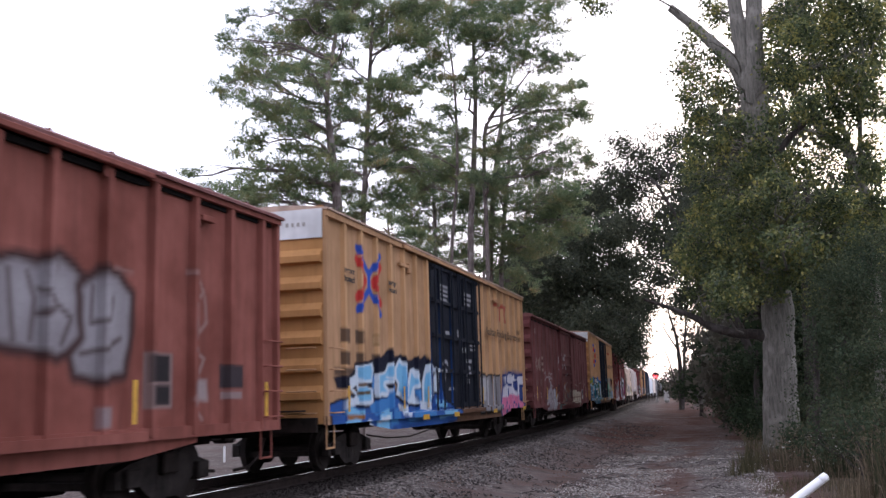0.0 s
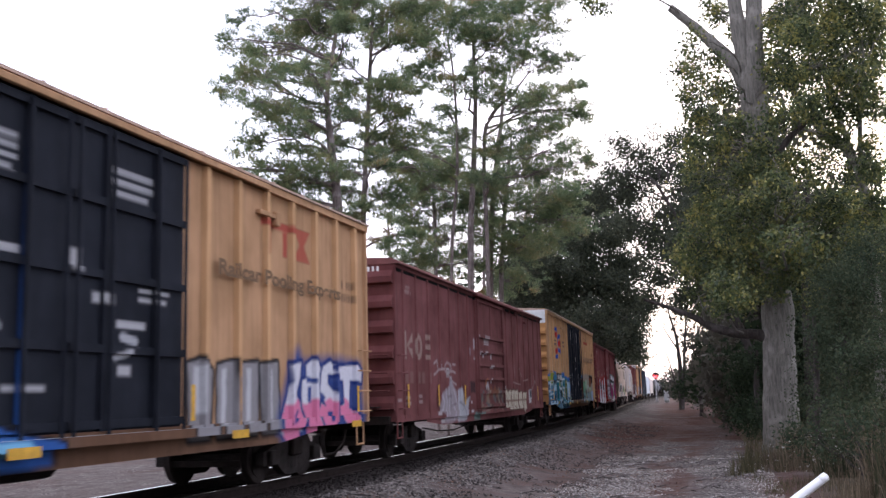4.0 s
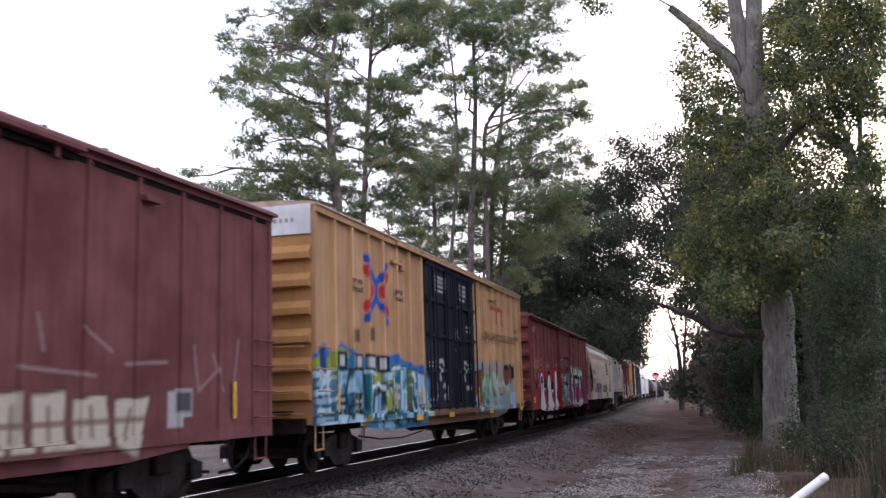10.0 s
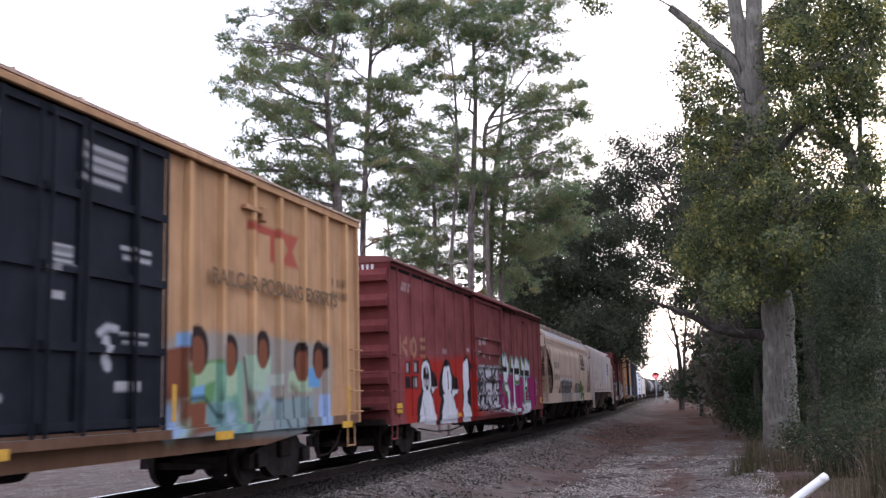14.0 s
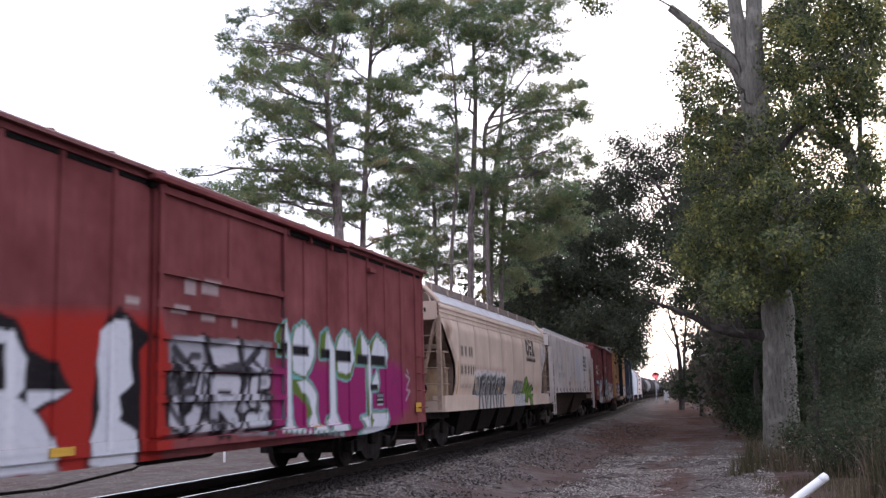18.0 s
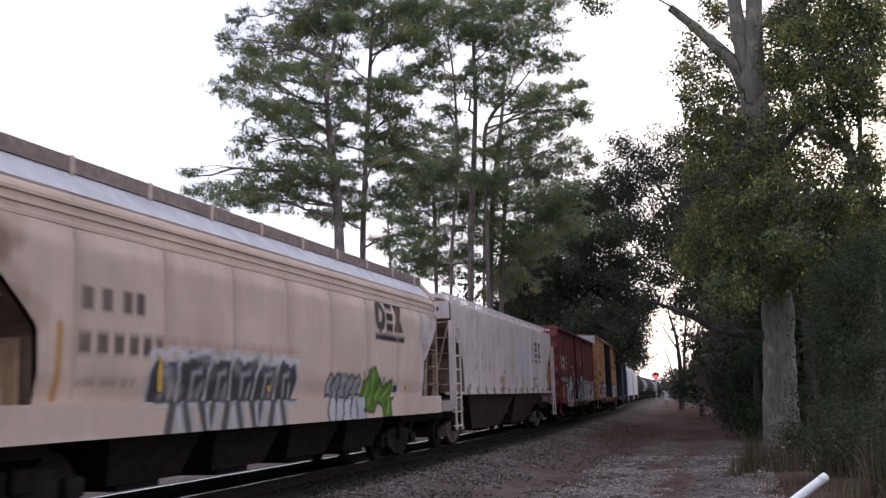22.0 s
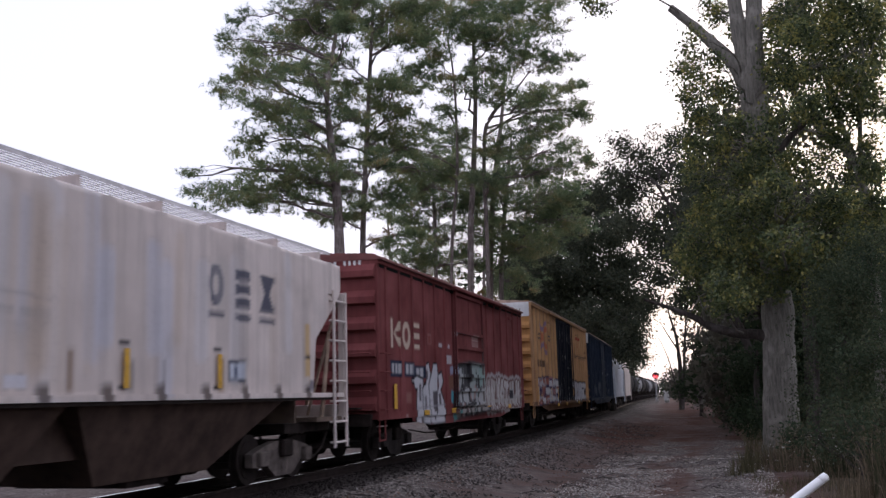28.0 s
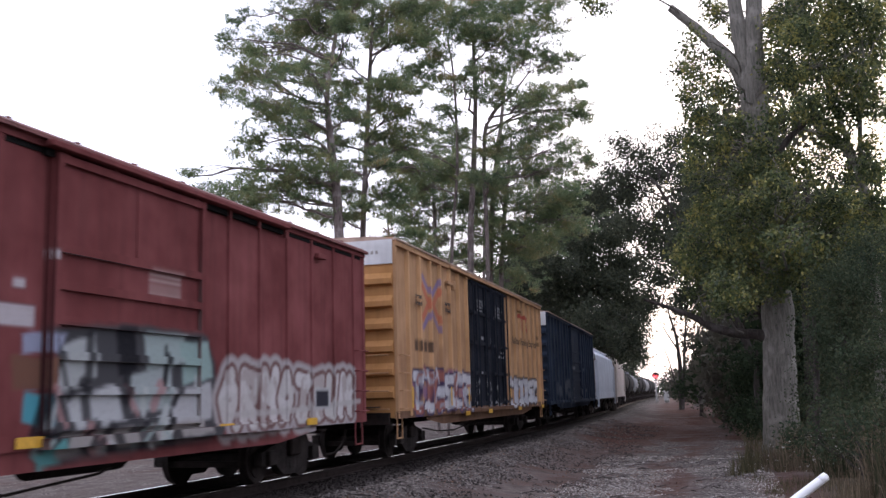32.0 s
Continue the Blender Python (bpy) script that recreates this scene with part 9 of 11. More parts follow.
    sp.rect(8.61, 9.00, 2.56, 2.66, (0.42, 0.34, 0.34), 0.03, 0.8)
    sp.rect(9.50, 9.66, 2.52, 2.66, (0.42, 0.34, 0.34), 0.03, 0.8)
    piece(sp, 7.75, 10.9, 0.95, 1.9, 3, [(0.46, 0.46, 0.51), (0.3, 0.3, 0.34), (0.52, 0.52, 0.56)], black, None, 19, 0.12)
    scrawl(sp, 7.7, 10.9, 0.9, 2.05, 12, black, 14, 0.05, 0.85)
    plum, leaf, aqua = (0.27, 0.022, 0.12), (0.11, 0.16, 0.03), (0.16, 0.4, 0.4)
    sp.shape([(10.83, 1.93), (11.26, 2.05), (13.02, 2.06), (14.62, 2.09), (16.34, 2.22), (17.18, 2.13), (17.92, 1.75), (17.91, 1.18), (17, 0.85), (14.65, 0.72), (10.88, 0.9)], plum, None, 0.0, 0.3)
    sp.shape([(10.97, 2.49), (11.19, 2.7), (11.4, 2.75), (11.62, 2.5), (11.68, 2.34), (11.7, 1.11), (11.86, 0.88), (11.2, 0.92), (11.31, 1.09), (11.42, 1.16), (11.35, 2.16), (11, 2.16)], leaf, aqua, 0.05)
    sp.shape([(11.68, 2.4), (11.78, 2.63), (12.14, 2.78), (12.43, 2.67), (12.67, 2.39), (12.66, 2.17), (12.44, 1.92), (12.22, 1.77), (11.7, 1.86)], leaf, aqua, 0.05)
    sp.shape([(11.73, 1.74), (12.22, 1.77), (12.55, 1.67), (12.77, 1.46), (12.72, 1.18), (12.88, 0.89), (12.94, 0.81), (12.29, 0.85), (12.35, 1.03), (12.49, 1.16), (12.34, 1.42), (12.01, 1.52), (11.74, 1.57)], leaf, aqua, 0.05)
    sp.shape([(12.85, 2.31), (12.94, 2.59), (13.17, 2.71), (13.5, 2.44), (13.59, 2.37), (13.64, 1.15), (13.95, 0.75), (13.05, 0.81), (13.16, 1.04), (13.32, 1.15), (13.27, 2.16), (12.88, 2.16)], leaf, aqua, 0.05)
    sp.shape([(13.6, 2.32), (13.71, 2.58), (14.06, 2.75), (14.38, 2.63), (14.59, 2.38), (14.55, 2.08), (14.44, 1.9), (14.19, 1.77), (13.73, 1.82), (13.61, 2.02)], leaf, aqua, 0.05)
    sp.shape([(14.62, 2.28), (14.74, 2.59), (14.95, 2.76), (15.29, 2.56), (15.5, 2.31), (15.52, 1.09), (15.25, 0.95), (15.21, 2.09), (14.65, 2.09)], leaf, aqua, 0.05)
    sp.shape([(15.38, 2.3), (15.5, 2.57), (15.9, 2.76), (16.37, 2.55), (16.54, 2.33), (16.37, 2.09), (15.51, 2.07)], leaf, aqua, 0.05)
    sp.shape([(15.51, 1.71), (15.88, 2.02), (16, 1.71), (15.88, 1.54), (15.44, 1.57)], leaf, aqua, 0.05)
    sp.shape([(14.8, 0.7), (15.1, 0.82), (14.87, 1.03), (15.31, 1.06), (15.45, 0.95), (15.45, 1.12), (16.44, 1.11), (16.54, 1), (16.34, 0.75), (16.04, 0.63)], leaf, aqua, 0.05)
    sp.shape([(10.97, 2.49), (11.19, 2.7), (11.4, 2.75), (11.62, 2.5), (11.68, 2.34), (11.7, 1.11), (11.86, 0.88), (11.2, 0.92), (11.31, 1.09), (11.42, 1.16), (11.35, 2.16), (11, 2.16)], leaf)
    sp.shape([(11.68, 2.4), (11.78, 2.63), (12.14, 2.78), (12.43, 2.67), (12.67, 2.39), (12.66, 2.17), (12.44, 1.92), (12.22, 1.77), (11.7, 1.86)], leaf)
    sp.shape([(11.73, 1.74), (12.22, 1.77), (12.55, 1.67), (12.77, 1.46), (12.72, 1.18), (12.88, 0.89), (12.94, 0.81), (12.29, 0.85), (12.35, 1.03), (12.49, 1.16), (12.34, 1.42), (12.01, 1.52), (11.74, 1.57)], leaf)
    sp.shape([(12.85, 2.31), (12.94, 2.59), (13.17, 2.71), (13.5, 2.44), (13.59, 2.37), (13.64, 1.15), (13.95, 0.75), (13.05, 0.81), (13.16, 1.04), (13.32, 1.15), (13.27, 2.16), (12.88, 2.16)], leaf)
    sp.shape([(13.6, 2.32), (13.71, 2.58), (14.06, 2.75), (14.38, 2.63), (14.59, 2.38), (14.55, 2.08), (14.44, 1.9), (14.19, 1.77), (13.73, 1.82), (13.61, 2.02)], leaf)
    sp.shape([(14.62, 2.28), (14.74, 2.59), (14.95, 2.76), (15.29, 2.56), (15.5, 2.31), (15.52, 1.09), (15.25, 0.95), (15.21, 2.09), (14.65, 2.09)], leaf)
    sp.shape([(15.38, 2.3), (15.5, 2.57), (15.9, 2.76), (16.37, 2.55), (16.54, 2.33), (16.37, 2.09), (15.51, 2.07)], leaf)
    sp.shape([(15.51, 1.71), (15.88, 2.02), (16, 1.71), (15.88, 1.54), (15.44, 1.57)], leaf)
    sp.shape([(14.8, 0.7), (15.1, 0.82), (14.87, 1.03), (15.31, 1.06), (15.45, 0.95), (15.45, 1.12), (16.44, 1.11), (16.54, 1), (16.34, 0.75), (16.04, 0.63)], leaf)
    sp.shape([(11.16, 2.46), (11.23, 2.69), (11.4, 2.74), (11.6, 2.5), (11.67, 2.34), (11.69, 1.11), (11.82, 0.89), (11.23, 0.93), (11.33, 1.09), (11.46, 1.16), (11.41, 2.19), (11.19, 2.18)], white)
    sp.shape([(11.72, 2.41), (11.84, 2.63), (12.14, 2.74), (12.42, 2.64), (12.64, 2.39), (12.64, 2.18), (12.42, 1.94), (12.21, 1.81), (11.74, 1.89)], white)
    sp.shape([(11.89, 1.72), (12.22, 1.75), (12.55, 1.64), (12.73, 1.46), (12.68, 1.18), (12.84, 0.89), (12.91, 0.83), (12.36, 0.86), (12.39, 1.01), (12.53, 1.16), (12.39, 1.42), (12.1, 1.54)], white)
    sp.shape([(13.14, 2.33), (13.17, 2.68), (13.48, 2.44), (13.57, 2.36), (13.62, 1.15), (13.9, 0.77), (13.11, 0.82), (13.2, 1.03), (13.36, 1.15), (13.33, 2.16)], white)
    sp.shape([(13.66, 2.33), (13.79, 2.57), (14.06, 2.71), (14.36, 2.6), (14.55, 2.37), (14.5, 2.1), (14.37, 1.97), (14.13, 1.87), (13.74, 1.93)], white)
    sp.shape([(14.99, 2.3), (14.95, 2.73), (15.26, 2.54), (15.48, 2.31), (15.49, 1.09), (15.31, 0.99), (15.27, 2.09)], white)
    sp.shape([(15.55, 2.33), (15.66, 2.56), (15.9, 2.71), (16.34, 2.53), (16.5, 2.33), (16.34, 2.11), (15.55, 2.08)], white)
    sp.shape([(15.55, 1.71), (15.85, 1.99), (15.97, 1.71), (15.85, 1.55), (15.56, 1.58)], white)
    sp.shape([(14.85, 0.71), (15.17, 0.82), (14.93, 1.02), (15.31, 1.04), (15.42, 0.78), (15.59, 0.95), (15.52, 1.09), (16.41, 1.08), (16.5, 1), (16.31, 0.77), (16.04, 0.64)], white)
    sp.shape([(11.71, 1.65), (11.89, 1.59), (12.24, 1.44), (12.43, 1.27), (12.49, 1.15), (12.24, 1.02), (12.31, 1.24), (12.02, 1.44), (11.74, 1.52)], leaf)
    sp.rect(11.04, 11.48, 2.18, 2.37, black, 0.02)
    sp.rect(11.73, 12.45, 2.17, 2.35, black, 0.02)
    sp.rect(12.93, 13.33, 2.15, 2.33, black, 0.02)
    sp.rect(13.61, 14.37, 2.11, 2.34, black, 0.02)
    sp.rect(14.73, 15.29, 2.09, 2.29, black, 0.02)
    sp.rect(15.51, 16.34, 2.08, 2.30, black, 0.02)
    sp.rect(15.44, 15.88, 1.56, 1.69, black, 0.02)
    sp.rect(15.79, 16.22, 1.25, 1.51, black, 0.02)
    sp.stroke([(12.5, 2.26), (12.51, 2.26)], 0.12, white)
    sp.stroke([(14.47, 2.21), (14.48, 2.21)], 0.1, white)
    sp.stroke([(16.42, 2.34), (16.44, 2.33)], 0.09, white)
    sp.rect(15.84, 16.19, 1.44, 1.46, white, 0.02)
    sp.rect(15.84, 16.19, 1.35, 1.37, white, 0.02)
    sp.rect(15.84, 16.19, 1.25, 1.27, white, 0.02)
    sp.rect(11.02, 11.12, 0.88, 0.94, white, 0.02)
    sp.rect(11.12, 11.21, 0.84, 0.89, (0.08, 0.1, 0.04), 0.02)
    sp.rect(11.21, 11.31, 0.87, 0.93, white, 0.02)
    sp.rect(11.31, 11.41, 0.82, 0.88, (0.08, 0.1, 0.04), 0.02)
    sp.rect(11.41, 11.51, 0.85, 0.92, white, 0.02)
    sp.rect(11.51, 11.61, 0.81, 0.86, (0.08, 0.1, 0.04), 0.02)
    sp.rect(11.61, 11.72, 0.84, 0.90, white, 0.02)
    sp.rect(11.72, 11.82, 0.80, 0.85, (0.08, 0.1, 0.04), 0.02)
    sp.rect(11.82, 11.93, 0.83, 0.89, white, 0.02)
    sp.rect(11.93, 12.04, 0.79, 0.83, (0.08, 0.1, 0.04), 0.02)
    sp.rect(12.04, 12.16, 0.81, 0.88, white, 0.02)
    sp.rect(12.16, 12.27, 0.77, 0.82, (0.08, 0.1, 0.04), 0.02)
    sp.rect(12.27, 12.39, 0.80, 0.86, white, 0.02)
    sp.rect(12.39, 12.51, 0.76, 0.81, (0.08, 0.1, 0.04), 0.02)
    sp.rect(12.50, 12.63, 0.79, 0.84, white, 0.02)
    sp.rect(12.63, 12.75, 0.73, 0.80, (0.08, 0.1, 0.04), 0.02)
    sp.rect(12.75, 12.88, 0.77, 0.83, white, 0.02)
    sp.rect(12.88, 13.01, 0.72, 0.78, (0.08, 0.1, 0.04), 0.02)
    sp.rect(13.00, 13.14, 0.76, 0.81, white, 0.02)
    sp.rect(13.14, 13.27, 0.70, 0.77, (0.08, 0.1, 0.04), 0.02)
    sp.rect(13.27, 13.41, 0.73, 0.81, white, 0.02)
    sp.rect(13.41, 13.55, 0.69, 0.74, (0.08, 0.1, 0.04), 0.02)
    sp.rect(13.55, 13.69, 0.71, 0.79, white, 0.02)
    sp.rect(13.69, 13.84, 0.67, 0.72, (0.08, 0.1, 0.04), 0.02)
    sp.rect(13.84, 13.98, 0.69, 0.77, white, 0.02)
    sp.rect(13.98, 14.14, 0.65, 0.70, (0.08, 0.1, 0.04), 0.02)
    sp.stroke([(17.73, 1.91), (18.01, 1.83), (17.82, 1.66)], 0.03, (0.4, 0.36, 0.38), 0.03, 0.8)
    sp.stroke([(17.76, 1.58), (18.01, 1.54), (17.72, 1.34)], 0.03, (0.4, 0.36, 0.38), 0.03, 0.8)
    sp.stroke([(17.82, 2.03), (17.92, 1.95)], 0.03, (0.4, 0.36, 0.38), 0.03, 0.8)
    sp.stroke([(16.84, 2.16), (17.01, 1.89), (16.67, 1.66), (17.18, 1.82)], 0.025, (0.16, 0.03, 0.09), 0.03, 0.6)
    sp.stroke([(17.36, 2.14), (17.18, 1.58), (17.54, 1.34)], 0.025, (0.16, 0.03, 0.09), 0.03, 0.6)
    sp.stroke([(16.34, 1.21), (16.67, 1.43), (17, 1.04)], 0.025, (0.16, 0.03, 0.09), 0.03, 0.6)
    sp.stroke([(12.14, 2.68), (12.15, 2.37)], 0.025, (0.42, 0.43, 0.48), 0.03, 0.6)
    sp.stroke([(14.05, 2.7), (14.06, 2.36)], 0.025, (0.42, 0.43, 0.48), 0.03, 0.6)
    sp.stroke([(15.9, 2.7), (15.9, 2.33)], 0.025, (0.42, 0.43, 0.48), 0.03, 0.6)


def paint_f(sp):
    ink = (0.035, 0.033, 0.035)
    for u in (2.0, 2.34, 2.74, 3.02):
        sp.rect(u, u + 0.2, 2.5, 2.8, ink, 0.03, 0.85)
    for u in (1.97, 2.28, 2.59, 2.9, 3.21, 3.52):
        sp.rect(u, u + 0.2, 1.99, 2.26, ink, 0.03, 0.85)
    lines_of_type(sp, 1.9, 3.0, 1.62, 0.08, (0.2, 0.17, 0.15), 4, 0.3, 0.6)
    sp.stroke([(1.62, 2.3), (1.6, 1.5)], 0.06, (0.5, 0.24, 0.05), 0.06, 0.9)
    # initials as plain shapes with a bar below
    ring = [(11.95 + 0.2 * math.cos(a), 3.15 + 0.24 * math.sin(a)) for a in np.linspace(0, 6.2832, 18)]
    sp.stroke(ring, 0.1, ink, 0.03)
    for k in (2.83, 3.08, 3.33):
        sp.rect(12.32, 12.8, k, k + 0.18, ink, 0.02)
    sp.poly([(12.88, 3.52), (13.1, 3.18), (12.88, 2.84), (13.52, 2.84), (13.3, 3.18), (13.52, 3.52)], ink, 0.03)
    sp.rect(11.66, 13.54, 2.63, 2.77, ink, 0.02)
    sp.shape([(14.72, 3.44), (14.72, 1.44), (15.2, 1.44), (15.3, 2.25), (16.3, 3.0), (16.3, 3.6)], (0.6, 0.57, 0.56), None, 0, 0.12, 0.6)
    smudge(sp, 0.3, 16.0, 1.2, 3.4, 16, [(0.33, 0.24, 0.18), (0.4, 0.33, 0.29)], 31, (0.3, 0.7), 0.14)
    smudge(sp, 15.0, 16.3, 2.6, 3.6, 10, [(0.2, 0.11, 0.07)], 33, (0.1, 0.25), 0.3)
    smudge(sp, 0.2, 0.9, 2.4, 3.6, 8, [(0.2, 0.11, 0.07)], 34, (0.1, 0.25), 0.3)
    for k in range(8):
        v = 1.9 + 1.87 * k
        sp.stroke([(v, 3.4), (v + 0.02, 1.5)], 0.02, (0.3, 0.22, 0.16), 0.05, 0.55)
        sp.stroke([(v + 0.06, 3.3), (v + 0.1, 2.2)], 0.07, (0.42, 0.31, 0.24), 0.15, 0.35)
    dark, ash = (0.07, 0.066, 0.068), (0.56, 0.55, 0.55)
    for k in range(6):
        a, b = 3.42 + 0.73 * k, 3.42 + 0.73 * (k + 1) - 0.03
        t = (2.0, 2.12, 2.06, 2.1, 2.0, 2.08)[k]
        sp.shape([(a, 1.4), (a - 0.04, t - 0.22), (a + 0.18, t), (a + 0.4, t - 0.07), (b, t - 0.02), (b + 0.05, t - 0.3), (b - 0.06, 1.38)], dark, ash, 0.05)
        sp.stroke([(a + 0.3, 1.5), (a + 0.26, 1.8), (a + 0.48, 1.84)], 0.04, (0.4, 0.385, 0.38), 0.04, 0.8)
        sp.stroke([(a + 0.5, 1.45), (a + 0.52, 1.66)], 0.035, ash, 0.04, 0.6)
    for k in range(5):
        a = 3.75 + 0.74 * k
        lean = 0.14 if k % 2 else -0.1
        sp.shape([(a, 0.98), (a + 0.1, 1.37), (a + 0.66, 1.37), (a + 0.7, 1.0)], (0.42, 0.4, 0.39), None, 0, 0.05, 0.85)
        sp.stroke([(a + 0.1, 1.36), (a + 0.1 + lean, 1.02)], 0.09, dark, 0.05, 0.9)
        sp.stroke([(a + 0.42, 1.36), (a + 0.42 - lean, 1.02)], 0.08, dark, 0.05, 0.85)
        sp.stroke([(a + 0.26, 1.3), (a + 0.3, 1.05)], 0.04, ash, 0.04, 0.9)
    for k in range(16):
        v = 3.4 + 0.28 * k
        sp.stroke([(v, 2.02 + 0.06 * (k % 3)), (v + 0.14, 2.1 - 0.05 * (k % 2)), (v + 0.28, 2.02 + 0.06 * ((k + 1) % 3))], 0.045, (0.62, 0.6, 0.6), 0.04, 0.85)
        sp.stroke([(v, 2.2), (v + 0.3, 2.22)], 0.05, (0.4, 0.22, 0.2), 0.08, 0.35)
    smudge(sp, 3.4, 7.8, 1.4, 2.1, 18, [(0.2, 0.19, 0.19), (0.36, 0.34, 0.33)], 5, (0.04, 0.09), 0.6)
    piece(sp, 9.15, 10.7, 1.46, 1.78, 5, [(0.34, 0.33, 0.33), (0.26, 0.25, 0.26)], (0.05, 0.045, 0.045), None, 13, 0.1, 0.1, None, 0.05)
    piece(sp, 9.1, 10.9, 0.98, 1.38, 5, [(0.56, 0.55, 0.56), (0.48, 0.47, 0.48)], (0.04, 0.04, 0.045), None, 12, 0.13, 0.0, None, 0.05)
    leaf = [(10.95, 1.17), (10.98, 1.75), (11.34, 1.78), (11.38, 1.97), (11.65, 2.01), (11.77, 1.85), (12.12, 1.63), (12.67, 1.77), (12.74, 1.53), (12.43, 1.32), (12.5, 0.99), (12.02, 1.01), (11.9, 1.27), (11.62, 1.34), (11.41, 1.13)]
    sp.shape(leaf, (0.11, 0.2, 0.04), (0.03, 0.045, 0.02), 0.05)
    for a, b, c, d in ((11.1, 1.3, 11.3, 1.7), (11.5, 1.4, 11.55, 1.9), (11.8, 1.4, 12.0, 1.6), (12.2, 1.4, 12.6, 1.65), (12.2, 1.05, 12.35, 1.3)):
        sp.stroke([(a, b), (c, d)], 0.045, (0.27, 0.42, 0.09), 0.04, 0.8)
    for a, b, c, d in ((11.35, 1.2, 11.5, 1.6), (11.7, 1.5, 11.85, 1.8), (12.1, 1.2, 12.2, 1.5), (11.1, 1.5, 11.2, 1.75)):
        sp.stroke([(a, b), (c, d)], 0.025, (0.03, 0.05, 0.02), 0.03, 0.8)
    for a, b in ((11.05, 1.9), (12.1, 1.8)):
        sp.stroke([(a, b), (a + 0.03, b)], 0.05, (0.04, 0.05, 0.03), 0.04, 0.8)
    sp.rect(12.78, 13.17, 1.47, 1.72, (0.6, 0.58, 0.57), 0.02)
    sp.rect(12.81, 13.14, 1.52, 1.69, (0.04, 0.04, 0.05), 0.02)
    smudge(sp, 15.0, 16.2, 1.5, 3.3, 16, [(0.62, 0.6, 0.6)], 16, (0.15, 0.3), 0.45)
    lines_of_type(sp, 14.8, 15.8, 1.65, 0.06, (0.3, 0.22, 0.18), 17, 0.4, 0.6)
    lines_of_type(sp, 14.8, 15.8, 1.55, 0.06, (0.3, 0.22, 0.18), 18, 0.4, 0.6)


def paint_g(sp):
    rnd = random.Random(12)
    for k in range(40):
        u = rnd.uniform(0.8, 16.2)
        z1 = rnd.uniform(3.0, 4.0)
        sp.stroke([(u, z1), (u + rnd.uniform(-0.05, 0.05), rnd.uniform(1.5, 2.4))], rnd.uniform(0.04, 0.22), rnd.choice([(0.5, 0.55, 0.68), (0.56, 0.45, 0.36), (0.6, 0.5, 0.42), (0.66, 0.66, 0.7), (0.42, 0.38, 0.36)]), 0.12, 0.4)
    ink = (0.05, 0.06, 0.1)
    ring = [(12.3 + 0.16 * math.cos(a), 3.14 + 0.24 * math.sin(a)) for a in np.linspace(0, 6.2832, 18)]
    sp.stroke(ring, 0.075, (0.07, 0.08, 0.13), 0.03, 0.9)
    for k in (2.84, 3.06, 3.28):
        sp.rect(12.89, 13.36, k, k + 0.16, ink, 0.03, 0.85)
    sp.poly([(13.68, 3.45), (13.85, 3.14), (13.68, 2.84), (14.21, 2.84), (14.04, 3.14), (14.21, 3.45)], ink, 0.03, 0.9)
    for u in (12.06, 12.89, 13.68):
        sp.rect(u, u + 0.5, 2.64, 2.74, ink, 0.03, 0.8)
    for u, z in ((2.7, 2.5), (2.95, 2.5), (3.6, 2.5), (2.7, 2.15), (2.95, 2.15), (3.6, 2.15), (3.9, 2.15), (4.6, 2.15)):
        sp.rect(u, u + 0.18, z, z + 0.22, (0.25, 0.25, 0.27), 0.04, 0.55)
    for u, z, a, b, c in ((1.9, 1.7, 0.1, 0.7, (0.3, 0.2, 0.1)), (9.0, 1.55, 0.12, 0.5, (0.2, 0.12, 0.07)), (12.4, 1.55, 0.16, 0.5, (0.3, 0.17, 0.04)), (10.2, 1.55, 0.1, 0.4, (0.18, 0.16, 0.15)), (15.4, 1.7, 0.1, 0.5, (0.4, 0.24, 0.04)), (3.2, 1.6, 0.07, 0.9, (0.25, 0.2, 0.17)), (6.4, 1.55, 0.06, 0.8, (0.22, 0.19, 0.17)), (7.7, 1.55, 0.05, 0.6, (0.22, 0.19, 0.17))):
        sp.rect(u, u + a, z, z + b, c, 0.06, 0.7)
    sp.rect(1.9, 2.2, 1.6, 1.75, (0.06, 0.07, 0.12), 0.03, 0.8)
    sp.rect(12.68, 13.15, 1.68, 2.03, (0.06, 0.07, 0.1), 0.03, 0.9)
    sp.rect(12.74, 13.09, 1.73, 1.98, (0.62, 0.66, 0.74), 0.03, 0.9)
    sp.rect(12.86, 12.97, 1.77, 1.95, (0.06, 0.08, 0.14), 0.03, 0.9)
    sp.rect(10.84, 11.0, 1.6, 2.0, (0.26, 0.24, 0.24), 0.05, 0.7)
    sp.rect(15.36, 15.5, 1.8, 2.75, (0.6, 0.35, 0.05), 0.03, 0.8)
    for u in (6.87, 10.0, 12.28, 15.36):
        sp.rect(u - 0.03, u + 0.2, 2.13, 2.2, (0.03, 0.03, 0.04), 0.03, 0.9)
        sp.rect(u - 0.03, u + 0.2, 1.57, 1.63, (0.03, 0.03, 0.04), 0.03, 0.9)
    # scalloped shadows painted at the foot of each post
    for k in range(15):
        sp.stroke([(17.15 * (k + 0.5) / 15, 1.5), (17.15 * (k + 0.5) / 15, 1.56)], 0.11, (0.07, 0.05, 0.045), 0.05, 0.8)
    smudge(sp, 6.2, 6.75, 1.6, 2.0, 8, [(0.3, 0.1, 0.05), (0.2, 0.1, 0.07)], 3, (0.06, 0.13), 0.7)
    sp.rect(15.5, 15.8, 1.55, 1.75, (0.1, 0.1, 0.14), 0.03, 0.8)
    sp.rect(8.0, 8.35, 1.6, 1.75, (0.6, 0.62, 0.7), 0.03, 0.7)
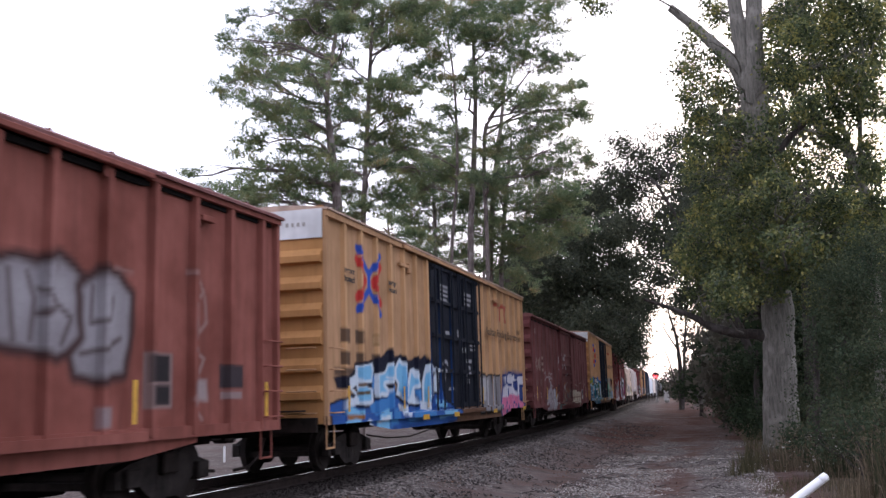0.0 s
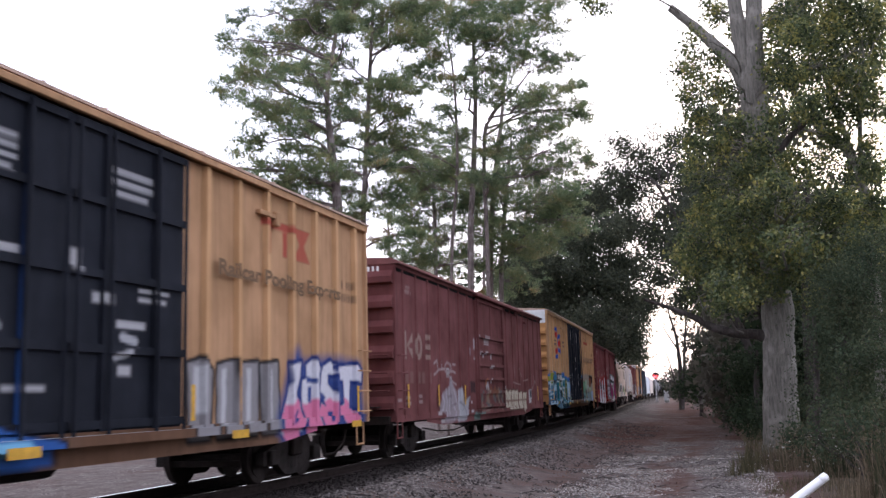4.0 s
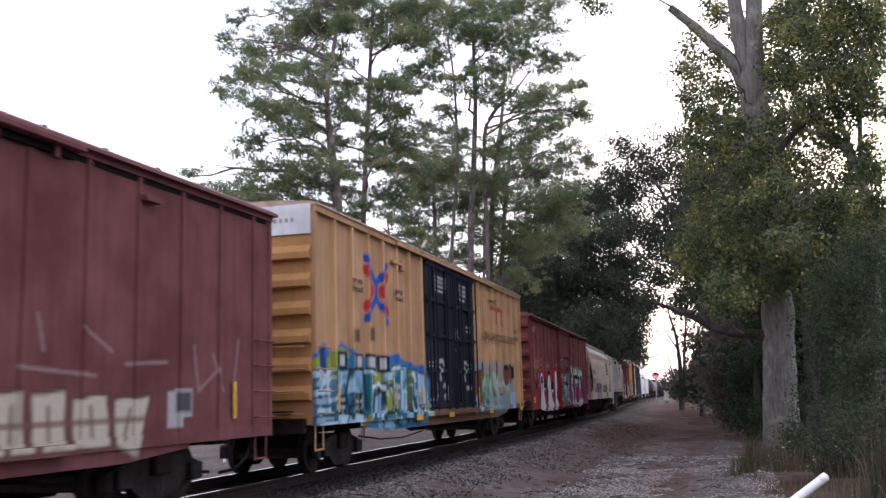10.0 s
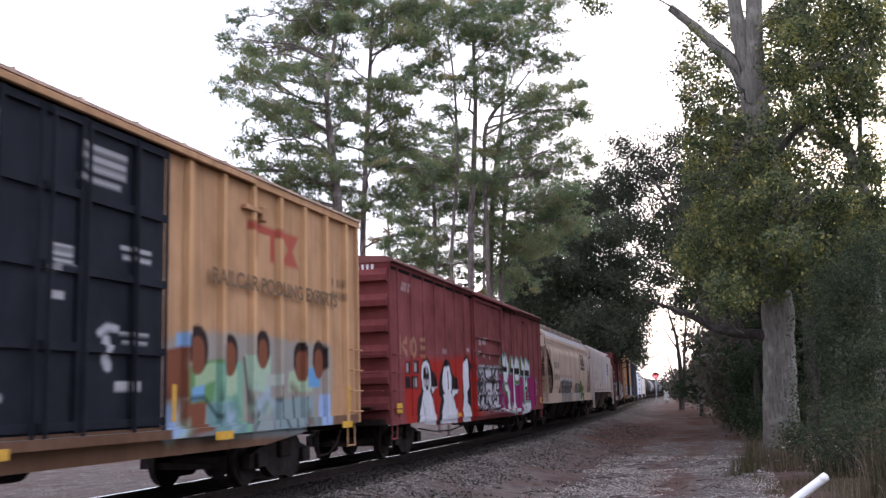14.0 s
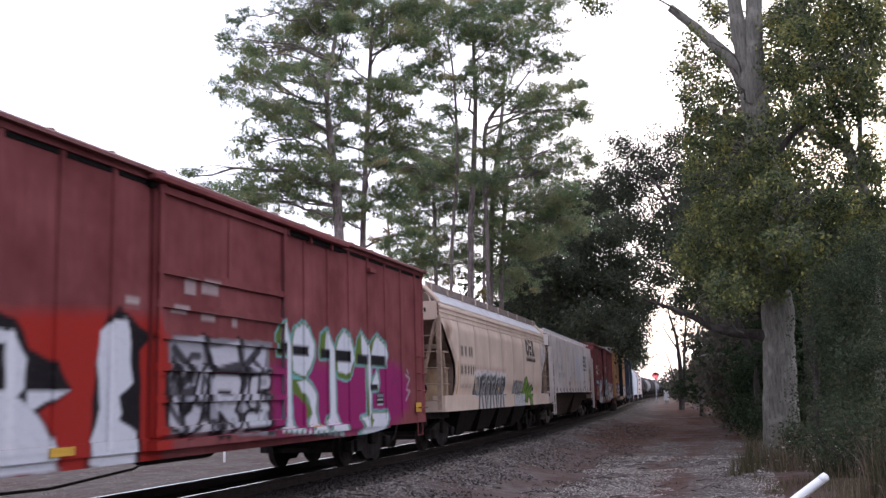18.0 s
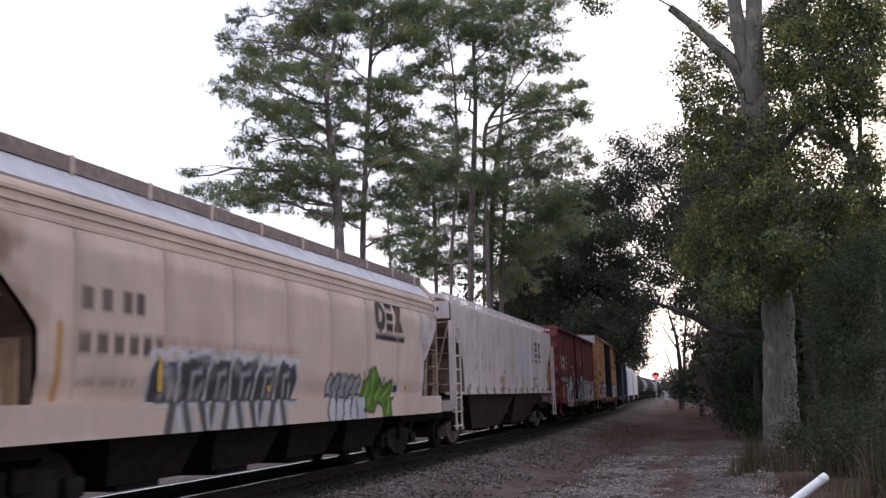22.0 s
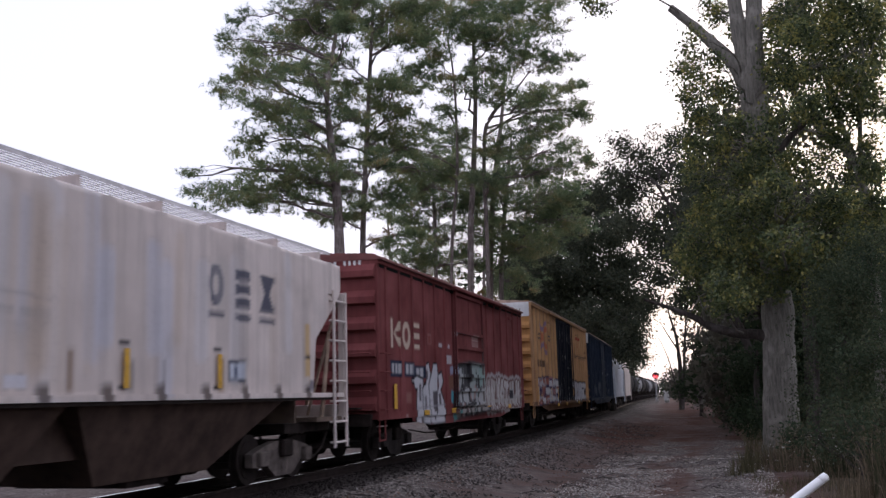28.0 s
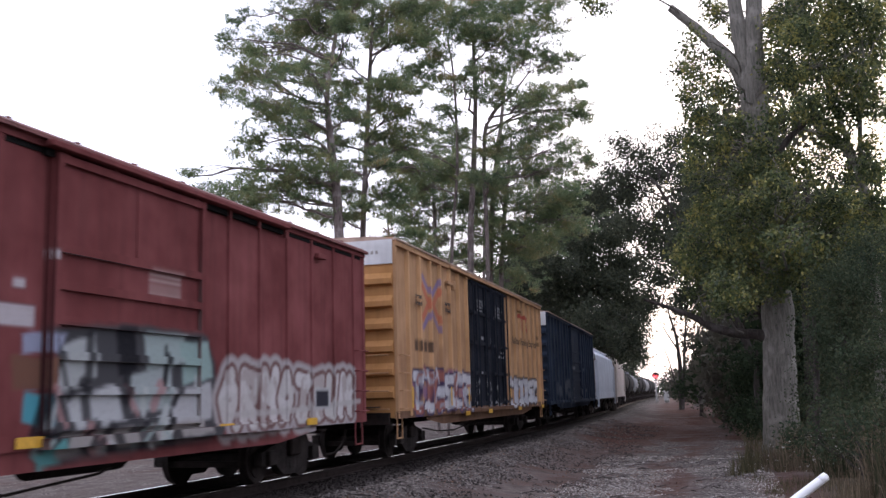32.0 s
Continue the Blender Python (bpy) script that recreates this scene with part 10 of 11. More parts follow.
    lines_of_type(sp, 7.8, 8.7, 2.4, 0.08, (0.25, 0.24, 0.24), 5, 0.25, 0.5)
    sp.rect(7.75, 8.75, 2.3, 2.33, (0.25, 0.24, 0.24), 0.03, 0.5)
    sp.rect(7.75, 8.75, 2.6, 2.63, (0.25, 0.24, 0.24), 0.03, 0.5)
    smudge(sp, 0.5, 16.5, 1.5, 4.0, 26, [(0.4, 0.36, 0.33), (0.55, 0.52, 0.5)], 9, (0.05, 0.3), 0.25)


def paint_h(sp):
    letter_bars(sp, 0.92, 2.5, 0.68, 0.62, 0.22, (0.55, 0.45, 0.36), 0.95)
    silver, dusk, black = (0.5, 0.5, 0.53), (0.3, 0.29, 0.32), (0.014, 0.014, 0.018)
    sp.rect(0.85, 1.67, 1.86, 2.23, (0.02, 0.03, 0.06), 0.02)
    sp.rect(1.85, 2.55, 1.87, 2.22, (0.02, 0.03, 0.06), 0.02)
    sp.rect(2.59, 3.46, 1.85, 2.15, (0.02, 0.03, 0.06), 0.02)
    sp.rect(0.96, 1.10, 1.94, 2.16, (0.42, 0.42, 0.44), 0.02)
    sp.rect(1.19, 1.33, 1.94, 2.16, (0.42, 0.42, 0.44), 0.02)
    sp.rect(1.39, 1.54, 1.94, 2.16, (0.42, 0.42, 0.44), 0.02)
    sp.rect(1.96, 2.16, 1.94, 2.17, (0.42, 0.42, 0.44), 0.02)
    sp.rect(2.24, 2.44, 1.94, 2.17, (0.42, 0.42, 0.44), 0.02)
    sp.rect(2.75, 2.98, 1.86, 2.09, (0.42, 0.42, 0.44), 0.02)
    sp.rect(3.05, 3.31, 1.85, 2.10, (0.42, 0.42, 0.44), 0.02)
    sp.shape([(2.39, 1.8), (2.61, 1.63), (2.83, 1.6), (2.77, 1.32), (2.72, 0.8), (3.1, 0.73), (3.26, 1.05), (3.26, 1.83), (3, 1.85), (2.74, 1.88)], silver, black, 0.06)
    sp.shape([(3.26, 1.57), (3.54, 1.83), (3.53, 2.17), (3.78, 2.21), (3.9, 1.98), (3.8, 1.7), (3.9, 0.76), (3.31, 0.74)], silver, black, 0.06)
    sp.shape([(3.8, 1.7), (4.06, 1.97), (4.19, 2.2), (4.52, 2.21), (4.58, 1.93), (4.41, 1.67), (4.5, 1.28), (4.24, 0.74), (3.92, 0.76)], silver, black, 0.06)
    sp.shape([(4.5, 1.28), (4.67, 1.71), (4.64, 1.93), (4.93, 2.02), (5.05, 1.79), (4.78, 1.57), (5.09, 1.27), (5.24, 0.74), (4.29, 0.72)], silver, black, 0.06)
    sp.shape([(3.39, 1.4), (3.53, 1.44), (3.52, 1.11), (3.37, 1.1)], (0.1, 0.09, 0.1), None, 0.0, 0.04)
    sp.shape([(4.11, 1.53), (4.44, 1.55), (4.48, 1.01), (4.15, 1.01)], (0.1, 0.09, 0.1), None, 0.0, 0.04)
    sp.shape([(2.95, 1.7), (3.11, 1.72), (3.1, 1.31), (2.96, 1.3)], (0.1, 0.09, 0.1), None, 0.0, 0.04)
    sp.shape([(4.65, 1.46), (4.81, 1.49), (4.86, 1.2), (4.68, 1.17)], (0.1, 0.09, 0.1), None, 0.0, 0.04)
    sp.shape([(3.53, 2.03), (3.71, 2.07), (3.72, 1.84), (3.56, 1.81)], (0.1, 0.09, 0.1), None, 0.0, 0.04)
    sp.stroke([(2.78, 1.13), (5.23, 1.19)], 0.02, dusk, 0.03, 0.8)
    sp.stroke([(2.84, 0.95), (4.28, 0.93)], 0.02, dusk, 0.03, 0.8)
    sp.stroke([(2.86, 1.44), (3.22, 1.46)], 0.02, dusk, 0.03, 0.8)
    sp.stroke([(3.9, 1.29), (4.08, 1.32)], 0.02, dusk, 0.03, 0.8)
    sp.shape([(6.1, 2.27), (7.73, 2.4), (9.61, 2.35), (9.82, 1.95), (9.95, 1.16), (9.75, 0.87), (6.28, 0.75), (6.12, 0.93), (6.27, 1.72)], (0.06, 0.06, 0.065), None, 0.0, 0.08)
    sp.shape([(6.27, 2.05), (6.96, 2.24), (7, 1.73), (6.37, 1.56)], (0.36, 0.38, 0.38), None, 0.0, 0.05)
    sp.shape([(7.34, 2.34), (7.73, 2.38), (7.82, 1.83), (7.43, 1.73)], black, None, 0.0, 0.05)
    sp.shape([(7.93, 2.3), (8.9, 2.32), (8.89, 1.94), (8.03, 1.83)], (0.3, 0.36, 0.35), None, 0.0, 0.05)
    sp.shape([(6.44, 1.48), (7.34, 1.65), (7.56, 1.21), (6.62, 1.11)], (0.42, 0.43, 0.44), None, 0.0, 0.05)
    sp.shape([(7.62, 1.74), (8.56, 1.93), (8.66, 1.33), (7.72, 1.3)], (0.32, 0.36, 0.36), None, 0.0, 0.05)
    sp.shape([(8.78, 2.22), (9.63, 2.27), (9.77, 1.75), (8.89, 1.65)], (0.26, 0.36, 0.34), None, 0.0, 0.05)
    sp.shape([(8.55, 1.56), (9.72, 1.7), (9.75, 1.16), (8.66, 1.1)], (0.4, 0.4, 0.41), None, 0.0, 0.05)
    sp.shape([(5.86, 1.56), (6.24, 1.52), (6.2, 1.18), (5.83, 1.24)], (0.08, 0.3, 0.36), None, 0.0, 0.05)
    sp.shape([(5.63, 1.95), (6.27, 1.93), (6.27, 1.6), (5.67, 1.58)], (0.16, 0.08, 0.055), None, 0.0, 0.05)
    sp.shape([(5.78, 2.19), (6.44, 2.22), (6.35, 2.01), (5.82, 1.97)], (0.28, 0.3, 0.4), None, 0.0, 0.05)
    sp.shape([(6.45, 1.08), (9.46, 1.17), (9.58, 0.97), (6.36, 0.84)], (0.3, 0.28, 0.27), None, 0.0, 0.05)
    rnd = random.Random(48)
    for _ in range(34):
        v, w = rnd.uniform(6.1, 9.5), rnd.uniform(0.95, 2.2)
        sp.stroke([(v, w), (v + rnd.uniform(-0.25, 0.25), max(0.9, w - rnd.uniform(0.15, 0.6)))], rnd.uniform(0.03, 0.09), rnd.choice([black, black, (0.42, 0.44, 0.44), (0.26, 0.32, 0.31), (0.05, 0.05, 0.055), (0.34, 0.2, 0.2)]), 0.04, 0.85)
    piece(sp, 9.9, 15.1, 1.0, 1.92, 8, [(0.46, 0.44, 0.43), (0.52, 0.5, 0.5), (0.37, 0.33, 0.32)], (0.16, 0.09, 0.085), (0.36, 0.33, 0.33), 50, 0.14)
    sp.shape([(6.02, 0.86), (6.36, 1.04), (6.45, 0.74), (6.12, 0.69)], (0.1, 0.28, 0.28))
    sp.stroke([(10.21, 1.2), (12.22, 1.22), (15.51, 1.35)], 0.05, (0.4, 0.38, 0.37), 0.04, 0.8)
    sp.rect(13.32, 14.01, 1.23, 1.61, (0.42, 0.42, 0.42), 0.02)
    sp.rect(13.39, 13.94, 1.27, 1.56, (0.03, 0.03, 0.04), 0.02)
    sp.rect(4.75, 5.06, 2.68, 2.79, (0.5, 0.48, 0.5), 0.03, 0.85)
    sp.rect(5.62, 5.81, 2.68, 2.79, (0.5, 0.48, 0.5), 0.03, 0.85)
    sp.rect(5.40, 5.97, 2.26, 2.49, (0.5, 0.48, 0.5), 0.03, 0.85)
    sp.rect(6.09, 6.23, 3.04, 3.15, (0.5, 0.48, 0.5), 0.03, 0.85)
    sp.rect(3.75, 4.08, 2.71, 2.97, (0.34, 0.2, 0.18), 0.03, 0.6)
    sp.rect(3.79, 4.04, 2.73, 2.94, (0.19, 0.055, 0.05), 0.03, 0.95)
    sp.rect(8.04, 8.80, 3.13, 3.17, (0.42, 0.33, 0.31), 0.03, 0.7)
    sp.rect(8.03, 8.79, 3.05, 3.10, (0.42, 0.33, 0.31), 0.03, 0.7)
    sp.rect(8.03, 8.79, 2.98, 3.03, (0.42, 0.33, 0.31), 0.03, 0.7)
    sp.rect(8.03, 8.79, 2.90, 2.94, (0.42, 0.33, 0.31), 0.03, 0.7)
    sp.rect(8.03, 8.79, 2.82, 2.87, (0.42, 0.33, 0.31), 0.03, 0.7)
    sp.rect(1.94, 2.33, 1.27, 1.51, (0.3, 0.17, 0.14), 0.08, 0.5)
    sp.rect(1.83, 2.00, 0.93, 1.02, (0.4, 0.3, 0.28), 0.05, 0.6)


def paint_i(sp):
    tan_stencils(sp, 3.0, 3.75, 0.7, 0.5)
    smudge(sp, 0.2, 6.7, 1.2, 4.4, 26, [(0.28, 0.15, 0.08), (0.2, 0.11, 0.07)], 64, (0.15, 0.5), 0.22)
    for u, z in ((7.7, 4.25), (10.2, 4.22)):
        for k in range(4):
            lines_of_type(sp, u + 0.1 * (k == 2), u + 0.95 - 0.15 * (k == 3), z - k * 0.1, 0.06, (0.5, 0.5, 0.52), 10 + k, 0.5)
    for u, z, a, b in ((8.3, 3.1, 0.3, 0.1), (9.6, 3.0, 0.14, 0.2), (10.5, 2.6, 0.35, 0.08), (11.0, 2.75, 0.4, 0.06), (11.0, 2.6, 0.4, 0.06), (8.0, 2.05, 0.2, 0.07)):
        sp.rect(u, u + a, z, z + b, (0.5, 0.5, 0.52), 0.03, 0.85)
    smudge(sp, 1.2, 6.6, 1.5, 2.0, 16, [(0.3, 0.12, 0.1), (0.2, 0.1, 0.25)], 3, (0.08, 0.16), 0.7)
    piece(sp, 1.2, 6.7, 1.0, 2.1, 6, [(0.55, 0.55, 0.58), (0.4, 0.4, 0.44), (0.3, 0.12, 0.1)], (0.07, 0.05, 0.1), None, 61, 0.14)
    piece(sp, 12.2, 17.4, 1.0, 2.05, 6, [(0.58, 0.58, 0.6), (0.48, 0.48, 0.52)], (0.08, 0.07, 0.08), None, 62, 0.13)
    scrawl(sp, 7.2, 11.5, 1.1, 2.0, 10, (0.4, 0.4, 0.42), 63, 0.04, 0.7)


def paint_j(sp):
    smudge(sp, 2.0, 8.5, 1.0, 1.9, 12, [(0.16, 0.17, 0.19), (0.12, 0.13, 0.15)], 3, (0.15, 0.3), 0.5)
    for u in (8.0, 8.6, 13.0):
        sp.rect(u, u + 0.4, 2.6, 2.75, (0.3, 0.33, 0.38), 0.05, 0.6)
    sp.rect(7.9, 8.1, 2.2, 2.4, (0.5, 0.3, 0.05), 0.05, 0.8)
    scrawl(sp, 11.5, 16.0, 1.1, 1.8, 6, (0.2, 0.2, 0.22), 8, 0.05, 0.5)


def words(text, size, u, z, x, mat, car, half, width):
    """Legible stencil lettering on the near side, spread over a width."""
    cu = bpy.data.curves.new("stencil", "FONT")
    cu.body, cu.size, cu.align_x, cu.offset = text, size, "LEFT", size * 0.035
    tmp = bpy.data.objects.new("stencil_source", cu)
    me = bpy.data.meshes.new_from_object(tmp)
    bpy.data.objects.remove(tmp)
    me.materials.append(mat)
    me.transform(Matrix.Diagonal((width / max(v.co.x for v in me.vertices), 1, 1, 1)))
    ob = child("lettering", me, car, "dark stencilled lettering")
    ob.matrix_basis = Matrix.Translation((x, u - half, z)) @ Matrix(((0, 0, 1, 0), (1, 0, 0, 0), (0, 1, 0, 0), (0, 0, 0, 1)))
    return ob


# ---- the train: (where its leading end stands at the start, length, car) ----
TRAIN = []


def couple(s, L, car, trucks):
    TRAIN.append((s, L, car, trucks))


def tan_posts(L, d0, d1):
    return [0.95 + 0.93 * i for i in range(7) if 0.95 + 0.93 * i < d0 - 0.2] + [d1 + 0.12 + (L - d1 - 0.3) * (i + 0.5) / 7 for i in range(7)]


def even_posts(L, d0, d1, n, m):
    return [d0 * (i + 0.6) / (n + 0.4) for i in range(n)] + [d1 + (L - d1) * (i + 0.8) / (m + 0.4) for i in range(m)]


# height of the lowest end corrugation and the step from one to the next
TAN_RIBS = (1.37, 0.513)


def build_train():
    plug = dict(u0=6.9, u1=11.85, mat=M_BLACK, leaves=2, proud=0.03, rails=(0, 0.25, 0.5, 0.75, 1), stiles=(0.28, 0.72), bars=(0.04, 0.3, 0.7, 0.96), label="black double plug doors", track=2.4, rod=M_TAN)
    slide = dict(mat=M_BROWN, leaves=1, proud=0.06, rails=(0, 0.13, 0.26, 0.39, 0.52, 0.66, 1), stiles=(0.03, 0.97), bars=None, track=2.6)
    couple(-2.5, 17.0, boxcar("rust-red weathered boxcar with grey bubble graffiti", 17.0, 4.42, 0.95, M_RUST, M_RUST, M_ROOFRED, even_posts(17, 6.4, 10.6, 6, 6), 0.16, 0.1, dict(slide, u0=6.4, u1=10.6, mat=M_RUST), paint_a, overhang=0.06, eave_shades=True), 2.45)
    couple(16.47, 18.8, boxcar("tan yellow boxcar with black doors and blue graffiti", 18.8, 4.95, 0.95, M_TAN, M_TANEND, M_ROOF, tan_posts(18.8, 6.9, 11.85), 0.17, 0.08, plug, paint_b, 0.52, TAN_RIBS), 2.45)
    couple(37.11, 18.8, boxcar("brown boxcar with faded white lettering and patchy graffiti", 18.8, 4.45, 0.87, M_BROWN, M_BROWN, M_ROOFRED, even_posts(18.8, 7.5, 11.2, 7, 7), 0.1, 0.032, dict(slide, u0=7.5, u1=11.2), paint_c, centre_sill=0.2, overhang=0.1, eave_shades=True), 2.45)
    couple(57.56, 18.8, boxcar("tan yellow boxcar with black doors and turquoise graffiti", 18.8, 4.95, 0.95, M_TAN, M_TANEND, M_ROOF, tan_posts(18.8, 6.9, 11.85), 0.17, 0.08, plug, paint_d, 0.52, TAN_RIBS), 2.45)
    couple(78.32, 19.1, boxcar("oxide red boxcar with black-and-white graffiti figures", 19.1, 4.45, 0.82, M_RED, M_RED, M_ROOFRED, even_posts(19.1, 7.4, 11.35, 7, 7), 0.1, 0.032, dict(slide, u0=7.4, u1=11.35, mat=M_RED), paint_e, centre_sill=0.15, overhang=0.1, eave_shades=True), 2.45)
    round_sec = [(1.52, 1.42), (1.55, 1.9), (1.56, 2.5), (1.55, 3.2), (1.52, 3.55), (1.5, 3.84), (1.44, 3.88), (1.12, 4.16), (0.6, 4.27), (0.0, 4.29)]
    couple(98.84, 16.3, hopper("cream rounded covered hopper with grey graffiti", 16.3, M_CREAM, paint_f, round_sec, [(1.4, 1.28), (2.25, 1.22), (2.9, 0.5), (3.4, 0.1), (4.6, 0.1)], (1.0, 1.42), [1.9 + 1.87 * k for k in range(8)], 0.05, 0.012, (4, 0.36, M_STEEL), (0.85, 4.31), bands=((3.46, 3.52, 0.02), (3.6, 3.64, 0.02), (3.72, 3.78, 0.03))), 1.7)
    flat_sec = [(1.5, 1.5), (1.5, 2.5), (1.5, 3.6), (1.49, 3.98), (1.2, 4.1), (0.0, 4.22)]
    couple(116.61, 17.15, hopper("pale grey ribbed covered hopper with rusty marks", 17.15, M_PALE, paint_g, flat_sec, [(1.45, 1.42), (2.5, 1.28), (3.3, 0.28), (3.5, 0.12), (4.6, 0.1)], (1.44, 1.52), 15, 0.3, 0.05, ([(2.2, 9.3, 4.2, 8.3), (9.3, 15.0, 10.2, 12.9)], 0.38, M_BAY), (0.95, 4.24), rail_walk=False), 1.7)
    couple(135.6, 15.8, boxcar("oxide red boxcar with white letters and silver graffiti", 15.8, 4.4, 0.95, M_REDDARK, M_REDDARK, M_ROOFRED, even_posts(15.8, 6.1, 9.4, 6, 6), 0.1, 0.032, dict(slide, u0=6.1, u1=9.4, mat=M_REDDARK), paint_h, overhang=0.08, eave_shades=True), 2.3)
    couple(153.28, 18.8, boxcar("tan yellow boxcar with black doors and silver graffiti", 18.8, 4.95, 0.95, M_TAN, M_TANEND, M_ROOF, tan_posts(18.8, 6.9, 11.85), 0.17, 0.08, plug, paint_i, 0.52, TAN_RIBS, step=0.06), 2.45)
    couple(173.9, 18.8, boxcar("dark blue boxcar with a white upper end", 18.8, 4.88, 0.95, M_BLUE, M_BLUE, M_ROOF, even_posts(18.8, 7.5, 11.2, 7, 7), 0.14, 0.07, dict(slide, u0=7.5, u1=11.2, mat=M_BLUE), paint_j, 0.55, TAN_RIBS, step=0.12), 2.45)
    couple(194.5, 16.3, hopper("light blue-white rounded covered hopper", 16.3, M_ICE, None, round_sec, [(1.4, 1.2), (2.0, 0.9), (2.8, 0.4), (3.4, 0.12), (4.6, 0.1)], (1.0, 1.42), 10, 0.05, 0.008, (3, 0.5, M_STEEL), (0.85, 4.31), rail_walk=False), 1.7)
    dress_train()
    s = 212.6
    black, grey = ("black tank car with a domed top", 15.2, M_TANK), ("grey tank car on the freight train", 15.0, M_TANKGREY)
    for lab, L, m in (("pale covered hopper far down the train", 16.0, M_PALE), black, black, grey, black, black, grey, black, black):
        if "hopper" in lab:
            ob = hopper(lab, L, m, None, round_sec, [(1.4, 1.2), (2.0, 0.9), (2.8, 0.4), (3.4, 0.12), (4.6, 0.1)], (1.0, 1.42), 0, 0.05, 0.008, (3, 0.5, M_STEEL), (0.85, 4.31), rail_walk=False)
        else:
            ob = tank_car(lab, L, m)
        couple(s, L, ob, 1.9)
        s += L + 1.9


def dress_train():
    """Reflectors, plates and legible stencils on the nearer cars."""
    cars = [c for _, _, c, _ in TRAIN]
    halves = [L / 2 for _, L, _, _ in TRAIN]
    for i in (1, 3, 8):
        at, up = {1: (2.46, 3.84), 3: (3.43, 3.69), 8: (3.0, 3.75)}[i]
        words("RAILCAR POOLING EXPERTS" if i == 3 else "Railcar Pooling Experts", 0.33, 13.0 if i == 3 else 12.7, up - 0.55, 1.606, M_FADED, cars[i], halves[i], 4.6)
        for k, t in enumerate(("next", "load")):
            words(t, 0.17, at - 1.6, up + 0.03 - 0.17 * k, 1.606, M_BLACKMARK, cars[i], halves[i], 0.55)
        for k, t in enumerate(("any", "road")):
            words(t, 0.17, at + 1.03, up + 0.06 - 0.17 * k, 1.606, M_BLACKMARK, cars[i], halves[i], 0.55)
        for u in (5.6, 8.4, 13.0, 17.6):
            marks(cars[i], "reflector", [(u, u + 0.5, 0.86, 0.98)], M_YELLOWMARK, 1.69, halves[i], "yellow reflective strip")
        for u in (12.0, 0.98, 4.4, 6.3, 18.1):
            marks(cars[i], "reflector", [(u, u + 0.1, 1.15, 1.65)], M_YELLOWMARK, 1.606, halves[i], "yellow reflective strip")
        for u, w in ((4.35, 0.75), (14.0, 0.7)):
            h = halves[i]
            bm = bmesh.new()
            box(bm, 1.53, 1.62, u - h, u + w - h, 4.42, 4.5, 0.01)
            box(bm, 1.53, 1.64, u + w - h - 0.16, u + w - h, 4.3, 4.55, 0.02)
            part("retainer_bracket", bm, M_TAN, cars[i])
    for i, us in ((0, (12.9, 16.4)), (2, (0.75, 3.3, 6.0, 8.0, 17.5)), (4, (0.3, 18.3)), (7, (0.95, 1.05))):
        for u in us:
            z = 1.05 if i == 4 else 1.15
            wide = 0.4 if i == 4 else 0.1
            tall = 0.22 if i == 4 else 0.55
            marks(cars[i], "reflector", [(u, u + wide, z, z + tall)], M_YELLOWMARK, 1.53 + (0.102 if i == 0 else 0.036), halves[i], "yellow reflective strip")
    for i, us in ((2, (7.9, 13.2)), (4, (5.5, 12.5)), (7, (3.2, 5.7, 9.9, 12.9))):
        for u in us:
            marks(cars[i], "reflector", [(u, u + 0.42, 0.84 if i != 7 else 0.96, 0.94 if i != 7 else 1.08)], M_YELLOWMARK, 1.57, halves[i], "yellow reflective strip")
    for i, us in ((6, (6.89, 10.02, 12.3)),):
        for u in us:
            marks(cars[i], "reflector", [(u, u + 0.11, 1.6, 2.1)], M_YELLOWMARK, 1.55, halves[i], "yellow reflective strip")
    for i, us in ((5, (3.6, 6.72, 13.6)),):
        for u in us:
            marks(cars[i], "reflector", [(u, u + 0.1, 1.55, 2.0)], M_YELLOWMARK, 1.575, halves[i], "yellow reflective strip")
    # illegible owner's marks on the upper ends
    for i, z, mat in ((1, 4.66, M_BLACKMARK), (3, 4.66, M_BLACKMARK), (8, 4.66, M_BLACKMARK), (2, 4.28, M_WHITE), (4, 4.28, M_WHITE), (7, 4.28, M_WHITE), (5, 3.62, M_BLACKMARK), (6, 3.74, M_BLACKMARK)):
        y = -halves[i] - (0.044 if i in (1, 3, 8) else 0.006)
        if i in (5, 6):
            y = -halves[i] + 0.036
        x = 0.2
        rnd = random.Random(i)
        for k in range(9):
            if k != 4:
                part("end_mark", box(bmesh.new(), x, x + 0.055, y - 0.004, y, z, z + (0.08 if i in (1, 3, 8) else 0.11)), M_ROD if i in (1, 3, 8) else mat, cars[i])
            x += 0.115


SPEED, SLOWING = 4.164, -0.000801


def gone(t):
    return SPEED * t + SLOWING * t * t / 2


def car_pose(s, L, trucks):
    ax, ay, _ = line(s + trucks, -1.6)
    bx, by, _ = line(s + L - trucks, -1.6)
    return pose((ax + bx) / 2, (ay + by) / 2, 0, 0, 0, math.degrees(math.atan2(ax - bx, by - ay)))


def motions():
    times = [2.0 * i for i in range(17)]
    for s, L, car, trucks in TRAIN:
        walk(car, [(t, car_pose(s - gone(t), L, trucks)) for t in times])
    near = {car for s, L, car, trucks in TRAIN if s < 180}
    ticks = [round(0.15 * i, 2) for i in range(213)] + [32.0]
    for wheel, y in SPINNERS:
        if wheel.parent in near:
            walk(wheel, [(t, pose(0, y, 0.42, math.degrees(gone(t) / 0.42) % 360)) for t in ticks])


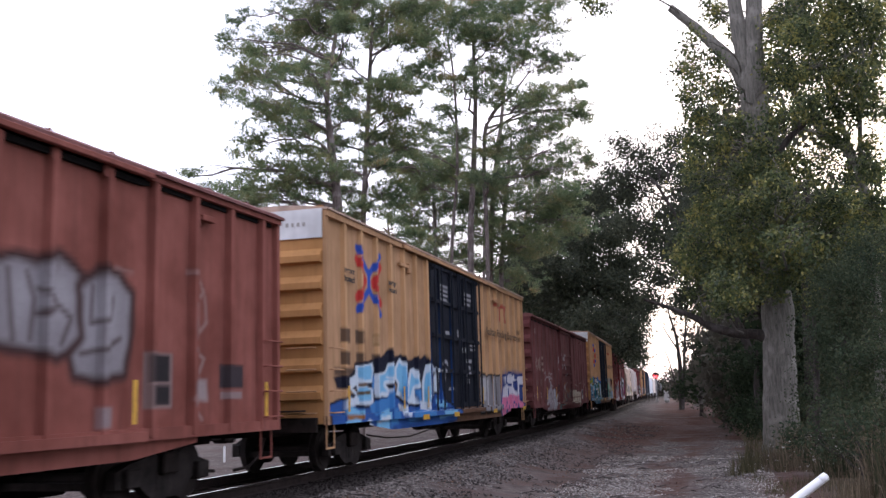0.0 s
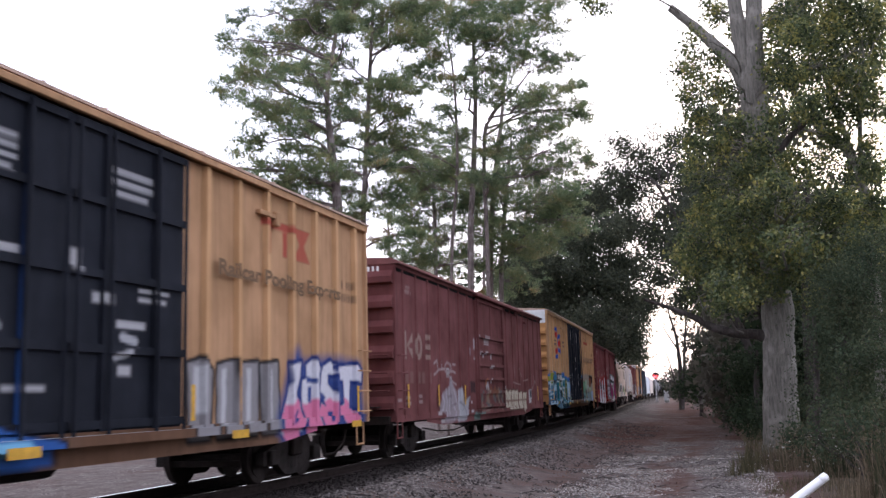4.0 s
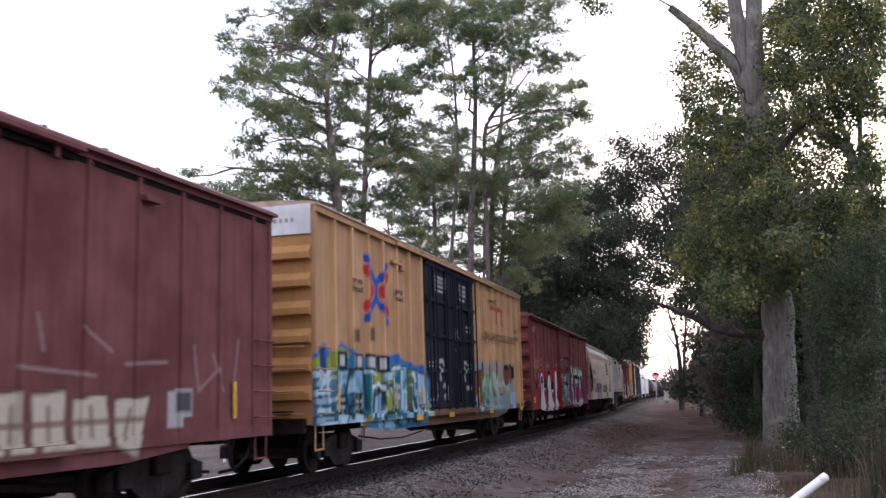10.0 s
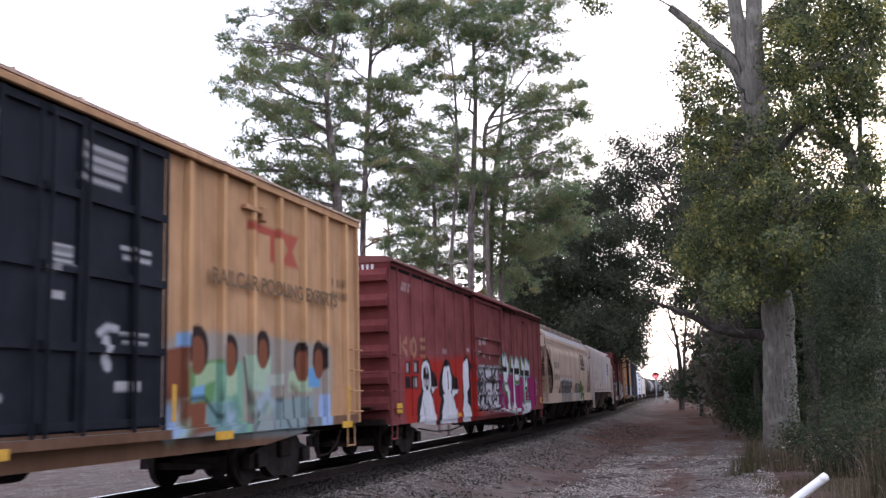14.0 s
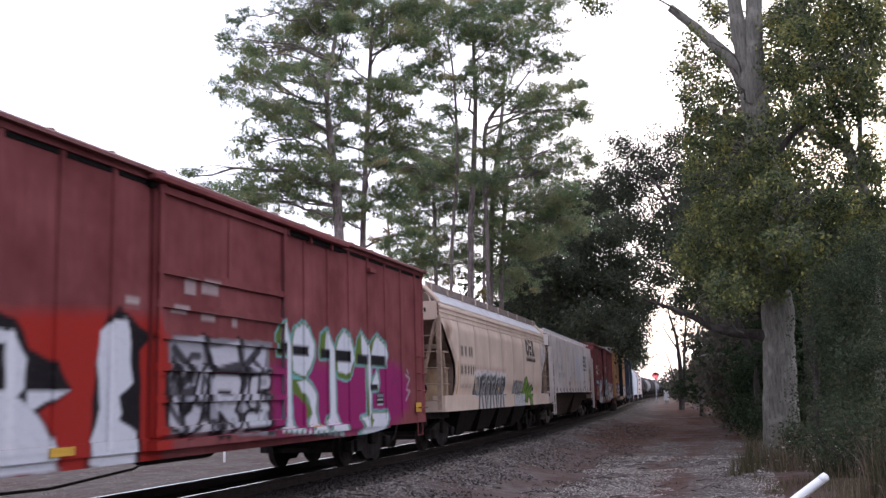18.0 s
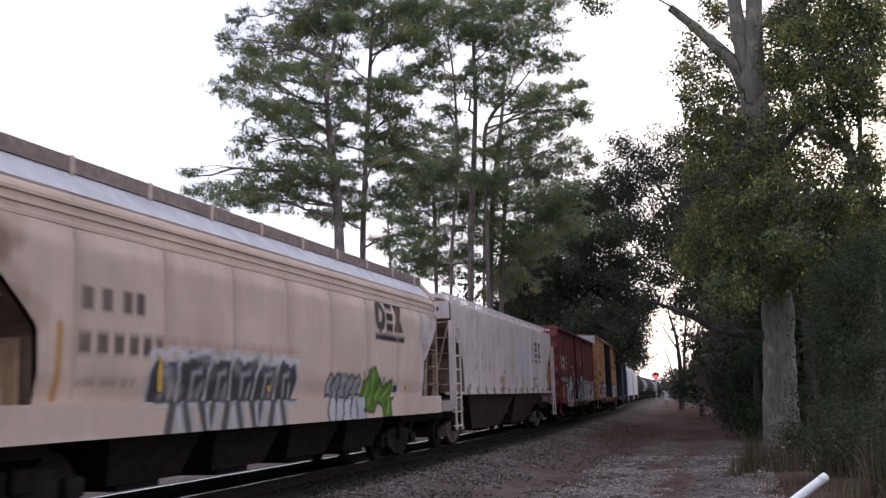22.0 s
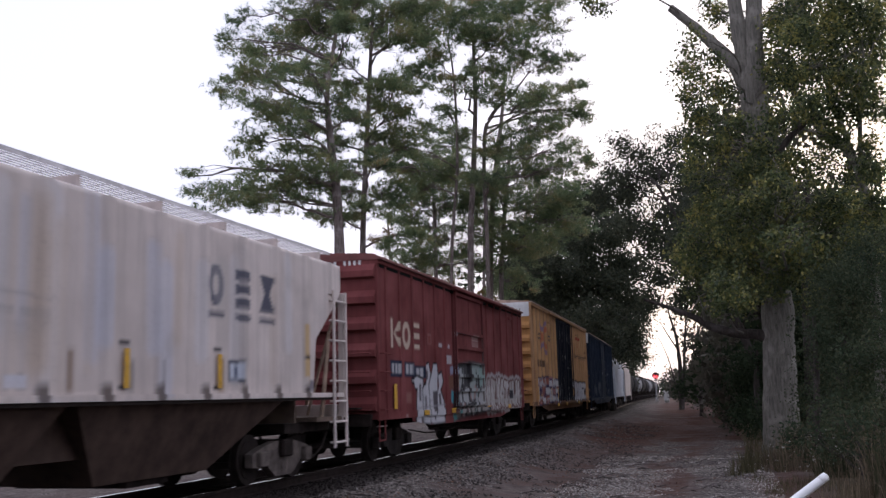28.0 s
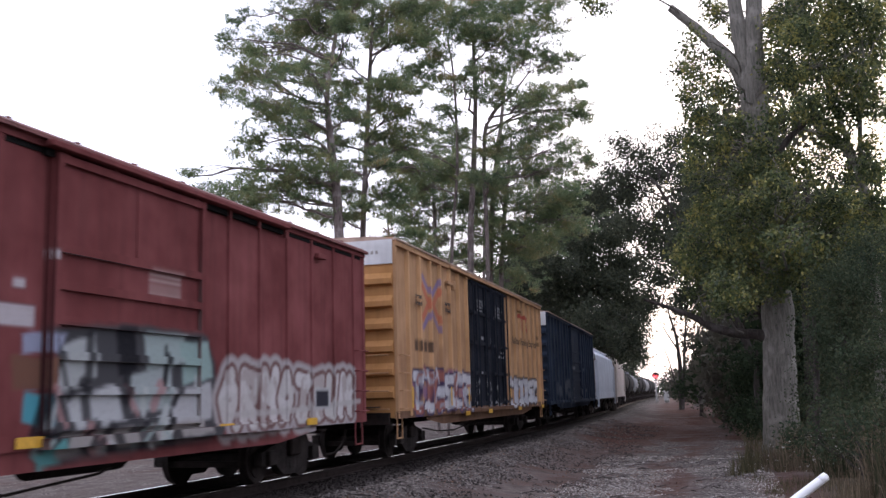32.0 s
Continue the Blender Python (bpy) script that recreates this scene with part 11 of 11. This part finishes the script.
# ---- line-side things ----
def build_lineside():
    # block signal: mast, ladder, hooded heads, one lamp lit red
    sig = tagged(new("railroad_signal"), "slim railroad signal mast showing a red light", "signal")
    sig.location = (-16.27, 177.2, -0.6)
    part("mast", rod(bmesh.new(), (0, 0, 0), (0, 0, 4.9), 0.09, 10), M_SILVER, sig)
    part("base", box(bmesh.new(), -0.35, 0.35, -0.35, 0.35, 0, 0.35, 0.03), M_CONCRETE, sig)
    part("backboard", rod(bmesh.new(), (0, -0.1, 4.75), (0, -0.06, 4.75), 0.62, 20), M_BLACKMARK, sig, "round black backboard")
    part("housing", box(bmesh.new(), -0.2, 0.2, -0.06, 0.3, 4.3, 5.2, 0.03), M_BLACKMARK, sig)
    part("lens", rod(bmesh.new(), (0, -0.14, 4.55), (0, -0.1, 4.55), 0.36, 16), M_REDLIGHT, sig, "glowing red lens")
    part("visor", rod(bmesh.new(), (0, -0.35, 4.86), (0, -0.1, 4.86), 0.2, 12), M_BLACKMARK, sig)
    for k in (-1, 1):
        part("ladder_rail", rod(bmesh.new(), (k * 0.18, 0.3, 0), (k * 0.18, 0.2, 4.4), 0.02), M_SILVER, sig)
    cab = tagged(new("signal_cabinet"), "white metal signal cabinet on a stand", "cabinet")
    cab.location = (-14.31, 174.4, -0.6)
    part("body", box(bmesh.new(), -0.42, 0.42, -0.35, 0.35, 0.35, 2.0, 0.03), M_WHITE, cab)
    part("roof", box(bmesh.new(), -0.48, 0.48, -0.4, 0.4, 2.0, 2.07, 0.02), M_WHITE, cab)
    part("plinth", box(bmesh.new(), -0.4, 0.4, -0.33, 0.33, 0, 0.35), M_CONCRETE, cab)
    part("door", box(bmesh.new(), -0.36, 0.36, -0.37, -0.35, 0.45, 1.9), M_WHITE, cab)
    for x, y, h in MARKERS:
        st = tagged(new("marker_stake"), "short white marker stake beyond the rails", "stake")
        st.location = (x, y, -0.62)
        part("stake", box(bmesh.new(), -0.04, 0.04, -0.015, 0.015, 0, h, 0.004), M_WHITE, st)
        part("cap", prism(bmesh.new(), [(-0.04, h + 0.002), (0.04, h + 0.002), (0.0, h + 0.05)], -0.014, 0.014), M_WHITE, st)
    # white marker tube on a guy wire near the camera
    a, b = Vector(GUY_A), Vector(GUY_B)
    guy = tagged(new("guy_marker"), "white plastic guy-wire marker tube leaning beside the drive", "guy marker")
    tube = part("tube", rod(bmesh.new(), a, b, 0.025, 18), M_TUBE, guy, smooth=False)
    part("end_cap", rod(bmesh.new(), b - (b - a).normalized() * 0.05, b + (b - a).normalized() * 0.004, 0.0255, 18), M_TUBE, guy, smooth=True)
    part("anchor_rod", rod(bmesh.new(), a - (b - a).normalized() * 0.35, a + (b - a).normalized() * 0.1, 0.012), M_ROD, guy)


MARKERS = [(-17.48, 30.0, 0.5), (-19.1, 46.3, 0.3)]
GUY_A, GUY_B = (-1.931, 4.255, -0.62), (0.36, 5.98, 0.872)


def build_grass():
    """Dry stalks and weeds along the edge of the thicket."""
    rng = np.random.default_rng(8)

    def stalks(name, label, n, off, s_rng, height, width, mat):
        o = off[0] + (off[1] - off[0]) * rng.random(n) ** 1.3 + rng.normal(size=n) * 0.35
        s = s_rng[0] + (s_rng[1] - s_rng[0]) * rng.random(n)
        x, y, _ = line(s, -1.6 + o)
        clump = np.array([noise.noise((a * 0.7, b * 0.7, 2.0)) for a, b in zip(x, y)])
        ragged = np.array([noise.noise((a * 0.4, b * 0.4, 5.0)) for a, b in zip(x, y)])
        keep = (clump > -0.15) & (o > off[0] + 0.3 + 1.6 * ragged)
        x, y, clump = x[keep], y[keep], clump[keep]
        z, _, _ = relief(x, y)
        m = len(x)
        h = rng.uniform(*height, m) * (0.7 + clump)
        d = rng.normal(size=(m, 2)) * 0.22
        w = rng.normal(size=(m, 2))
        w /= np.linalg.norm(w, axis=1)[:, None]
        w *= width / 2
        p0 = np.stack([x, y, z - 0.02], -1)
        mid = p0 + np.stack([d[:, 0] * h * 0.35, d[:, 1] * h * 0.35, h * 0.6], -1)
        tip = p0 + np.stack([d[:, 0] * h, d[:, 1] * h, h * (1 - 0.2 * np.abs(d).sum(1))], -1)
        w3 = np.concatenate([w, np.zeros((m, 1))], 1)
        v = np.stack([p0 - w3, p0 + w3, mid + w3 * 0.8, mid - w3 * 0.8, tip], 1).reshape(-1, 3)
        i = np.arange(m) * 5
        quads = np.stack([i, i + 1, i + 2, i + 3], -1)
        tris = np.stack([i + 3, i + 2, i + 4], -1)
        tagged(new(name, mesh_np(name, v, [quads, tris], mat)), label, "grass", kind="stuff")

    def patch(name, label, n, x, y, spread, height, width, mat, lean=0.22):
        """A tuft of blades round one spot."""
        px, py = x + rng.normal(size=n) * spread, y + rng.normal(size=n) * spread * 1.6
        z, _, _ = relief(px, py)
        h = rng.uniform(*height, n)
        d = rng.normal(size=(n, 2)) * lean
        w = rng.normal(size=(n, 2))
        w *= (width / 2 / np.linalg.norm(w, axis=1))[:, None]
        w3 = np.concatenate([w, np.zeros((n, 1))], 1)
        p0 = np.stack([px, py, z - 0.02], -1)
        mid = p0 + np.stack([d[:, 0] * h * 0.35, d[:, 1] * h * 0.35, h * 0.6], -1)
        tip = p0 + np.stack([d[:, 0] * h, d[:, 1] * h, h * (1 - 0.2 * np.abs(d).sum(1))], -1)
        v = np.stack([p0 - w3, p0 + w3, mid + w3 * 0.8, mid - w3 * 0.8, tip], 1).reshape(-1, 3)
        k = np.arange(n) * 5
        tagged(new(name, mesh_np(name, v, [np.stack([k, k + 1, k + 2, k + 3], -1), np.stack([k + 3, k + 2, k + 4], -1)], mat)), label, "grass", kind="stuff")

    for k in range(10):
        reach = rng.random()
        patch("grass_clump", "tall olive-brown grass clump at the foot of the oak", 44, rng.normal(0.05, 0.25), 23.2 + 5.5 * reach, 0.1, (0.15, 0.3 + 0.95 * reach ** 0.7), 0.014, M_SEDGE, 0.2)
    for k in range(9):
        patch("straw_clump", "tall pale straw stalks in front of the thicket", 46, rng.normal(2.3, 0.28), rng.uniform(22.5, 25.5), 0.07, (0.5, rng.uniform(1.0, 2.2)), 0.013, M_STRAW, 0.16)
    n = 130
    at = np.stack([rng.normal(1.2, 0.55, n), rng.uniform(21.5, 27, n)], -1)
    z, _, _ = relief(at[:, 0], at[:, 1])
    v, f = leaves(np.concatenate([at, (z + rng.uniform(0.2, 1.0, n))[:, None]], 1), 0.045, 0.8, rng)
    tagged(new("weed_flowers", mesh_np("weed_flowers", v, [f], M_FLECK)), "pale seed heads among the weeds under the oak", "weeds", kind="stuff")
    stalks("dry_grass", "tall straw-coloured dry grass beside the drive", 13000, (10.2, 15.0), (15, 42), (0.35, 1.15), 0.014, M_STRAW)
    stalks("dry_weeds", "tall dry brown weed stalks in front of the thicket", 1500, (11.3, 13.2), (17, 24), (0.9, 1.9), 0.012, M_STRAW)
    stalks("dry_grass", "short dry grass on the verge", 22000, (9.4, 14.5), (12, 60), (0.1, 0.4), 0.014, M_STRAW)
    stalks("dry_grass", "thin dead grass on the dirt beside the drive", 9000, (8.9, 13.5), (9, 24), (0.06, 0.3), 0.01, M_SEDGE)
    stalks("green_weeds", "dark green weeds under the oak", 24000, (10.6, 16), (18, 50), (0.35, 1.15), 0.03, M_WEED)


def build_shade_woods():
    """Trees added to hold back sky light: unseen ones round the camera, others down the line."""
    # unseen trees, placed only to block light from the right and behind
    spots = [(9, -28, 17), (14, -18, 18), (15, -7, 16), (15.5, 3, 18), (3, -38, 17), (-7, -44, 16), (22, -6, 18), (22, 8, 17), (23, 19, 17), (16, -32, 18)]
    # trees down the line, partly in view, that also darken the far cars
    spots += [(3.5, 48, 8), (0.6, 54, 18), (0.6, 66, 19), (1.0, 77, 19), (6, 54, 8), (5, 68, 8), (4, 82, 13), (-0.6, 88, 21), (-1.6, 102, 21), (-2.8, 118, 18), (-2.5, 137, 15), (6, 62, 9), (-21, 90, 16), (-22, 100, 15), (-24, 114, 16), (-27, 130, 16), (-26, 147, 15), (-31, 160, 16)]
    rnd = random.Random(3)
    for x, y, h in spots:
        lobes = [(rnd.uniform(-2.6, 2.6), rnd.uniform(-2.6, 2.6), h * (k + rnd.random()) / 22, rnd.uniform(1.6, 2.7)) for k in range(22)]
        tree("woodland_tree", "broadleaf tree of the wood with haze-pale leaves" if y > 50 and x > -5 else "dark broadleaf tree added to the wood for shade", (x, y, -0.5), [[(0, 0, -0.3, 0.2), (0.1, 0.1, h * 0.5, 0.14), (0.2, 0, h, 0.04)]], lobes, 0.9, M_DARKBARK, M_WOOD if y > 50 and x > -5 else M_SHRUB, "leaf", 5.5 if y > 40 else 2.4, (0.5, 12, 0.46 if y > 40 else 0.72, 0.6, 0.2), int(h * 10 + y + 60), 0.06, "tree")


build_ground()
build_track()
build_stones()
build_litter()
build_trees()
build_shade_woods()
build_lineside()
build_grass()
build_train()
motions()
